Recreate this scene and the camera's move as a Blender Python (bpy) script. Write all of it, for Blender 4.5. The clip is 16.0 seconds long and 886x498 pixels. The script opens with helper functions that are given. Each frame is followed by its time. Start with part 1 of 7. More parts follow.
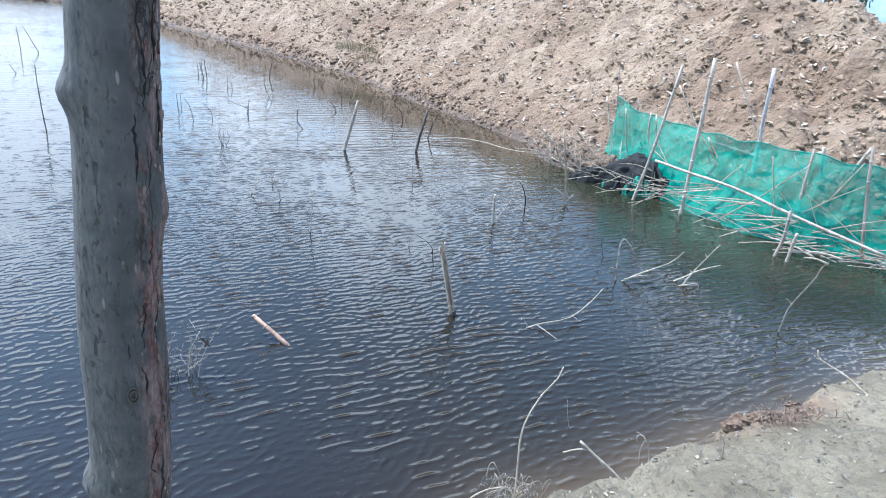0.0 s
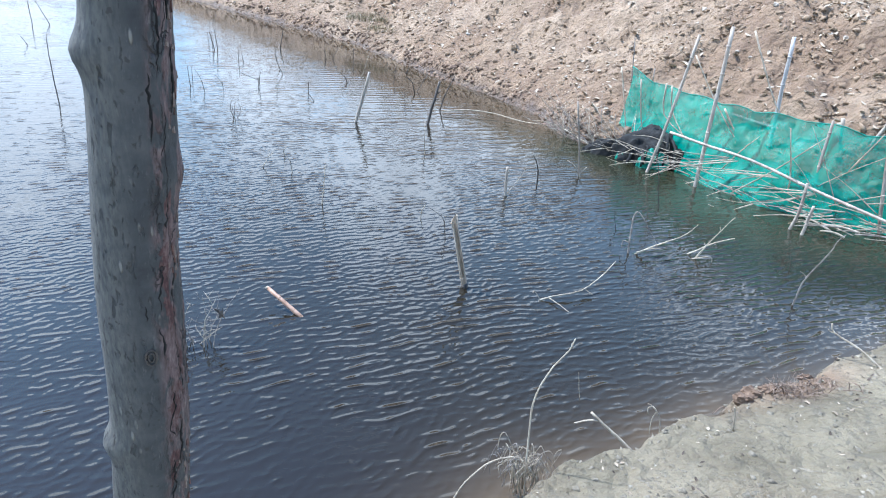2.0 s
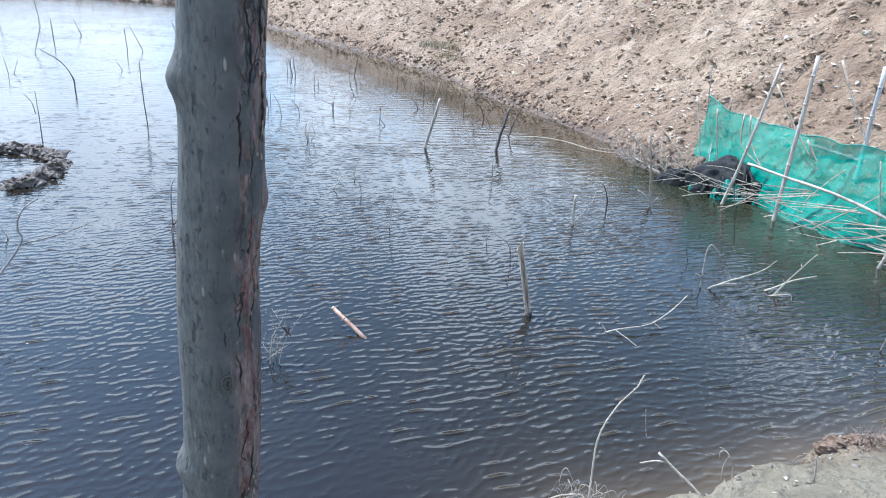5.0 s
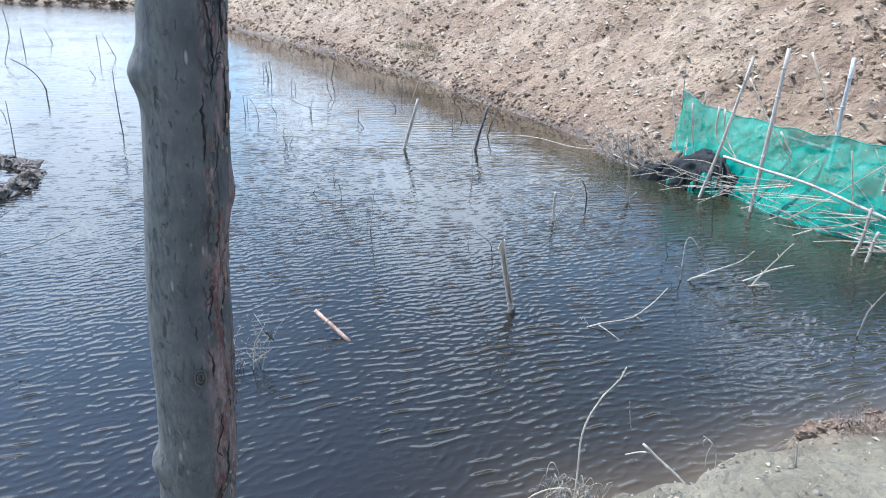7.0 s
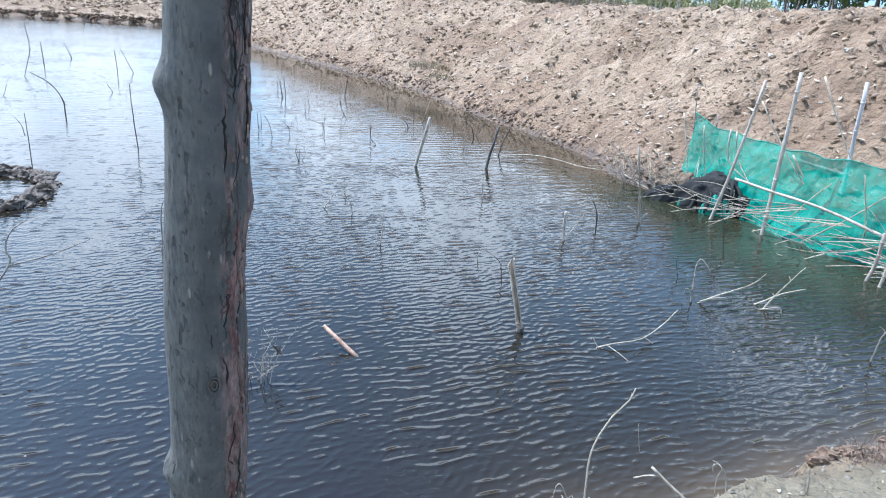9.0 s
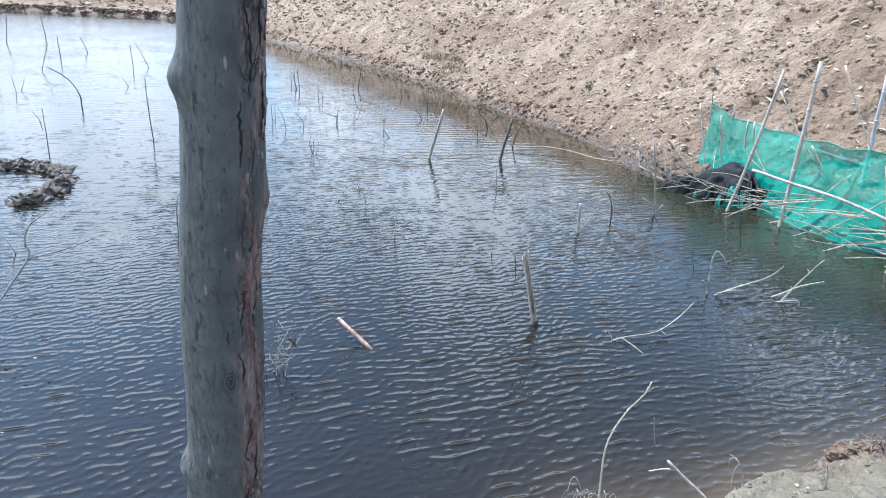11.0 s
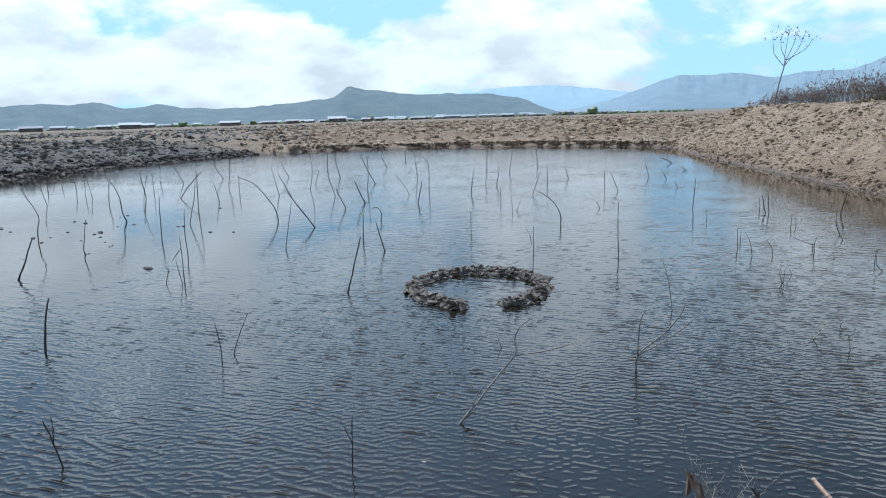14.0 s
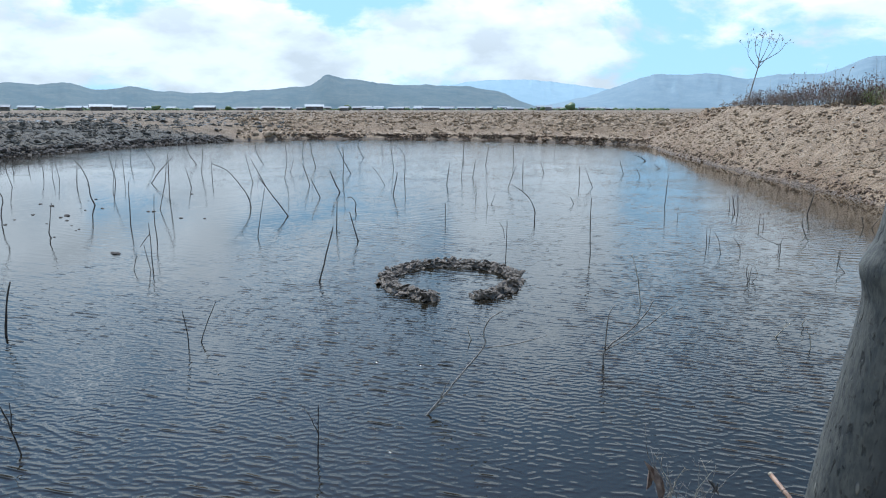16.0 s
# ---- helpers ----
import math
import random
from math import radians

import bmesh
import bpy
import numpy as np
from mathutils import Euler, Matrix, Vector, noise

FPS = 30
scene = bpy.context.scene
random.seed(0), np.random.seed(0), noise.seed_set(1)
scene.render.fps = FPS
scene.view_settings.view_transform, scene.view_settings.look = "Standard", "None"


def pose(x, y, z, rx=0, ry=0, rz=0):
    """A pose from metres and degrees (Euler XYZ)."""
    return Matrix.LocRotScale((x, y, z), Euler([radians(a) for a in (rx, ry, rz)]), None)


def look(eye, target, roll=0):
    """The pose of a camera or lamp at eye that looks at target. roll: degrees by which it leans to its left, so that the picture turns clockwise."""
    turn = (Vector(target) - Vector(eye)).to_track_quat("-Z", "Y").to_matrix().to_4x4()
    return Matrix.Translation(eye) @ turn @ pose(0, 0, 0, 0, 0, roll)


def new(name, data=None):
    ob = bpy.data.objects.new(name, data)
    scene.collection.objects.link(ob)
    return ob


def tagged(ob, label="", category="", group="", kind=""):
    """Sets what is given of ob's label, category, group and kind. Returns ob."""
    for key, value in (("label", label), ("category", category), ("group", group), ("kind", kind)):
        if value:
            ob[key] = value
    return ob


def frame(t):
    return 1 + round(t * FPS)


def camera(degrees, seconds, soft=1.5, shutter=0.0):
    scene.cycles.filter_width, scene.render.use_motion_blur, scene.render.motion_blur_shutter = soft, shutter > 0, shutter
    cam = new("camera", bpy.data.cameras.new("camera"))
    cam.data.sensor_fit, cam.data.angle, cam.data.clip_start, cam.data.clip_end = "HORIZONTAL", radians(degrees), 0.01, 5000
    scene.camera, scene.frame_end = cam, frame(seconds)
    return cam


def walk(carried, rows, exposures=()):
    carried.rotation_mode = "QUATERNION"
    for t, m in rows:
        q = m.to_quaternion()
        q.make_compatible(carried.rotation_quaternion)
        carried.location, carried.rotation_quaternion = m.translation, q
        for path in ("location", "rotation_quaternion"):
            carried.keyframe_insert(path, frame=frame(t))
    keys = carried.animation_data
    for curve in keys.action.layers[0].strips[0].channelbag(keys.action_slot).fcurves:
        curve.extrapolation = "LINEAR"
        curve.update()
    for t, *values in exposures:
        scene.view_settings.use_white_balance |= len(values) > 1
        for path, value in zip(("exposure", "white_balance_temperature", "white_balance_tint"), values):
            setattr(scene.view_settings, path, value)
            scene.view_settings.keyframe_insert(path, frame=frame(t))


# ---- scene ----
cam = camera(68.31, 16.0, soft=1.1)
PATH = [
    (0, (0.0095, -0.0186, 2.2384), (0.0071, 1.8385, 1.4960), 4.53),
    (0.5, (0.0100, -0.0233, 2.2390), (0.0252, 1.8488, 1.5354), 4.68),
    (1, (0.0059, -0.0174, 2.2358), (0.0139, 1.8326, 1.4759), 4.76),
    (1.5, (0.0069, -0.0192, 2.2333), (-0.0139, 1.8148, 1.4360), 4.42),
    (2, (0.0073, -0.0180, 2.2314), (-0.0241, 1.8059, 1.4114), 4.26),
    (2.5, (0.0042, -0.0134, 2.2318), (-0.0787, 1.8241, 1.4466), 4.00),
    (3, (0.0028, -0.0130, 2.2308), (-0.1089, 1.8226, 1.4446), 4.04),
    (3.5, (-0.0008, -0.0096, 2.2304), (-0.1538, 1.8271, 1.4539), 4.11),
    (4, (-0.0036, -0.0068, 2.2299), (-0.1895, 1.8170, 1.4304), 4.37),
    (4.5, (-0.0079, -0.0027, 2.2279), (-0.2666, 1.8228, 1.4529), 3.53),
    (5, (-0.0054, -0.0035, 2.2300), (-0.2376, 1.8309, 1.4678), 3.79),
    (5.2, (-0.0032, -0.0070, 2.2295), (-0.2101, 1.8331, 1.4737), 3.69),
    (7.3, (0.0063, -0.0110, 2.2249), (-0.1728, 1.8314, 1.4675), 2.72),
    (7.5, (0.0072, -0.0157, 2.2275), (-0.1708, 1.8391, 1.5010), 2.79),
    (8, (0.0025, -0.0177, 2.2251), (-0.1718, 1.8127, 1.4381), 4.19),
    (8.5, (0.0002, -0.0138, 2.2223), (-0.2247, 1.8220, 1.4612), 3.91),
    (9, (0.0025, -0.0149, 2.2232), (-0.2108, 1.8435, 1.5155), 3.42),
    (9.2, (0.0058, -0.0177, 2.2239), (-0.2024, 1.8412, 1.5160), 3.29),
    (11.3, (-0.0057, -0.0020, 2.2216), (-0.2841, 1.8350, 1.4813), 2.64),
    (11.5, (-0.0167, 0.0091, 2.2203), (-0.3881, 1.8287, 1.4778), 2.72),
    (12, (-0.0344, 0.0179, 2.2192), (-0.5944, 1.8104, 1.5312), 1.47),
    (12.3, (-0.0472, 0.0087, 2.2374), (-0.7773, 1.7815, 1.6677), 1.66),
    (12.5, (-0.0542, -0.0009, 2.2478), (-0.8617, 1.7661, 1.7729), 0.67),
    (13, (-0.0603, -0.0301, 2.2578), (-1.0203, 1.6868, 1.8962), -2.25),
    (13.3, (-0.0995, -0.0207, 2.2515), (-1.3089, 1.5260, 1.8710), -2.30),
    (13.5, (-0.1109, -0.0372, 2.2506), (-1.4127, 1.4307, 1.8626), -2.78),
    (14, (-0.1413, -0.0919, 2.2576), (-1.5725, 1.2476, 1.8610), -1.75),
    (14.5, (-0.1241, -0.0752, 2.2602), (-1.5275, 1.2893, 1.8494), -0.88),
    (15, (-0.1310, -0.0511, 2.2801), (-1.5040, 1.3301, 1.8249), -0.98),
    (15.5, (-0.1238, -0.0843, 2.2682), (-1.5140, 1.2969, 1.8685), 0.40),
    (16, (-0.1220, -0.0699, 2.2553), (-1.4967, 1.3202, 1.8337), 0.01),
]
EXPOSURES = [(0.0, 1.08, 5480, 9), (9.2, 1.06, 5500, 9), (11.6, 1.05, 5650, 9), (12.5, 0.72, 5850, 8), (13.0, 0.2, 5850, 5), (13.4, 0.08, 5750, 5), (16.0, 0.08, 5700, 5)]
walk(cam, [(t, look(eye, target, roll)) for t, eye, target, roll in PATH], EXPOSURES)


# ---- world and sun ----
SUN_AZ, SUN_EL = radians(-66), radians(60)      # clockwise from +y, above the horizon
world = bpy.data.worlds.new("sky")
scene.world = world
world.use_nodes = True


def build_sky():
    nt = world.node_tree
    nt.nodes.clear()
    N = nt.nodes.new
    out, bg = N("ShaderNodeOutputWorld"), N("ShaderNodeBackground")
    sky = N("ShaderNodeTexSky")
    sky.sky_type, sky.sun_disc = "NISHITA", False
    sky.sun_elevation, sky.sun_rotation = SUN_EL, SUN_AZ
    sky.air_density, sky.dust_density, sky.ozone_density = 1.0, 0.2, 3.0
    geo = N("ShaderNodeNewGeometry")
    sep = N("ShaderNodeSeparateXYZ")
    tc = N("ShaderNodeTexCoord")
    nt.links.new(tc.outputs["Generated"], sep.inputs[0])
    # cumulus: noise over the directions, flattened towards the horizon
    up = N("ShaderNodeMath"); up.operation = "MAXIMUM"; up.inputs[1].default_value = 0.0
    nt.links.new(sep.outputs["Z"], up.inputs[0])
    com = N("ShaderNodeMapping")
    com.inputs["Scale"].default_value, com.inputs["Location"].default_value = (1.0, 1.0, 2.3), CLOUD_AT
    com.inputs["Rotation"].default_value = (0, 0, radians(36))
    nt.links.new(tc.outputs["Generated"], com.inputs[0])
    n1 = N("ShaderNodeTexNoise"); n1.inputs["Scale"].default_value = 3.6; n1.inputs["Detail"].default_value = 10
    n1.inputs["Roughness"].default_value = 0.57; n1.inputs["Distortion"].default_value = 0.25
    nt.links.new(com.outputs[0], n1.inputs["Vector"])
    cover = N("ShaderNodeMapRange"); cover.interpolation_type = "SMOOTHSTEP"
    cover.inputs["From Min"].default_value, cover.inputs["From Max"].default_value = 0.44, 0.54
    thin = N("ShaderNodeMapRange")
    for key, val in (("From Min", 0.27), ("From Max", 0.55), ("To Min", 0.055), ("To Max", -0.24)):
        thin.inputs[key].default_value = val
    nt.links.new(up.outputs[0], thin.inputs["Value"])
    seen = N("ShaderNodeMath"); seen.operation = "ADD"
    nt.links.new(n1.outputs["Fac"], seen.inputs[0]); nt.links.new(thin.outputs[0], seen.inputs[1])
    nt.links.new(seen.outputs[0], cover.inputs["Value"])
    n2 = N("ShaderNodeTexNoise"); n2.inputs["Scale"].default_value = 9.0; n2.inputs["Detail"].default_value = 7
    nt.links.new(com.outputs[0], n2.inputs["Vector"])
    shade = N("ShaderNodeMapRange")
    shade.inputs["From Min"].default_value, shade.inputs["From Max"].default_value = 0.38, 0.60
    shade.inputs["To Min"].default_value, shade.inputs["To Max"].default_value = 0.74, 1.05
    nt.links.new(n2.outputs["Fac"], shade.inputs["Value"])
    cloud = N("ShaderNodeVectorMath"); cloud.operation = "SCALE"
    cloud.inputs[0].default_value = CLOUD
    high = N("ShaderNodeMapRange")
    for key, val in (("From Min", 0.08), ("From Max", 0.42), ("To Min", 0.62), ("To Max", 1.45)):
        high.inputs[key].default_value = val
    nt.links.new(up.outputs[0], high.inputs["Value"])
    both = N("ShaderNodeMath"); both.operation = "MULTIPLY"
    nt.links.new(shade.outputs[0], both.inputs[0]); nt.links.new(high.outputs[0], both.inputs[1])
    nt.links.new(both.outputs[0], cloud.inputs["Scale"])
    mix = N("ShaderNodeMix"); mix.data_type = "RGBA"
    fac = N("ShaderNodeMath"); fac.operation = "MULTIPLY"; fac.inputs[1].default_value = 0.92
    nt.links.new(cover.outputs[0], fac.inputs[0])
    nt.links.new(fac.outputs[0], mix.inputs["Factor"])
    # pale haze low over the horizon, bluer sky above it
    low = N("ShaderNodeMapRange"); low.interpolation_type = "SMOOTHSTEP"
    for key, val in (("From Min", 0.10), ("From Max", 0.80), ("To Min", 0.92), ("To Max", 0.0)):
        low.inputs[key].default_value = val
    nt.links.new(up.outputs[0], low.inputs["Value"])
    hazy = N("ShaderNodeMix"); hazy.data_type = "RGBA"
    nt.links.new(low.outputs[0], hazy.inputs["Factor"])
    nt.links.new(sky.outputs[0], hazy.inputs["A"]); hazy.inputs["B"].default_value = (*HAZE_SKY, 1)
    nt.links.new(hazy.outputs["Result"], mix.inputs["A"]); nt.links.new(cloud.outputs[0], mix.inputs["B"])
    # thin bright veil round the sun
    dot = N("ShaderNodeVectorMath"); dot.operation = "DOT_PRODUCT"
    dot.inputs[1].default_value = (math.sin(SUN_AZ) * math.cos(SUN_EL), math.cos(SUN_AZ) * math.cos(SUN_EL), math.sin(SUN_EL))
    nt.links.new(tc.outputs["Generated"], dot.inputs[0])
    veil = N("ShaderNodeMapRange"); veil.interpolation_type = "SMOOTHERSTEP"
    for key, val in (("From Min", 0.6), ("From Max", 1.0), ("To Min", 1.0), ("To Max", VEIL)):
        veil.inputs[key].default_value = val
    nt.links.new(dot.outputs["Value"], veil.inputs["Value"])
    lit = N("ShaderNodeVectorMath"); lit.operation = "SCALE"
    nt.links.new(mix.outputs["Result"], lit.inputs[0]); nt.links.new(veil.outputs[0], lit.inputs["Scale"])
    nt.links.new(lit.outputs[0], bg.inputs["Color"])
    bg.inputs["Strength"].default_value = SKY
    nt.links.new(bg.outputs[0], out.inputs[0])


CLOUD_AT = (5.7, 2.3, 0.0)
VEIL = 2.0
SKY, CLOUD, HAZE_SKY = 0.145, (10.4, 10.8, 11.1), (3.3, 5.3, 7.1)
build_sky()
sun = new("sun", bpy.data.lights.new("sun", "SUN"))
sun.data.energy, sun.data.angle, sun.data.color = 4.4, radians(0.6), (1.0, 0.95, 0.88)
sun.matrix_world = look((0, 0, 0), (-math.sin(SUN_AZ) * math.cos(SUN_EL), -math.cos(SUN_AZ) * math.cos(SUN_EL), -math.sin(SUN_EL)))


# ---- materials ----
def node_material(name):
    m = bpy.data.materials.new(name)
    m.use_nodes = True
    nt = m.node_tree
    bsdf = nt.nodes["Principled BSDF"]
    return m, nt, bsdf


def ramp(nt, source, stops):
    r = nt.nodes.new("ShaderNodeValToRGB")
    el = r.color_ramp.elements
    while len(el) < len(stops):
        el.new(0.5)
    for e, (p, c) in zip(el, stops):
        e.position, e.color = p, (*c, 1)
    nt.links.new(source, r.inputs[0])
    return r.outputs[0]


def tex_noise(nt, scale, detail=5, rough=0.55, vector=None, distort=0.0):
    n = nt.nodes.new("ShaderNodeTexNoise")
    n.inputs["Scale"].default_value, n.inputs["Detail"].default_value = scale, detail
    n.inputs["Roughness"].default_value, n.inputs["Distortion"].default_value = rough, distort
    if vector is not None:
        nt.links.new(vector, n.inputs["Vector"])
    return n.outputs["Fac"]


def mix_rgb(nt, fac, a, b, blend="MIX"):
    m = nt.nodes.new("ShaderNodeMix")
    m.data_type, m.blend_type = "RGBA", blend
    for key, v in (("Factor", fac), ("A", a), ("B", b)):
        if isinstance(v, (int, float)):
            m.inputs[key].default_value = v
        elif isinstance(v, tuple):
            m.inputs[key].default_value = (*v, 1)
        else:
            nt.links.new(v, m.inputs[key])
    return m.outputs["Result"]


def maprange(nt, source, a, b, c=0.0, d=1.0):
    m = nt.nodes.new("ShaderNodeMapRange")
    m.interpolation_type = "SMOOTHSTEP"
    for key, v in (("From Min", a), ("From Max", b), ("To Min", c), ("To Max", d)):
        m.inputs[key].default_value = v
    nt.links.new(source, m.inputs["Value"])
    return m.outputs[0]


def maths(nt, op, a, b):
    m = nt.nodes.new("ShaderNodeMath")
    m.operation = op
    for k, v in enumerate((a, b)):
        if isinstance(v, (int, float)):
            m.inputs[k].default_value = v
        else:
            nt.links.new(v, m.inputs[k])
    return m.outputs[0]


def bump(nt, bsdf, height, strength, distance, before=None):
    b = nt.nodes.new("ShaderNodeBump")
    b.inputs["Strength"].default_value, b.inputs["Distance"].default_value = strength, distance
    nt.links.new(height, b.inputs["Height"])
    if before is not None:
        nt.links.new(before, b.inputs["Normal"])
    nt.links.new(b.outputs[0], bsdf.inputs["Normal"])
    return b.outputs[0]


def place(nt, scale=(1, 1, 1), turn=0.0, kind="Object"):
    tc = nt.nodes.new("ShaderNodeTexCoord")
    mp = nt.nodes.new("ShaderNodeMapping")
    mp.inputs["Scale"].default_value = scale
    mp.inputs["Rotation"].default_value = (0, 0, turn)
    nt.links.new(tc.outputs[kind], mp.inputs[0])
    return mp.outputs[0]


def mottled(name, dark, mid, light, scale, rough=0.85, relief=0.4, depth=0.01, vary=0.0, stretch=(1, 1, 1), kind="Object"):
    """Grain at two scales with relief; vary: brightness by object."""
    m, nt, bsdf = node_material(name)
    v = place(nt, stretch, kind=kind)
    big = tex_noise(nt, scale, 6, 0.6, v)
    fine = tex_noise(nt, scale * 7, 4, 0.6, v)
    col = ramp(nt, big, [(0.3, dark), (0.5, mid), (0.7, light)])
    col = mix_rgb(nt, maprange(nt, fine, 0.35, 0.7, 0.0, 0.55), col, dark)
    if vary:
        info = nt.nodes.new("ShaderNodeObjectInfo")
        f = maths(nt, "MULTIPLY_ADD", info.outputs["Random"], vary)
        nt.nodes[-1].inputs[2].default_value = 1 - vary / 2
        hsv = nt.nodes.new("ShaderNodeHueSaturation")
        nt.links.new(f, hsv.inputs["Value"]); nt.links.new(col, hsv.inputs["Color"])
        col = hsv.outputs[0]
    nt.links.new(col, bsdf.inputs["Base Color"])
    bsdf.inputs["Roughness"].default_value = rough
    bump(nt, bsdf, maths(nt, "ADD", big, maths(nt, "MULTIPLY", fine, 0.5)), relief, depth)
    return m


def ground_material():
    m, nt, bsdf = node_material("bank_soil")
    tc = nt.nodes.new("ShaderNodeTexCoord")
    v = tc.outputs["Object"]
    sep = nt.nodes.new("ShaderNodeSeparateXYZ")
    nt.links.new(v, sep.inputs[0])
    patch = tex_noise(nt, 0.35, 4, 0.55, v)
    mid = tex_noise(nt, 2.3, 7, 0.62, v)
    fine = tex_noise(nt, 22, 5, 0.65, v)
    grit = tex_noise(nt, 130, 3, 0.7, v)
    damp = nt.nodes.new("ShaderNodeAttribute"); damp.attribute_name = "damp"
    dry = ramp(nt, mid, [(0.25, (0.152, 0.104, 0.064)), (0.5, (0.305, 0.218, 0.139)), (0.75, (0.44, 0.331, 0.222))])
    red = ramp(nt, mid, [(0.3, (0.155, 0.096, 0.058)), (0.7, (0.30, 0.205, 0.125))])
    col = mix_rgb(nt, maths(nt, "MAXIMUM", maprange(nt, patch, 0.48, 0.66), damp.outputs["Fac"]), dry, red)
    # the left shore and the fields behind it are grey pond mud
    att = nt.nodes.new("ShaderNodeAttribute"); att.attribute_name = "mud"
    grey = ramp(nt, mid, [(0.3, (0.06, 0.055, 0.045)), (0.7, (0.14, 0.129, 0.108))])
    col = mix_rgb(nt, att.outputs["Fac"], col, grey)
    sand = nt.nodes.new("ShaderNodeAttribute"); sand.attribute_name = "sand"
    pale = ramp(nt, mid, [(0.3, (0.125, 0.103, 0.062)), (0.7, (0.285, 0.243, 0.16))])
    col = mix_rgb(nt, sand.outputs["Fac"], col, pale)
    straw = nt.nodes.new("ShaderNodeAttribute"); straw.attribute_name = "straw"
    st = ramp(nt, mid, [(0.3, (0.12, 0.076, 0.042)), (0.7, (0.26, 0.175, 0.10))])
    col = mix_rgb(nt, straw.outputs["Fac"], col, st)
    col = mix_rgb(nt, maprange(nt, fine, 0.46, 0.7, 0.0, 0.36), col, (0.11, 0.08, 0.055))
    col = mix_rgb(nt, maprange(nt, grit, 0.57, 0.72, 0.0, 0.5), col, (0.10, 0.078, 0.056))
    # soaked soil in the first centimetres over the water
    wet = maprange(nt, maths(nt, "ADD", sep.outputs["Z"], maths(nt, "MULTIPLY", maths(nt, "SUBTRACT", mid, 0.5), 0.35)), 0.02, 0.16, 1.0, 0.0)
    col = mix_rgb(nt, maths(nt, "MULTIPLY", wet, 0.75), col, (0.075, 0.052, 0.036))
    nt.links.new(col, bsdf.inputs["Base Color"])
    nt.links.new(maprange(nt, wet, 0, 1, 0.95, 0.75), bsdf.inputs["Roughness"])
    cell = nt.nodes.new("ShaderNodeTexVoronoi"); cell.inputs["Scale"].default_value = 9
    warp = nt.nodes.new("ShaderNodeVectorMath"); warp.operation = "ADD"
    wn = nt.nodes.new("ShaderNodeTexNoise"); wn.inputs["Scale"].default_value = 5; wn.inputs["Detail"].default_value = 4
    sc = nt.nodes.new("ShaderNodeVectorMath"); sc.operation = "SCALE"; sc.inputs["Scale"].default_value = 0.30
    nt.links.new(v, wn.inputs["Vector"]); nt.links.new(wn.outputs["Color"], sc.inputs[0])
    nt.links.new(v, warp.inputs[0]); nt.links.new(sc.outputs[0], warp.inputs[1])
    nt.links.new(warp.outputs[0], cell.inputs["Vector"])
    lumps = maths(nt, "MULTIPLY", cell.outputs["Distance"], -0.8)
    bump(nt, bsdf, maths(nt, "ADD", maths(nt, "ADD", mid, lumps), maths(nt, "ADD", maths(nt, "MULTIPLY", fine, 0.5), maths(nt, "MULTIPLY", grit, 0.2))), 1.0, 0.075)
    return m


WIND = 117.0      # the way the ripples run, degrees from +x


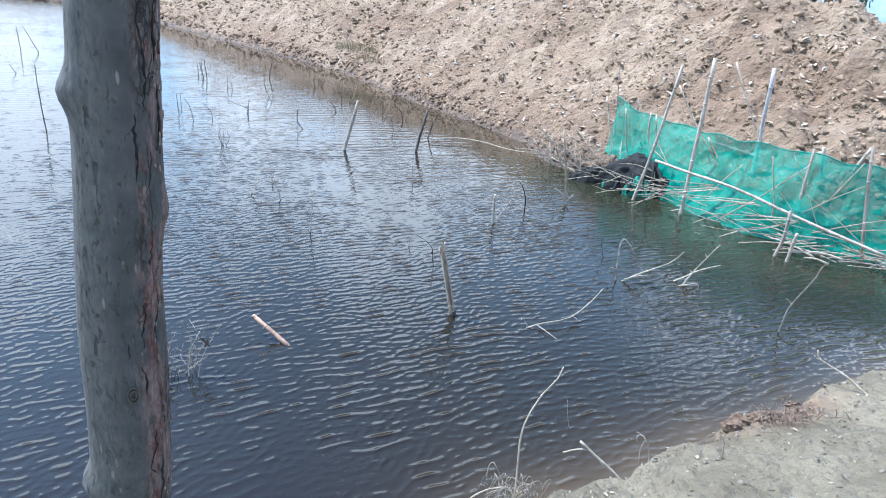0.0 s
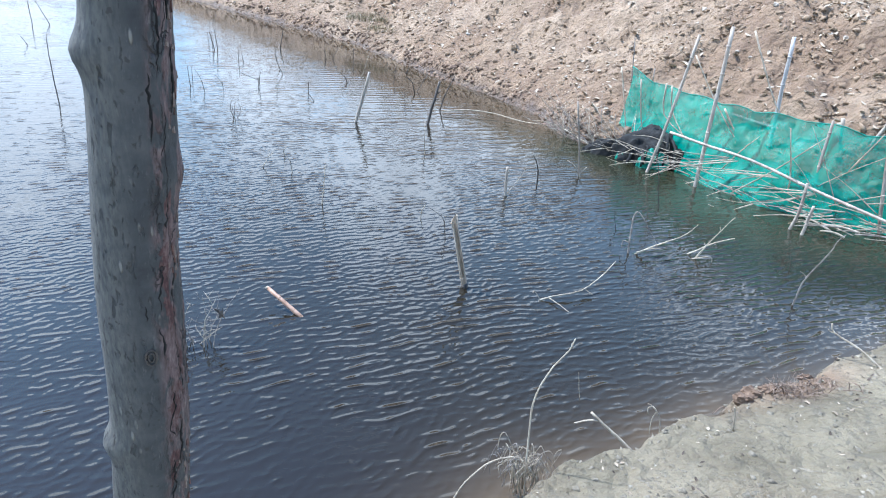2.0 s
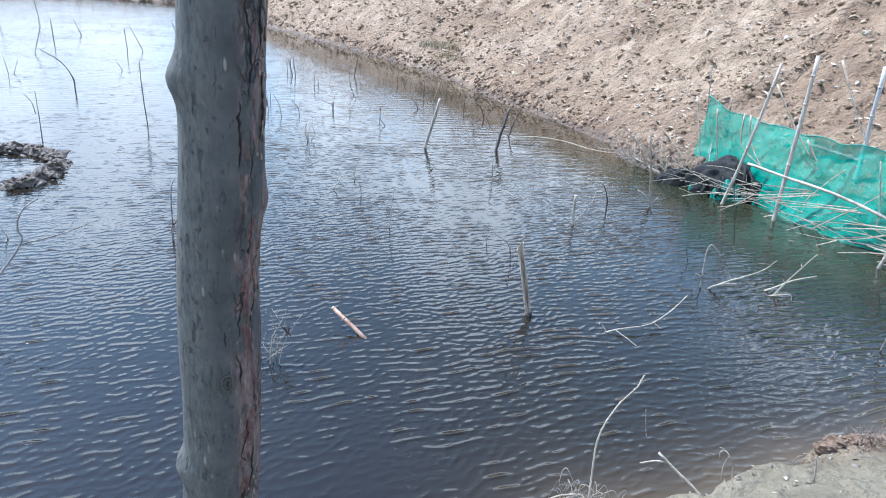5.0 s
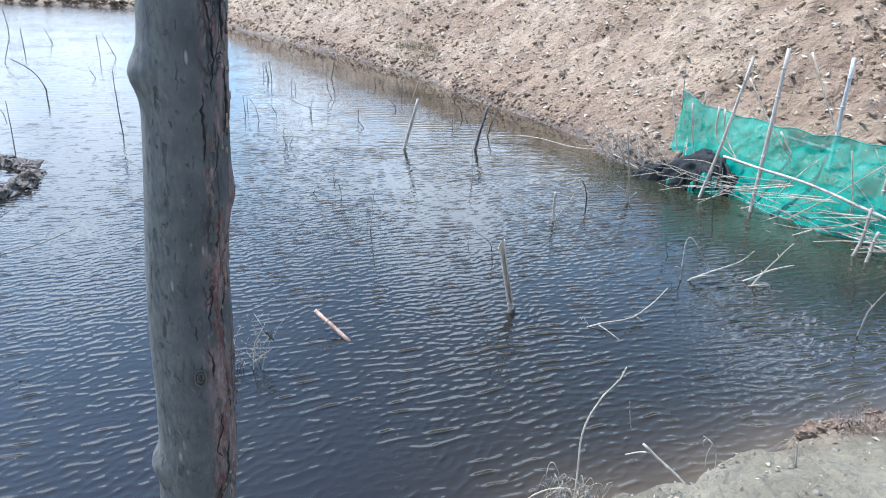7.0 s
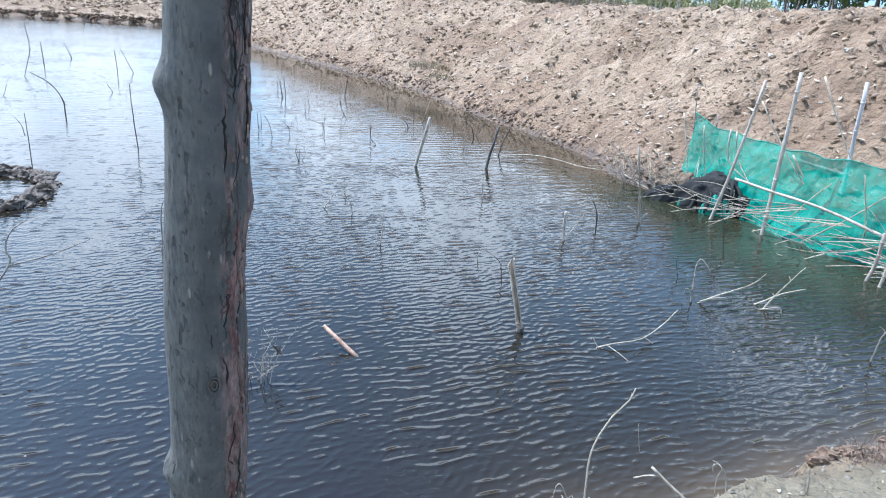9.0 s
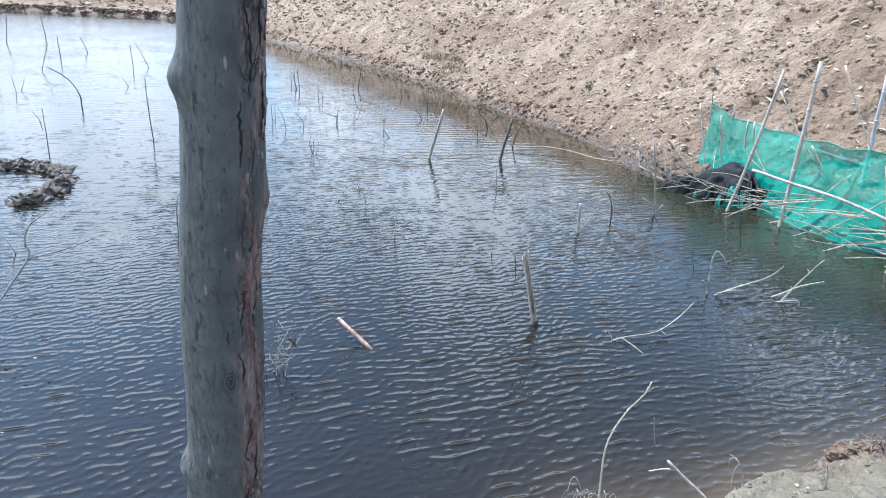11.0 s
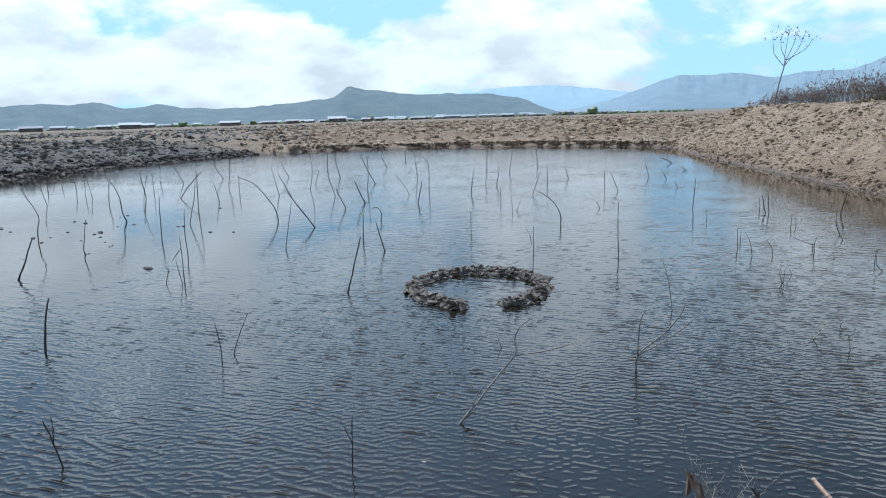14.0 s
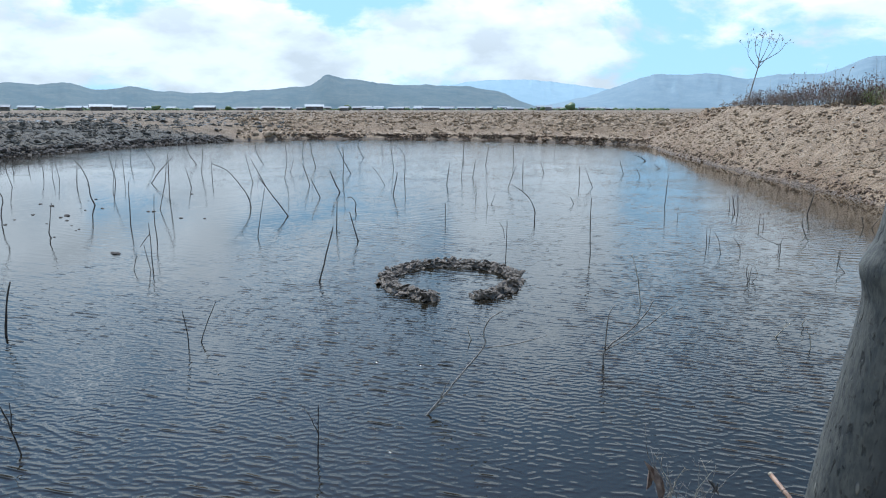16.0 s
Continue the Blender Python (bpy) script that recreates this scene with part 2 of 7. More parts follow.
def water_material():
    m, nt, bsdf = node_material("pond_water")
    tc = nt.nodes.new("ShaderNodeTexCoord")
    v = tc.outputs["Object"]
    tint = tex_noise(nt, 0.25, 3, 0.5, v)
    col = ramp(nt, tint, [(0.35, (0.0124, 0.0104, 0.0074)), (0.65, (0.0184, 0.0156, 0.0106))])
    # muddy shallows, and the dike's brown reflection put into the water colour
    shallow_reflection = nt.nodes.new("ShaderNodeAttribute"); shallow_reflection.attribute_name = "shallow_reflection"
    col = mix_rgb(nt, shallow_reflection.outputs["Fac"], col, (0.105, 0.076, 0.045))
    # turbid green, with the net's and dike's reflection put into the colour
    lee_reflection = nt.nodes.new("ShaderNodeAttribute"); lee_reflection.attribute_name = "lee"
    col = mix_rgb(nt, lee_reflection.outputs["Fac"], col, (0.019, 0.026, 0.015))
    nt.links.new(col, bsdf.inputs["Base Color"])
    bsdf.inputs["IOR"].default_value = 1.333
    def waves(length, turn, spread, cells=2.0, offset=0.0):
        """Short-crested wind waves of a length in metres that run across the turn; spread 0: one heading."""
        g = nt.nodes.new("ShaderNodeTexGabor")
        g.gabor_type = "2D"
        mp = nt.nodes.new("ShaderNodeMapping"); mp.inputs["Location"].default_value = (offset, offset * 0.7, 0)
        nt.links.new(v, mp.inputs[0]); nt.links.new(mp.outputs[0], g.inputs["Vector"])
        g.inputs["Scale"].default_value = 1.0 / (length * cells)
        g.inputs["Frequency"].default_value = cells
        g.inputs["Anisotropy"].default_value = 1.0 - spread
        g.inputs["Orientation"].default_value = radians(turn)
        return g.outputs["Value"]

    slow = tex_noise(nt, 0.45, 2, 0.5, v)
    far = nt.nodes.new("ShaderNodeVectorMath"); far.operation = "DISTANCE"
    nt.links.new(v, far.inputs[0]); far.inputs[1].default_value = (0.0, 0.0, 0)
    rough = maprange(nt, far.outputs["Value"], 8.0, 32.0, 0.02, 0.12)
    lee = nt.nodes.new("ShaderNodeAttribute"); lee.attribute_name = "lee"
    calm = maprange(nt, far.outputs["Value"], 3.0, 15.0, 1.0, 0.26)
    gust = maths(nt, "MULTIPLY", maprange(nt, slow, 0.36, 0.62, 0.5, 1.0), maths(nt, "SUBTRACT", 1.0, maths(nt, "MULTIPLY", lee.outputs["Fac"], 0.55)))
    still = nt.nodes.new("ShaderNodeAttribute"); still.attribute_name = "still"
    keep = maths(nt, "SUBTRACT", 1.0, still.outputs["Fac"])
    gust = maths(nt, "MULTIPLY", gust, keep)
    nt.links.new(maths(nt, "MULTIPLY", rough, keep), bsdf.inputs["Roughness"])
    # long peaked crests, lesser ones between, and a fine chop
    h = maths(nt, "MULTIPLY", maths(nt, "POWER", waves(0.088, WIND, 0.13, 2.2), 5.0), 2.3)
    h = maths(nt, "ADD", h, maths(nt, "MULTIPLY", maths(nt, "POWER", waves(0.062, WIND + 14, 0.42, 2.0, 3.1), 3.0), 0.8))
    h = maths(nt, "ADD", h, maths(nt, "MULTIPLY", waves(0.032, WIND - 16, 0.35, 2.0, 7.7), 0.07))
    h = maths(nt, "MULTIPLY", h, calm)
    # longer waves where the wind has run further
    run = maprange(nt, far.outputs["Value"], 4.0, 10.0, 0.0, 1.0)
    h = maths(nt, "ADD", h, maths(nt, "MULTIPLY", maths(nt, "MULTIPLY", maths(nt, "POWER", waves(0.19, WIND - 6, 0.07, 2.6, 5.2), 2.2), run), maprange(nt, far.outputs["Value"], 9.0, 20.0, 0.95, 0.5)))
    h = maths(nt, "MULTIPLY", h, gust)
    bump(nt, bsdf, h, 1.0, 0.0115)
    return m


SOIL = ground_material()
WATER = water_material()
MUD = mottled("drying_mud", (0.05, 0.04, 0.032), (0.19, 0.152, 0.118), (0.37, 0.305, 0.24), 9, 0.85, 0.7, 0.02, vary=0.5)
BAMBOO = mottled("weathered_bamboo", (0.17, 0.135, 0.10), (0.37, 0.315, 0.25), (0.55, 0.49, 0.41), 14, 0.6, 0.3, 0.003, vary=0.3, stretch=(1, 1, 0.12))


# distance haze is put into the hills' own base colours
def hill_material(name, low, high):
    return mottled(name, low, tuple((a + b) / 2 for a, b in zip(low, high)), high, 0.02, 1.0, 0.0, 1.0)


# ---- mesh helpers ----
def part(name, bm, material, parent=None, label=""):
    me = bpy.data.meshes.new(name)
    bm.to_mesh(me)
    bm.free()
    me.materials.append(material)
    ob = new(name, me)
    if parent is not None:
        ob.parent = parent
    if label:
        ob["label"] = label
    return ob


def raw(name, verts, faces, material, smooth=False, parent=None):
    me = bpy.data.meshes.new(name)
    me.from_pydata(verts, [], faces)
    me.materials.append(material)
    if smooth:
        me.shade_smooth()
    ob = new(name, me)
    if parent is not None:
        ob.parent = parent
    return ob


def tube(bm, pts, radii, sides=8, jitter=0.0, rnd=random):
    """A closed tube along points, with a radius at each."""
    pts = [Vector(p) for p in pts]
    rings, ref = [], None
    for i, p in enumerate(pts):
        a = (pts[min(i + 1, len(pts) - 1)] - pts[max(i - 1, 0)]).normalized()
        if ref is None:
            ref = a.orthogonal().normalized()
        ref = (ref - a * ref.dot(a)).normalized()
        other = a.cross(ref)
        ring = []
        for k in range(sides):
            ang = 2 * math.pi * k / sides
            r = radii[i] * (1 + jitter * (rnd.random() - 0.5))
            ring.append(bm.verts.new(p + (ref * math.cos(ang) + other * math.sin(ang)) * r))
        rings.append(ring)
    for lo, hi in zip(rings, rings[1:]):
        for k in range(sides):
            f = bm.faces.new((lo[k], lo[(k + 1) % sides], hi[(k + 1) % sides], hi[k]))
            f.smooth = True
    bm.faces.new(rings[0][::-1])
    bm.faces.new(rings[-1])


def hash_noise(x, y, seed=0):
    """Value noise on numpy arrays, 0 to 1."""
    xi, yi = np.floor(x).astype(np.int64), np.floor(y).astype(np.int64)
    fx, fy = x - xi, y - yi
    fx, fy = fx * fx * (3 - 2 * fx), fy * fy * (3 - 2 * fy)

    def h(a, b):
        n = (a * 374761393 + b * 668265263 + seed * 974711) & 0x7FFFFFFF
        n = ((n ^ (n >> 13)) * 1274126177) & 0x7FFFFFFF
        return ((n ^ (n >> 16)) & 0xFFFF) / 65535.0
    return (h(xi, yi) * (1 - fx) + h(xi + 1, yi) * fx) * (1 - fy) + (h(xi, yi + 1) * (1 - fx) + h(xi + 1, yi + 1) * fx) * fy


def fbm(x, y, size, octaves=4, gain=0.5, seed=0):
    total, amp, norm = 0.0, 1.0, 0.0
    for o in range(octaves):
        total = total + amp * hash_noise(x / size * 2 ** o + 17.3 * o, y / size * 2 ** o + 5.1 * o, seed + o)
        norm += amp
        amp *= gain
    return total / norm


def sstep(x, a, b):
    t = np.clip((x - a) / (b - a), 0, 1)
    return t * t * (3 - 2 * t)


# ---- the ground: one sheet from the pond's bed to the horizon ----
# the shoreline, counter-clockwise, by kinds of bank
NEAR = [(-26.0, -14.0), (-9.0, -6.5), (-3.0, -1.6), (-1.1, 0.0), (-0.35, 1.0), (0.22, 1.95), (0.54, 2.32), (0.78, 2.45), (0.93, 2.49), (1.07, 2.60), (1.22, 2.72), (1.50, 2.84), (1.57, 2.97), (1.69, 3.04), (1.87, 3.11), (2.09, 3.23), (2.36, 3.42), (2.80, 3.65), (3.9, 4.25), (5.6, 4.75)]
FENCE = [(6.4, 5.3), (5.0, 5.85), (4.25, 6.2), (3.75, 6.45), (3.32, 6.85), (2.98, 7.35), (2.62, 7.95), (2.25, 8.4), (1.75, 8.8)]
DIKE = [(1.4, 9.3), (1.15, 10.4), (0.3, 12.0), (-1.05, 14.0), (-3.1, 17.5), (-6.3, 21.2), (-11.5, 27.2), (-15.5, 32.0), (-20.3, 38.3)]
FAR = [(-30.0, 37.0), (-36.0, 34.3), (-43.0, 28.3)]
LEFT = [(-43.2, 22.5), (-41.2, 16.5), (-38.4, 10.5), (-36.0, 6.3), (-31.0, -6.0)]
SHORE = [(p, z) for z, run in enumerate((NEAR, FENCE, DIKE, FAR, LEFT)) for p in run]


def shore_distance(x, y):
    """Signed distance to the shore (land positive) and the weights of the five kinds of bank."""
    best = np.full(x.shape, 1e9)
    inside = np.zeros(x.shape, bool)
    kinds = np.full((5,) + x.shape, 1e9)
    for (a, za), (b, zb) in zip(SHORE, SHORE[1:] + SHORE[:1]):
        ex, ey = b[0] - a[0], b[1] - a[1]
        t = np.clip(((x - a[0]) * ex + (y - a[1]) * ey) / (ex * ex + ey * ey), 0, 1)
        d = np.hypot(x - a[0] - t * ex, y - a[1] - t * ey)
        best = np.minimum(best, d)
        kinds[za] = np.minimum(kinds[za], d)
        with np.errstate(divide="ignore", invalid="ignore"):
            cross = ((a[1] > y) != (b[1] > y)) & (x < ex * (y - a[1]) / (ey if ey else 1e-9) + a[0])
        inside ^= cross
    w = 1.0 / (kinds + 0.25) ** 7
    w /= w.sum(0)
    return np.where(inside, -best, best), w


def ground_height(x, y):
    d0, w = shore_distance(x, y)
    # the dike ends at the pond's far corner
    past = w[2] * sstep((x + 20.3) * -0.62 + (y - 38.3) * 0.78, -0.8, 2.2)
    w[2], w[3] = w[2] - past, w[3] + past
    d = d0 + (fbm(x, y, 0.9, 4, 0.55, 3) - 0.5) * 0.35 * (0.4 + np.minimum(np.abs(d0), 1)) * np.clip(0.35 + np.hypot(x, y) / 12, 0.3, 1)
    d = d + w[0] * (fbm(x, y, 0.16, 3, 0.6, 13) - 0.5) * 0.10
    plain = 1.0 + (fbm(x, y, 30, 3, 0.5, 9) - 0.5) * 0.25
    near = 0.20 * sstep(d, -0.03, 0.07) + 0.14 * sstep(d, 0.05, 0.6) + 0.33 * sstep(d, 0.5, 1.5) + 0.3 * sstep(d, 2, 9)
    slope = np.clip(d, 0, None) / 3.5
    crest = (2.2 + 0.45 * w[1]) * np.minimum(1, slope * 0.95 + 0.05 * sstep(d, 0, 0.2)) + 0.08 * sstep(slope, 0.9, 1.25)
    dike = crest * (1 - sstep(d, 6.5, 10.5)) + plain * sstep(d, 6.5, 10.5)
    far = 0.34 * sstep(d, 0.0, 0.25) + 0.62 * sstep(d, 0.4, 4.5)
    left = 0.25 * sstep(d, 0.0, 0.6) + 0.7 * sstep(d, 0.3, 5.0)
    land = w[0] * near + (w[1] + w[2]) * dike + w[3] * far + w[4] * left
    land = land + (plain - land) * sstep(d, 11, 20)
    bed = -0.75 * sstep(-d, 0.0, 2.2) - 0.06 * sstep(-d, 0.0, 0.12)
    h = np.where(d > 0, land, bed)
    r = np.hypot(x, y)
    rough = sstep(d, 0.0, 0.5) * (0.35 + 0.65 * (w[1] + w[2]) + 0.5 * w[4] + 0.3 * w[3])
    h = h + rough * ((fbm(x, y, 0.55, 4, 0.65, 21) - 0.5) * 0.50 * np.clip(d / 2 + 0.25, 0, 1) * (1 - 0.6 * w[0])
                     + (np.abs(fbm(x, y, 1.6, 3, 0.5, 31) - 0.5) - 0.12) * -0.25 * (1 - w[0])
                     + (np.abs(fbm(x, y, 0.26, 2, 0.5, 37) - 0.5) - 0.12) * -0.24 * (1 - 0.5 * w[0])
                     + (fbm(x, y, 0.11, 3, 0.6, 41) - 0.5) * 0.055 * w[0])
    ridges = sstep(d, 5, 12) * (w[3] + w[4]) * (0.6 * np.abs(np.sin((x * 0.55 - y * 0.84) / 4.5 + 2 * fbm(x, y, 14, 2, 0.5, 5))) - 0.25) * (1 - sstep(r, 200, 500))
    return h + ridges, d, w


def build_ground():
    radii = [0.0, 0.25]
    while radii[-1] < 4200:
        r = radii[-1]
        radii.append(r * (1.03 if r < 1.6 else 1.0095 if r < 22 else 1.013 if r < 60 else 1.05))
    angles = np.radians(np.concatenate([np.arange(-100, 52, 0.25), np.arange(52, 260, 4.0)]))
    R, A = np.meshgrid(np.array(radii[1:]), angles, indexing="ij")
    X, Y = R * np.sin(A), R * np.cos(A)
    Z, D, W = ground_height(X, Y)
    n, k = X.shape
    verts = np.stack([X, Y, Z], -1).reshape(-1, 3)
    idx = np.arange(n * k).reshape(n, k)
    nxt = np.roll(idx, -1, 1)
    faces = np.stack([idx[:-1], idx[1:], nxt[1:], nxt[:-1]], -1).reshape(-1, 4)
    me = bpy.data.meshes.new("ground")
    me.vertices.add(len(verts) + 1)
    z0 = float(ground_height(np.array([0.0]), np.array([0.0]))[0][0])
    me.vertices.foreach_set("co", np.append(verts, [[0, 0, z0]], 0).ravel())
    cap = np.stack([np.full(k, n * k), idx[0], nxt[0]], -1)
    loops = np.concatenate([faces.ravel(), cap.ravel()])
    me.loops.add(len(loops))
    me.loops.foreach_set("vertex_index", loops)
    sizes = np.concatenate([np.full(len(faces), 4), np.full(k, 3)])
    me.polygons.add(len(sizes))
    me.polygons.foreach_set("loop_start", np.concatenate([[0], np.cumsum(sizes)[:-1]]))
    me.polygons.foreach_set("loop_total", sizes)
    me.update(calc_edges=True)
    me.validate()
    r = np.hypot(X, Y)
    mud = np.clip(W[4] * 1.0 + sstep(r, 60, 140) * 0.4 * sstep(-X, 20, 60), 0, 1) * (0.75 + 0.5 * (fbm(X, Y, 3, 3, 0.5, 44) - 0.5) + 0.2)
    sand = W[0] * sstep(D, -0.05, 0.06) * np.clip(0.9 + 0.9 * (fbm(X, Y, 0.8, 3, 0.5, 47) - 0.5), 0, 1)
    straw = W[3] * sstep(D, 1.0, 3.0) * np.clip(0.75 + (fbm(X, Y, 5, 3, 0.5, 51) - 0.5), 0, 1)
    damp = (W[1] + W[2]) * sstep(-D, -1.5, -0.3) * np.clip(0.5 + 2.2 * (fbm(X, Y, 1.7, 3, 0.5, 71) - 0.35), 0, 1)
    # a mat of brown turf on the near bank's edge
    turf = np.clip(1.3 * np.exp(-((X - 2.0) * 0.86 + (Y - 3.06) * 0.5) ** 2 / 0.14 - ((Y - 3.06) * 0.86 - (X - 2.0) * 0.5) ** 2 / 0.012), 0, 1)
    sand, damp = sand * (1 - turf), np.maximum(damp, turf)
    for name, field in (("mud", mud), ("sand", sand), ("straw", straw), ("damp", damp)):
        att = me.attributes.new(name, "FLOAT", "POINT")
        att.data.foreach_set("value", np.append(field.ravel(), 0.0).astype(np.float32))
    me.materials.append(SOIL)
    me.shade_smooth()
    return tagged(new("ground", me), "bare brown cloddy soil of the pond's banks and the fields", "ground", kind="structure")


build_ground()


def ground_z(x, y):
    return float(ground_height(np.array([float(x)]), np.array([float(y)]))[0][0])


def build_water():
    n = 420
    xs, ys = np.linspace(-50, 9, n), np.linspace(-18, 46, n)
    X, Y = np.meshgrid(xs, ys, indexing="ij")
    idx = np.arange(n * n).reshape(n, n)
    faces = np.stack([idx[:-1, :-1], idx[1:, :-1], idx[1:, 1:], idx[:-1, 1:]], -1).reshape(-1, 4)
    me = bpy.data.meshes.new("water")
    me.vertices.add(n * n)
    me.vertices.foreach_set("co", np.stack([X, Y, X * 0], -1).ravel())
    me.loops.add(faces.size); me.loops.foreach_set("vertex_index", faces.ravel())
    me.polygons.add(len(faces))
    me.polygons.foreach_set("loop_start", np.arange(0, faces.size, 4)); me.polygons.foreach_set("loop_total", np.full(len(faces), 4))
    me.update(calc_edges=True)
    d, kind = shore_distance(X, Y)
    d = -d
    # the tint reaches further by the dike to paint its reflection
    reach = 0.19 + 0.71 * (kind[2] + kind[3]) + 0.21 * kind[1]
    mud = np.exp(-np.clip(d - 0.10, 0, None) / reach) * np.clip(0.6 + (fbm(X, Y, 1.5, 3, 0.5, 81) - 0.5), 0, 1)
    # still water in the lee of the fence; also masks the painted green reflection
    lee = kind[1] * (1 - sstep(d, 0.4, 1.9)) * 0.72
    # smoother water under the dike
    still = (kind[2] + kind[3]) * (1 - sstep(d, 0.4, 3.2)) * 0.85
    still = np.maximum(still, 0.62 * sstep(-X + 2.2 * (fbm(X, Y, 5, 2, 0.5, 91) - 0.5), 8.5, 12.5) * (1 - sstep(Y, 6.5, 12)))
    for name, field in (("shallow_reflection", mud), ("lee", lee), ("still", still)):
        att = me.attributes.new(name, "FLOAT", "POINT")
        att.data.foreach_set("value", field.ravel().astype(np.float32))
    me.materials.append(WATER)
    return tagged(new("water", me), "dark rippled pond water reflecting the cloudy sky", "water", kind="structure")


build_water()

RND = random.Random(7)
STICK = mottled("wet_dark_wood", (0.025, 0.02, 0.016), (0.055, 0.045, 0.036), (0.11, 0.095, 0.078), 25, 0.7, 0.4, 0.003, vary=0.5, stretch=(1, 1, 0.2))
TWIG = mottled("bleached_twig", (0.20, 0.16, 0.11), (0.40, 0.34, 0.25), (0.57, 0.51, 0.40), 30, 0.75, 0.3, 0.002, vary=0.3, stretch=(1, 1, 0.2))
DARKSTAKE = mottled("dark_weathered_wood", (0.035, 0.03, 0.026), (0.085, 0.072, 0.062), (0.18, 0.155, 0.135), 20, 0.8, 0.4, 0.003, stretch=(1, 1, 0.2))
GREYWOOD = mottled("grey_branch_bark", (0.10, 0.085, 0.07), (0.24, 0.21, 0.18), (0.42, 0.38, 0.33), 25, 0.8, 0.4, 0.003, vary=0.2)
ORANGE = mottled("split_bamboo", (0.20, 0.11, 0.065), (0.36, 0.22, 0.145), (0.50, 0.36, 0.26), 18, 0.55, 0.3, 0.002, stretch=(1, 1, 0.1))
LEAFDRY = mottled("dry_leaf", (0.20, 0.15, 0.10), (0.40, 0.33, 0.235), (0.62, 0.55, 0.43), 12, 0.8, 0.2, 0.001)
LEAFBROWN = mottled("withered_brown_leaf", (0.10, 0.06, 0.042), (0.25, 0.165, 0.12), (0.45, 0.34, 0.26), 30, 0.7, 0.3, 0.002)
LEAFRED = mottled("reddish_leaf", (0.09, 0.035, 0.03), (0.17, 0.07, 0.055), (0.25, 0.13, 0.10), 12, 0.6, 0.0, 0.001)
LEAFGREEN = mottled("green_leaf", (0.03, 0.06, 0.015), (0.075, 0.125, 0.032), (0.14, 0.19, 0.06), 5, 0.55, 0.0, 0.001)
LEAFLIGHT = mottled("light_green_leaf", (0.15, 0.16, 0.06), (0.26, 0.265, 0.115), (0.37, 0.355, 0.18), 5, 0.6, 0.0, 0.001)
CRUMB = mottled("beige_crumb", (0.08, 0.068, 0.048), (0.20, 0.172, 0.125), (0.34, 0.30, 0.225), 14.0, 0.95, 0.5, 0.01)
LEAFDULL = mottled("dull_olive_leaf", (0.09, 0.08, 0.035), (0.17, 0.15, 0.075), (0.27, 0.23, 0.13), 8, 0.7, 0.0, 0.001)
STONE = mottled("pale_stone", (0.24, 0.20, 0.15), (0.42, 0.37, 0.30), (0.58, 0.53, 0.45), 12, 0.85, 0.4, 0.01, vary=0.3)
CLOD = mottled("dry_soil_clod", (0.15, 0.104, 0.065), (0.295, 0.212, 0.135), (0.42, 0.318, 0.214), 3.0, 0.95, 0.6, 0.02)
DAMPCLOD = mottled("damp_soil_clod", (0.07, 0.043, 0.027), (0.165, 0.107, 0.067), (0.28, 0.195, 0.13), 3.0, 0.9, 0.6, 0.02)
GREYCLOD = mottled("grey_mud_clod", (0.035, 0.032, 0.026), (0.078, 0.071, 0.059), (0.17, 0.157, 0.132), 1.2, 0.95, 0.5, 0.03)


# ---- thing helpers ----
def holder(name, at, label, category, group=""):
    ob = new(name)
    ob.empty_display_size = 0.1
    ob.location = at
    return tagged(ob, label, category, group)


def smooth_path(pts, rnd, wobble):
    """Points refined with a light natural wobble."""
    pts = [Vector(p) for p in pts]
    out = []
    for i in range(len(pts) - 1):
        p0, p1, p2, p3 = pts[max(i - 1, 0)], pts[i], pts[i + 1], pts[min(i + 2, len(pts) - 1)]
        n = 3 if len(pts) > 2 else 5
        for k in range(n):
            t = k / n
            q = 0.5 * ((2 * p1) + (p2 - p0) * t + (2 * p0 - 5 * p1 + 4 * p2 - p3) * t * t + (3 * p1 - p0 - 3 * p2 + p3) * t ** 3)
            out.append(q + Vector((rnd.uniform(-1, 1), rnd.uniform(-1, 1), 0)) * wobble * (0 if i == 0 and k == 0 else 1))
    out.append(pts[-1])
    return out


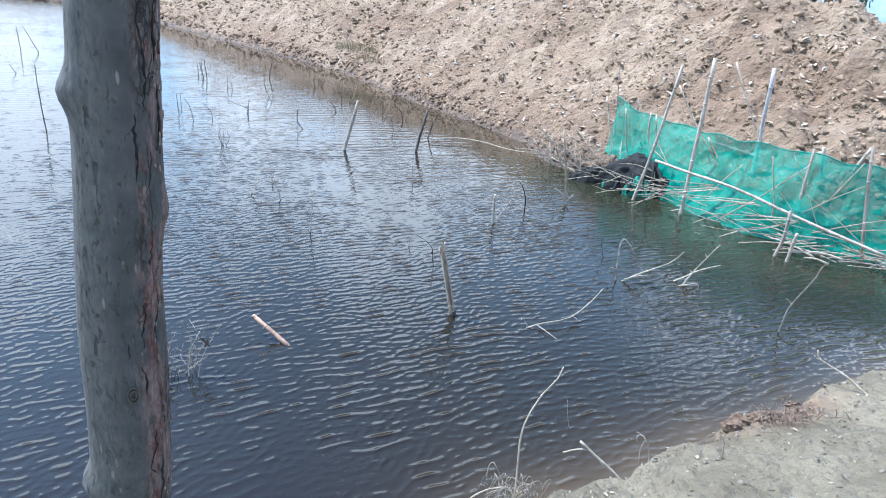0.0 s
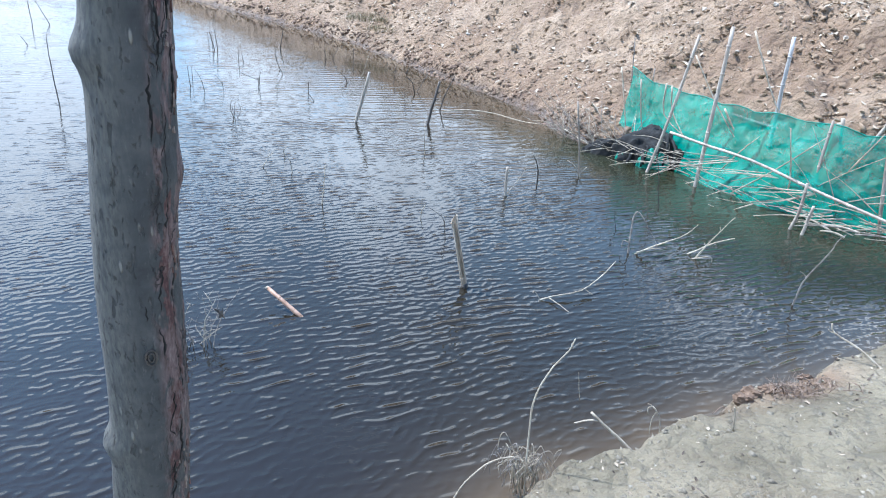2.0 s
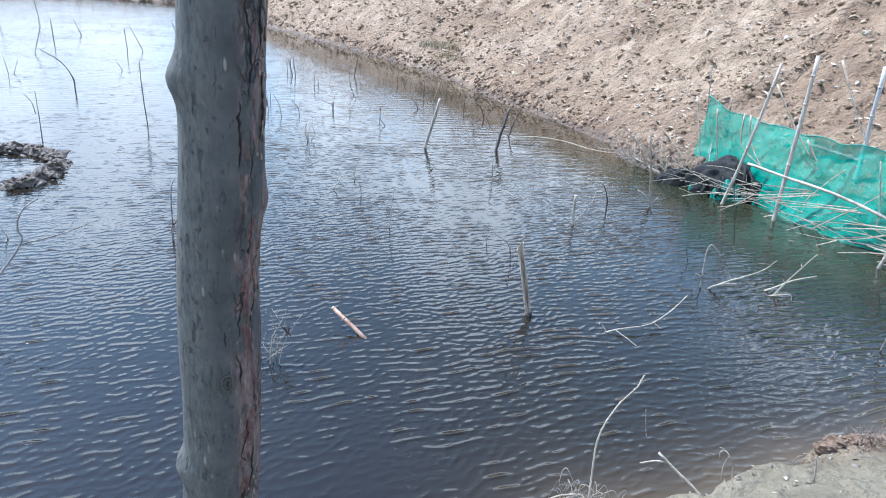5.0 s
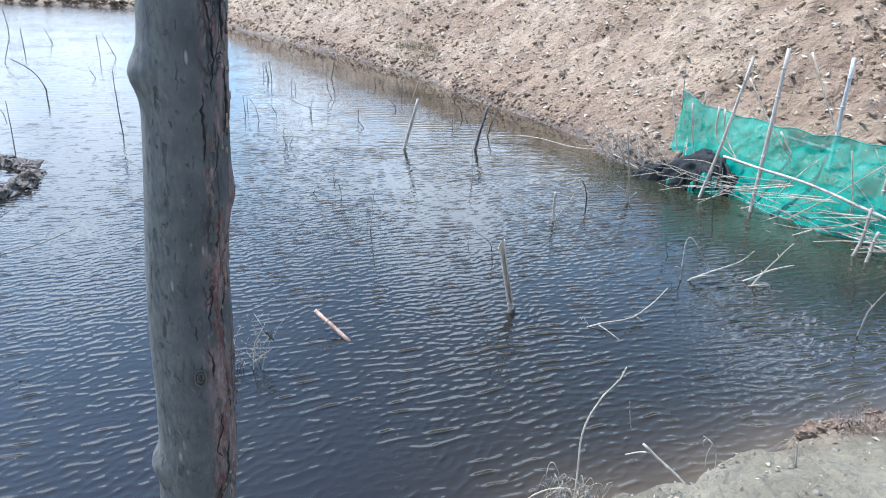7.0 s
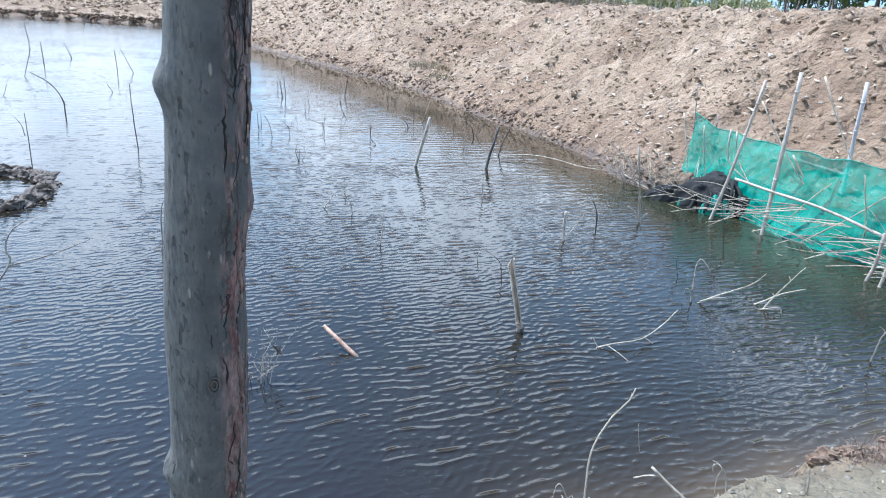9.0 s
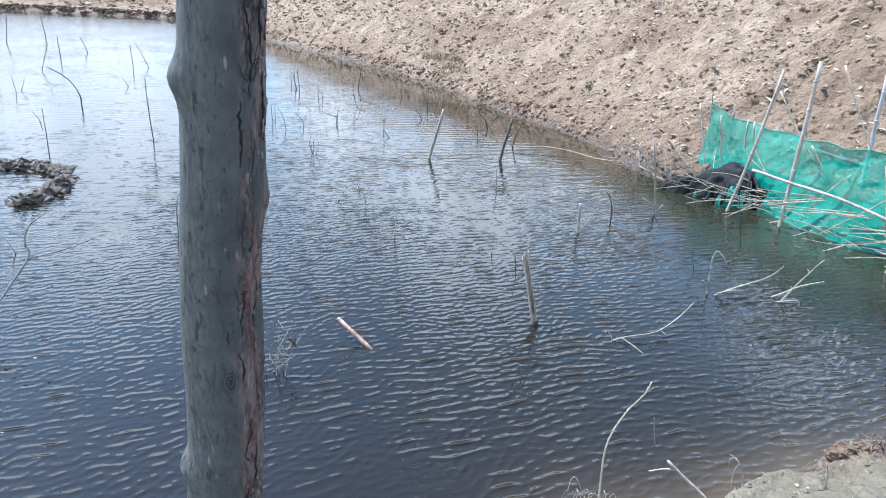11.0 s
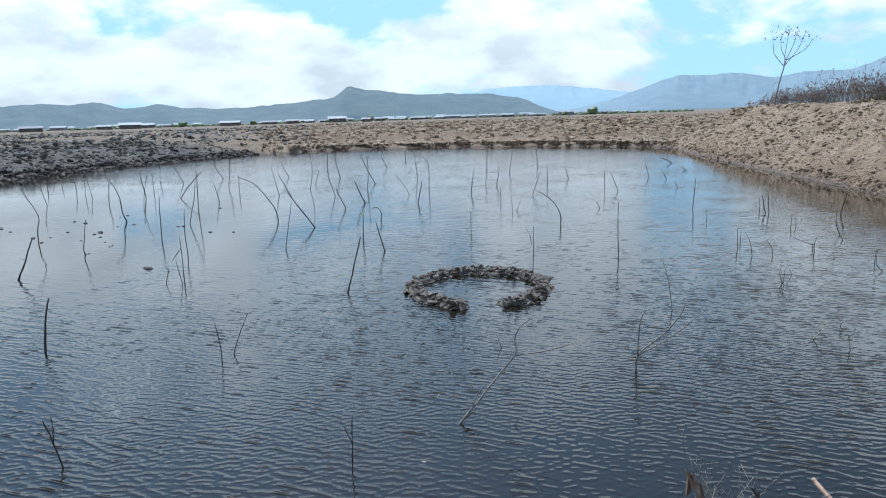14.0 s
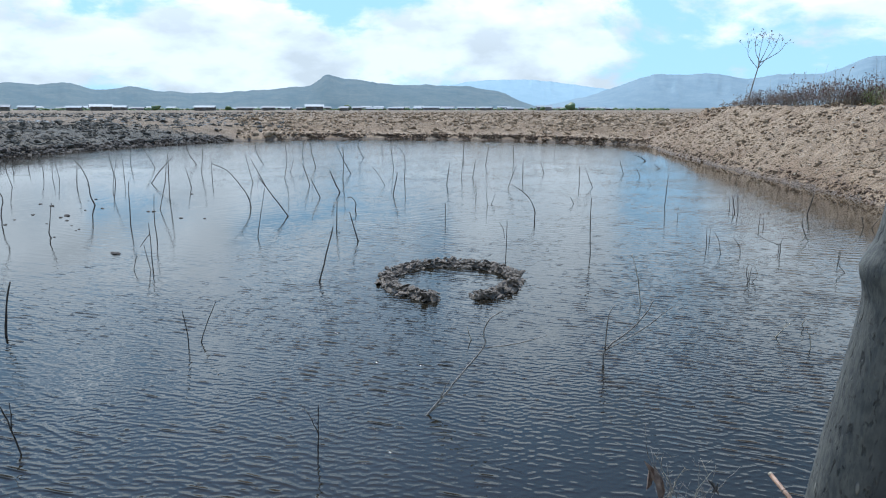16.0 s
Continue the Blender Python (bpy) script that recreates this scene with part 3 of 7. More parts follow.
def stem(name, base, heading, radius, paths, material, label, category, group, taper=0.45, under=0.25):
    """A stem standing in the water: each path gives sideways offset and height in the plane that faces the heading."""
    rnd = random.Random(int(base[0] * 977 + base[1] * 131) & 0xFFFF)
    a = radians(heading)
    side, ahead = Vector((math.cos(a), -math.sin(a), 0)), Vector((math.sin(a), math.cos(a), 0))
    thing = holder(name, (base[0], base[1], 0), label, category, group) if len(paths) > 1 else None
    made = None
    for n, path in enumerate(paths):
        bend = rnd.uniform(-0.25, 0.25) * (material is not BAMBOO)
        pts = []
        for s, z in path:
            pts.append(side * s + ahead * (bend * (z if n else max(z, 0)) * 0.6) + Vector((0, 0, z)))
        if n == 0:
            low = pts[1] - pts[0]
            low = low.normalized() if low.z > 0.02 else Vector((0, 0, 1))
            pts.insert(0, pts[0] - low * under)
        fine = smooth_path(pts, rnd, radius * (0.04 if material is BAMBOO else 0.35))
        r0 = radius * (1.0 if n == 0 else 0.6)
        bm = bmesh.new()
        radii = [r0 * (1 - (1 - taper) * i / (len(fine) - 1)) * rnd.uniform(0.85, 1.15) for i in range(len(fine))]
        tube(bm, fine, radii, 6 if radius < 0.012 else 8, 0.25, rnd)
        # a few broken-off side stubs
        if n == 0 and radius > 0.006:
            for _ in range(rnd.randint(0, 2)):
                k = rnd.randint(len(fine) // 2, len(fine) - 2)
                d = Vector((rnd.uniform(-1, 1), rnd.uniform(-1, 1), rnd.uniform(0.3, 1))).normalized()
                tube(bm, [fine[k], fine[k] + d * radius * rnd.uniform(3, 6)], [radii[k] * 0.5, radii[k] * 0.3], 5)
        if thing:
            part("stem" if n == 0 else "side_shoot", bm, material, thing)
        else:
            made = part(name, bm, material)
            made.location = (base[0], base[1], 0)
            tagged(made, label, category, group)
    return thing or made


def stick(base, heading, radius, *paths):
    tall = max(z for p in paths for _, z in p)
    bent = abs(paths[0][-1][0]) > 0.35 * max(tall, 0.1)
    how = ("tall " if tall > 0.6 else "short ") + ("leaning " if bent else "upright ") + ("forked " if len(paths) > 1 else "")
    return stem("stick", base, heading, radius * 0.75, paths, STICK, how + "dark dead stick standing in the water", "stick", "dead sticks in the pond")


def twig(base, heading, radius, *paths):
    return stem("twig", base, heading, radius, paths, TWIG, ("forked " if len(paths) > 1 else "thin ") + "bleached dry twig poking out of the water", "twig", "pale twigs in the pond", 0.4)


def branch(base, heading, radius, *paths):
    return stem("branch", base, heading, radius, paths, GREYWOOD, "grey forked fallen branch rising from the water", "branch", "", 0.35)


def stake(base, heading, radius, *paths):
    return stem("stake", base, heading, radius * 0.62, paths, BAMBOO, "weathered pale bamboo stake leaning in the water", "stake", "bamboo stakes in the pond", 0.8)


def old_stake(base, heading, radius, *paths):
    return stem("stake", base, heading, radius * 0.62, paths, DARKSTAKE, "dark grey wooden stake leaning in the water", "stake", "bamboo stakes in the pond", 0.8)


def tuft(base, heading, radius, *paths):
    return stem("twig_tuft", base, heading, radius, paths, GREYWOOD, "small tuft of bent grey twigs in the water", "twigs", "", 0.4)


def lump(rnd, subdivisions, rough, squash=(1, 1, 0.8)):
    """Vertices and faces of an uneven lump of unit size."""
    bm = bmesh.new()
    bmesh.ops.create_icosphere(bm, subdivisions=subdivisions, radius=1)
    off = Vector((rnd.uniform(0, 99), rnd.uniform(0, 99), rnd.uniform(0, 99)))
    for v in bm.verts:
        n = noise.noise(v.co * 1.3 + off) * rough + noise.noise(v.co * 3.1 + off) * rough * 0.6
        n += rnd.uniform(-0.22, 0.22) * min(1.0, rough)
        v.co = Vector((v.co.x * squash[0], v.co.y * squash[1], v.co.z * squash[2])) * (1 + n)
    verts = np.array([v.co[:] for v in bm.verts])
    faces = np.array([[v.index for v in f.verts] for f in bm.faces])
    bm.free()
    return verts, faces


def scatter(name, shapes, spots, material, label, category, parent=None):
    """Many small pieces joined into one mesh: spots are rows of x, y, z, size, turn, tilt."""
    vs, fs, start = [], [], 0
    rnd = np.random.RandomState(5)
    for i, (x, y, z, size, turn, tilt) in enumerate(spots):
        v, f = shapes[i % len(shapes)]
        m = np.array(Euler((tilt, rnd.uniform(-0.5, 0.5) if tilt else 0.0, turn)).to_matrix())
        vs.append(v * size @ m.T + (x, y, z))
        fs.append(f + start)
        start += len(v)
    vs, fs = np.concatenate(vs), np.concatenate(fs)
    me = bpy.data.meshes.new(name)
    me.vertices.add(len(vs)); me.vertices.foreach_set("co", vs.ravel())
    k = fs.shape[1]
    me.loops.add(fs.size); me.loops.foreach_set("vertex_index", fs.ravel())
    me.polygons.add(len(fs))
    me.polygons.foreach_set("loop_start", np.arange(0, fs.size, k)); me.polygons.foreach_set("loop_total", np.full(len(fs), k))
    me.update(calc_edges=True)
    me.materials.append(material)
    ob = new(name, me)
    if parent is not None:
        ob.parent = parent
        ob["kind"] = "stuff"
        return ob
    return tagged(ob, label, category, kind="stuff")


def leaf_shape(bend=0.25, wide=0.42):
    v = np.array([(-1, 0, 0), (-0.3, -wide, bend), (0.5, -wide * 0.8, bend), (1, 0, bend * 0.3), (0.5, wide * 0.8, bend), (-0.3, wide, bend), (0.1, 0, 0)])
    f = np.array([(0, 1, 6), (1, 2, 6), (2, 3, 6), (3, 4, 6), (4, 5, 6), (5, 0, 6)])
    return v, f


# ---- distance: hills, village, far trees ----
def hill_range(name, dist, crags, colour, seed, label, floor=-5.0, az0=-110, az1=60, rugged=0.5):
    """A ridge round the horizon through crags of (azimuth, elevation) in degrees, roughened by woods and spurs."""
    az = np.arange(az0, az1, 0.125)
    top = np.interp(az, [c[0] for c in crags], [c[1] for c in crags])
    soft = np.exp(-np.linspace(-1.5, 1.5, 9) ** 2)
    top = np.convolve(np.pad(top, 4, mode="edge"), soft / soft.sum(), "valid")
    top = top + (fbm(az, az * 0 + seed, 3.0, 7, 0.66, seed) - 0.5) * rugged * np.clip(top, 0.2, 1)
    rows = 14
    verts, faces = [], []
    for j in range(rows):
        s = j / (rows - 1)
        r = dist * (0.82 + 0.18 * s)
        spur = (np.abs(fbm(az + 0.8 * s, az * 0 + 2 * s, 2.2, 4, 0.55, seed + 7) - 0.5) - 0.12) * 0.7 * math.sin(math.pi * s)
        z = floor + (np.tan(np.radians(np.clip(top, 0.05, None))) * dist + 2.2 - floor) * (s ** 0.8 * (1 - spur * 0.5))
        rr = r + spur * dist * 0.02
        for a, zz, q in zip(np.radians(az), z, rr):
            verts.append((q * math.sin(a), q * math.cos(a), zz))
    n = len(az)
    for j in range(rows - 1):
        for i in range(n - 1):
            faces.append((j * n + i, j * n + i + 1, (j + 1) * n + i + 1, (j + 1) * n + i))
    return tagged(raw(name, verts, faces, hill_material(name + "_haze_in_colour", *colour), True), label, "hills", kind="structure")


# each further range is painted paler and bluer to stand for haze
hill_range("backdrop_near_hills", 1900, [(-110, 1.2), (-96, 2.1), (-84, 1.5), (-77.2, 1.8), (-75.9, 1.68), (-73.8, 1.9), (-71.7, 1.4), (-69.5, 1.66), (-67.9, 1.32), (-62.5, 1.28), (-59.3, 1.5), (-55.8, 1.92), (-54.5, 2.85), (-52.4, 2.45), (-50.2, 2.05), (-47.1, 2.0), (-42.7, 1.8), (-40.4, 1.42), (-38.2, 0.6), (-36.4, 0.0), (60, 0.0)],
           ((0.082, 0.128, 0.146), (0.15, 0.182, 0.18)), 3, "low hills behind the village, blue-green with painted haze", rugged=0.55)
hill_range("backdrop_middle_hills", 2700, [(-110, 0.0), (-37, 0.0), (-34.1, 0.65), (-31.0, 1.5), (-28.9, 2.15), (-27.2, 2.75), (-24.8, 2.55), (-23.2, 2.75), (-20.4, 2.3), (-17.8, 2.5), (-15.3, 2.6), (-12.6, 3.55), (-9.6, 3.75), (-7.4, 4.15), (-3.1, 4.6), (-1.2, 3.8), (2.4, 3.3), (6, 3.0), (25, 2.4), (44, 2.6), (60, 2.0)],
           ((0.165, 0.235, 0.278), (0.235, 0.300, 0.328)), 11, "distant mountain range, blue with painted haze", rugged=0.5)
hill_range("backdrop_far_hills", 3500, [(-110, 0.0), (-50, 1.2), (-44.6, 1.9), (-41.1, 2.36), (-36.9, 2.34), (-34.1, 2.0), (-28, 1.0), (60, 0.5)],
           ((0.26, 0.37, 0.43), (0.30, 0.41, 0.46)), 23, "faint ridge, pale with painted haze", rugged=0.4)


def polar(az, r):
    return r * math.sin(radians(az)), r * math.cos(radians(az))


def roof_material(name, c):
    return mottled(name, tuple(v * 0.7 for v in c), c, tuple(min(1, v * 1.15) for v in c), 0.8, 0.5, 0.2, 0.05)


ROOF_PALE = roof_material("zinc_roof", (0.22, 0.24, 0.255))
ROOF_DARK = roof_material("rusty_roof", (0.13, 0.13, 0.14))
SHED_WALL = mottled("shed_boards", (0.06, 0.055, 0.05), (0.12, 0.11, 0.10), (0.20, 0.19, 0.17), 0.9, 0.9, 0.2, 0.05)
WALL_PALE = mottled("plaster_wall", (0.16, 0.16, 0.16), (0.22, 0.22, 0.22), (0.28, 0.28, 0.28), 0.5, 0.9, 0.1, 0.02)


def box(bm, x0, y0, z0, x1, y1, z1):
    v = [bm.verts.new(p) for p in ((x0, y0, z0), (x1, y0, z0), (x1, y1, z0), (x0, y1, z0), (x0, y0, z1), (x1, y0, z1), (x1, y1, z1), (x0, y1, z1))]
    for f in ((3, 2, 1, 0), (4, 5, 6, 7), (0, 1, 5, 4), (1, 2, 6, 5), (2, 3, 7, 6), (3, 0, 4, 7)):
        bm.faces.new([v[i] for i in f])


def far_house(az, dist, long, high, pale=True, pale_wall=False):
    long, high = long * 0.62, high * 0.8
    x, y = polar(az, dist)
    thing = holder("house", (x, y, ground_z(x, y)), "long low farm shed with a " + ("pale metal" if pale else "dark rusty") + " roof", "house", "sheds across the fields")
    thing.rotation_euler = (0, 0, radians(-az + RND.uniform(-14, 14)))
    bm = bmesh.new()
    box(bm, -long / 2, -3, -0.5, long / 2, 3, high)
    part("wall", bm, WALL_PALE if pale_wall else SHED_WALL, thing)
    bm = bmesh.new()
    rise = high * 0.42
    a = [bm.verts.new(p) for p in ((-long / 2 - 0.6, -3.7, high - 0.2), (long / 2 + 0.6, -3.7, high - 0.2), (long / 2 + 0.6, 0, high + rise), (-long / 2 - 0.6, 0, high + rise),
                                   (long / 2 + 0.6, 3.7, high - 0.2), (-long / 2 - 0.6, 3.7, high - 0.2))]
    bm.faces.new((a[0], a[1], a[2], a[3])); bm.faces.new((a[3], a[2], a[4], a[5]))
    bm.faces.new((a[0], a[3], a[5])); bm.faces.new((a[1], a[4], a[2]))
    part("roof", bm, ROOF_PALE if pale else ROOF_DARK, thing)
    for k in range(max(1, int(long / 6))):
        bm = bmesh.new()
        c = -long / 2 + long * (k + 0.5) / max(1, int(long / 6))
        box(bm, c - 0.6, -3.06, 0.6, c + 0.6, -2.98, high - 0.5)
        part("window", bm, ROOF_DARK, thing)


far_house(-78.4, 330, 13, 2.2, False)
far_house(-73.6, 340, 9, 2.0, True)
far_house(-71.8, 320, 13, 2.4, True)
far_house(-64.3, 360, 15, 2.3, True)
far_house(-61.2, 370, 13, 1.8, False)
far_house(-59.3, 360, 10, 1.9, False)
far_house(-57.9, 420, 7, 1.6, True, True)
far_house(-55.6, 330, 13, 2.6, True)
far_house(-53.1, 350, 6, 2.0, False)
far_house(-52.0, 390, 8, 2.0, False)
far_house(-50.5, 430, 16, 1.6, True, True)
far_house(-48.7, 410, 14, 1.7, True)
far_house(-46.8, 430, 10, 1.6, True, True)
far_house(-44.5, 440, 15, 1.7, True)
far_house(-41.0, 400, 11, 2.0, True)
far_house(-38.6, 430, 16, 1.5, True)
far_house(-35.8, 420, 9, 1.6, True, True)
far_house(-32.8, 430, 8, 1.8, False)
far_house(-30.5, 450, 12, 1.4, True)

sheds = random.Random(83)
for i in range(34):
    az = -80 + i * 1.5 + sheds.uniform(-0.6, 0.6)
    far_house(az, sheds.uniform(380, 560), sheds.uniform(6, 17), sheds.uniform(1.3, 2.6), sheds.random() < 0.8, sheds.random() < 0.5)

LUMPS = [lump(RND, 2, 0.5, (1, 0.9, 0.7)) for _ in range(6)]
SMALL = [lump(RND, 1, 1.5, (1, 0.6 + 0.05 * k, 0.35 + 0.04 * k)) for k in range(8)]
ROUGH = [lump(RND, 2, 1.0, (1, 0.7, 0.5)) for _ in range(6)]
far_spots = []
for _ in range(420):
    az, r = RND.uniform(-84, -26), RND.uniform(400, 560)
    x, y = polar(az, r)
    far_spots.append((x, y, 1.1, RND.uniform(0.7, 2.2), RND.uniform(0, 6), 0))
for az, s in ((-33.9, 3.2), (-36.2, 1.8), (-52.9, 2.4), (-62.5, 1.8), (-68, 2.2)):
    x, y = polar(az, 380)
    far_spots.append((x, y, 1.0 + s * 0.6, s, 1.0, 0))
scatter("far_trees", LUMPS, far_spots, LEAFGREEN, "dark far trees and bushes round the village", "trees")


# ---- clods, stones and dry leaves on the banks ----
def bank_spots(count, x0, x1, y0, y1, kinds, dlo, dhi, slo, shi, sink, power=2.0, seed=1, near=0.0):
    rs = np.random.RandomState(seed)
    out = []
    while len(out) < count:
        x, y = rs.uniform(x0, x1, 6000), rs.uniform(y0, y1, 6000)
        if near:
            keep = rs.rand(6000) < np.clip(near / np.hypot(x, y), 0.04, 1) ** 1.5
            x, y = x[keep], y[keep]
        z, d, w = ground_height(x, y)
        ok = (d > dlo) & (d < dhi) & (sum(w[k] for k in kinds) > 0.6) & (rs.rand(len(x)) < 0.35 + 0.9 * (fbm(x, y, 1.3, 2, 0.5, seed + 60) > 0.5))
        for a, b, c in zip(x[ok], y[ok], z[ok]):
            s = slo + (shi - slo) * rs.rand() ** power
            s *= 1 + 0.02 * math.hypot(a, b) * (near > 0)
            out.append((a, b, c - s * sink, s, rs.uniform(0, 6.3), rs.uniform(-0.4, 0.4)))
    return out[:count]


scatter("soil_clods", SMALL, bank_spots(11000, -22, 9, 4.5, 41, (1, 2), 0.02, 4.6, 0.008, 0.050, 0.30, 3.0, 1, 9), CLOD, "loose dry clods of brown soil on the dike", "clods")
CLOD_SHAPES = []
for k, (v, f) in enumerate(ROUGH):
    clod_me = bpy.data.meshes.new("clod")
    clod_me.from_pydata(v.tolist(), [], f.tolist())
    clod_me.materials.append(CLOD)
    CLOD_SHAPES.append(clod_me)
for i, (x, y, z, s, turn, tilt) in enumerate(bank_spots(240, -10, 8, 4.5, 24, (1, 2), 0.2, 4.4, 0.028, 0.080, 0.45, 3.0, 2, 10)):
    ob = new("clod", CLOD_SHAPES[i % len(CLOD_SHAPES)])
    ob.location, ob.rotation_euler, ob.scale = (x, y, z), (tilt, 0, turn), (s, s, s)
    tagged(ob, "large dry clod of brown soil lying on the dike", "clod", "large clods on the dike")
scatter("far_dike_clods", ROUGH, bank_spots(2600, -24, -1, 13, 42, (2,), 0.1, 5.0, 0.03, 0.12, 0.30, 2.5, 22), CLOD, "rough golden-brown clods on the far part of the dike", "clods")
scatter("corner_clods", ROUGH, bank_spots(2400, -36, -10, 26, 50, (2, 3), 0.15, 9.0, 0.04, 0.15, 0.25, 2.2, 27), CLOD, "rough brown clods where the dike meets the far bank", "clods")
scatter("dike_shore_clods", SMALL, bank_spots(2200, -20, 6.5, 5.0, 39, (1, 2), -0.10, 0.30, 0.010, 0.058, 0.2, 2.0, 18, 10), DAMPCLOD, "damp brown clods along the foot of the dike", "clods")
scatter("soil_crumbs", SMALL, bank_spots(6500, -1, 5, 1.0, 4.8, (0,), 0.0, 1.5, 0.003, 0.022, 0.25, 4.0, 3), CRUMB, "small dry crumbs of soil on the near bank", "clods")
scatter("grey_mud_clods", SMALL, bank_spots(15000, -80, -26, -6, 44, (4,), 0.0, 34, 0.03, 0.13, 0.2, 2.5, 4), GREYCLOD, "dark grey lumpy mud heaped on the far bank", "clods")
scatter("brown_field_clods", SMALL, bank_spots(9000, -80, -14, 30, 95, (3,), 0.1, 55, 0.035, 0.18, 0.2, 2.5, 5), CLOD, "brown dry clods on the far bank", "clods")
def field_spots(count, az0, az1, r0, r1, slo, shi, seed):
    rs = np.random.RandomState(seed)
    az, r = np.radians(rs.uniform(az0, az1, count * 3)), r0 * (r1 / r0) ** rs.rand(count * 3)
    x, y = r * np.sin(az), r * np.cos(az)
    z, d, w = ground_height(x, y)
    ok = (d > 0.05) & (d - 99 * (w[2] > 0.4) < 900) & (w[2] < 0.5) & (rs.rand(len(x)) < 0.25 + 1.2 * (fbm(x, y, 4.0, 2, 0.5, seed) > 0.48))
    return [(a, b, c, slo + (shi - slo) * rs.rand() ** 2, rs.uniform(0, 6.3), rs.uniform(-0.3, 0.3)) for a, b, c in zip(x[ok][:count], y[ok][:count], z[ok][:count])]


scatter("brown_field_lumps", SMALL, field_spots(8000, -62, -24, 38, 170, 0.07, 0.30, 14), CLOD, "brown lumps of ploughed soil over the far fields", "clods")
scatter("grey_field_lumps", SMALL, field_spots(6000, -92, -58, 40, 170, 0.07, 0.28, 15), GREYCLOD, "grey lumps of dry mud over the far fields", "clods")
CRUST = mottled("pale_dry_crust", (0.11, 0.11, 0.10), (0.22, 0.22, 0.205), (0.34, 0.34, 0.325), 0.8, 0.95, 0.3, 0.03)
FLAT = [lump(RND, 1, 0.8, (1, 0.8, 0.16)) for _ in range(5)]
scatter("pale_crust", FLAT, field_spots(3600, -92, -60, 52, 150, 0.06, 0.30, 19), CRUST, "pale crusts of dried mud over the far field", "crust")
WETCLOD = mottled("wet_dark_clod", (0.025, 0.02, 0.016), (0.06, 0.046, 0.036), (0.12, 0.092, 0.07), 1.5, 0.8, 0.5, 0.03)
# wet clods whose dark colour also paints the shade under the bank edge
scatter("far_shore_clods", SMALL, bank_spots(4200, -48, -19.5, 26, 42, (2, 3), -0.30, 0.30, 0.03, 0.11, -0.1, 1.5, 16), DAMPCLOD, "dark wet clods along the far waterline, darkened for its shaded edge too", "clods")
scatter("left_shore_clods", SMALL, bank_spots(3000, -48, -28, -6, 28, (4,), -0.2, 0.7, 0.05, 0.18, -0.2, 1.5, 17), WETCLOD, "dark wet clods along the far waterline, darkened for its shaded edge too", "clods")
LEAVES = [leaf_shape(0.2, 0.35), leaf_shape(0.45, 0.5), leaf_shape(-0.25, 0.3)]
scatter("dry_leaves", LEAVES, bank_spots(4200, -12, 8, 4.5, 28, (1, 2), 0.15, 4.2, 0.008, 0.060, -0.3, 3.0, 6, 10), LEAFDRY, "pale dry leaves strewn over the dike", "leaves")
for i, (x, y, z, s, turn, tilt) in enumerate(bank_spots(44, -6, 7.5, 5, 19, (1, 2), 0.2, 4.0, 0.018, 0.05, 0.2, 2.0, 8, 10)):
    if i < 6:
        v, f = lump(random.Random(i), 2, 0.45, (1, 0.8, 0.55))
        stone_me = bpy.data.meshes.new("stone")
        stone_me.from_pydata(v.tolist(), [], f.tolist())
        stone_me.materials.append(STONE)
        STONES = [stone_me] if i == 0 else STONES + [stone_me]
    ob = new("stone", STONES[i % len(STONES)])
    ob.location, ob.rotation_euler, ob.scale = (x, y, z), (tilt, 0, turn), (s, s, s)
    tagged(ob, "pale flat stone lying on the brown dike", "stone", "pale stones on the dike")


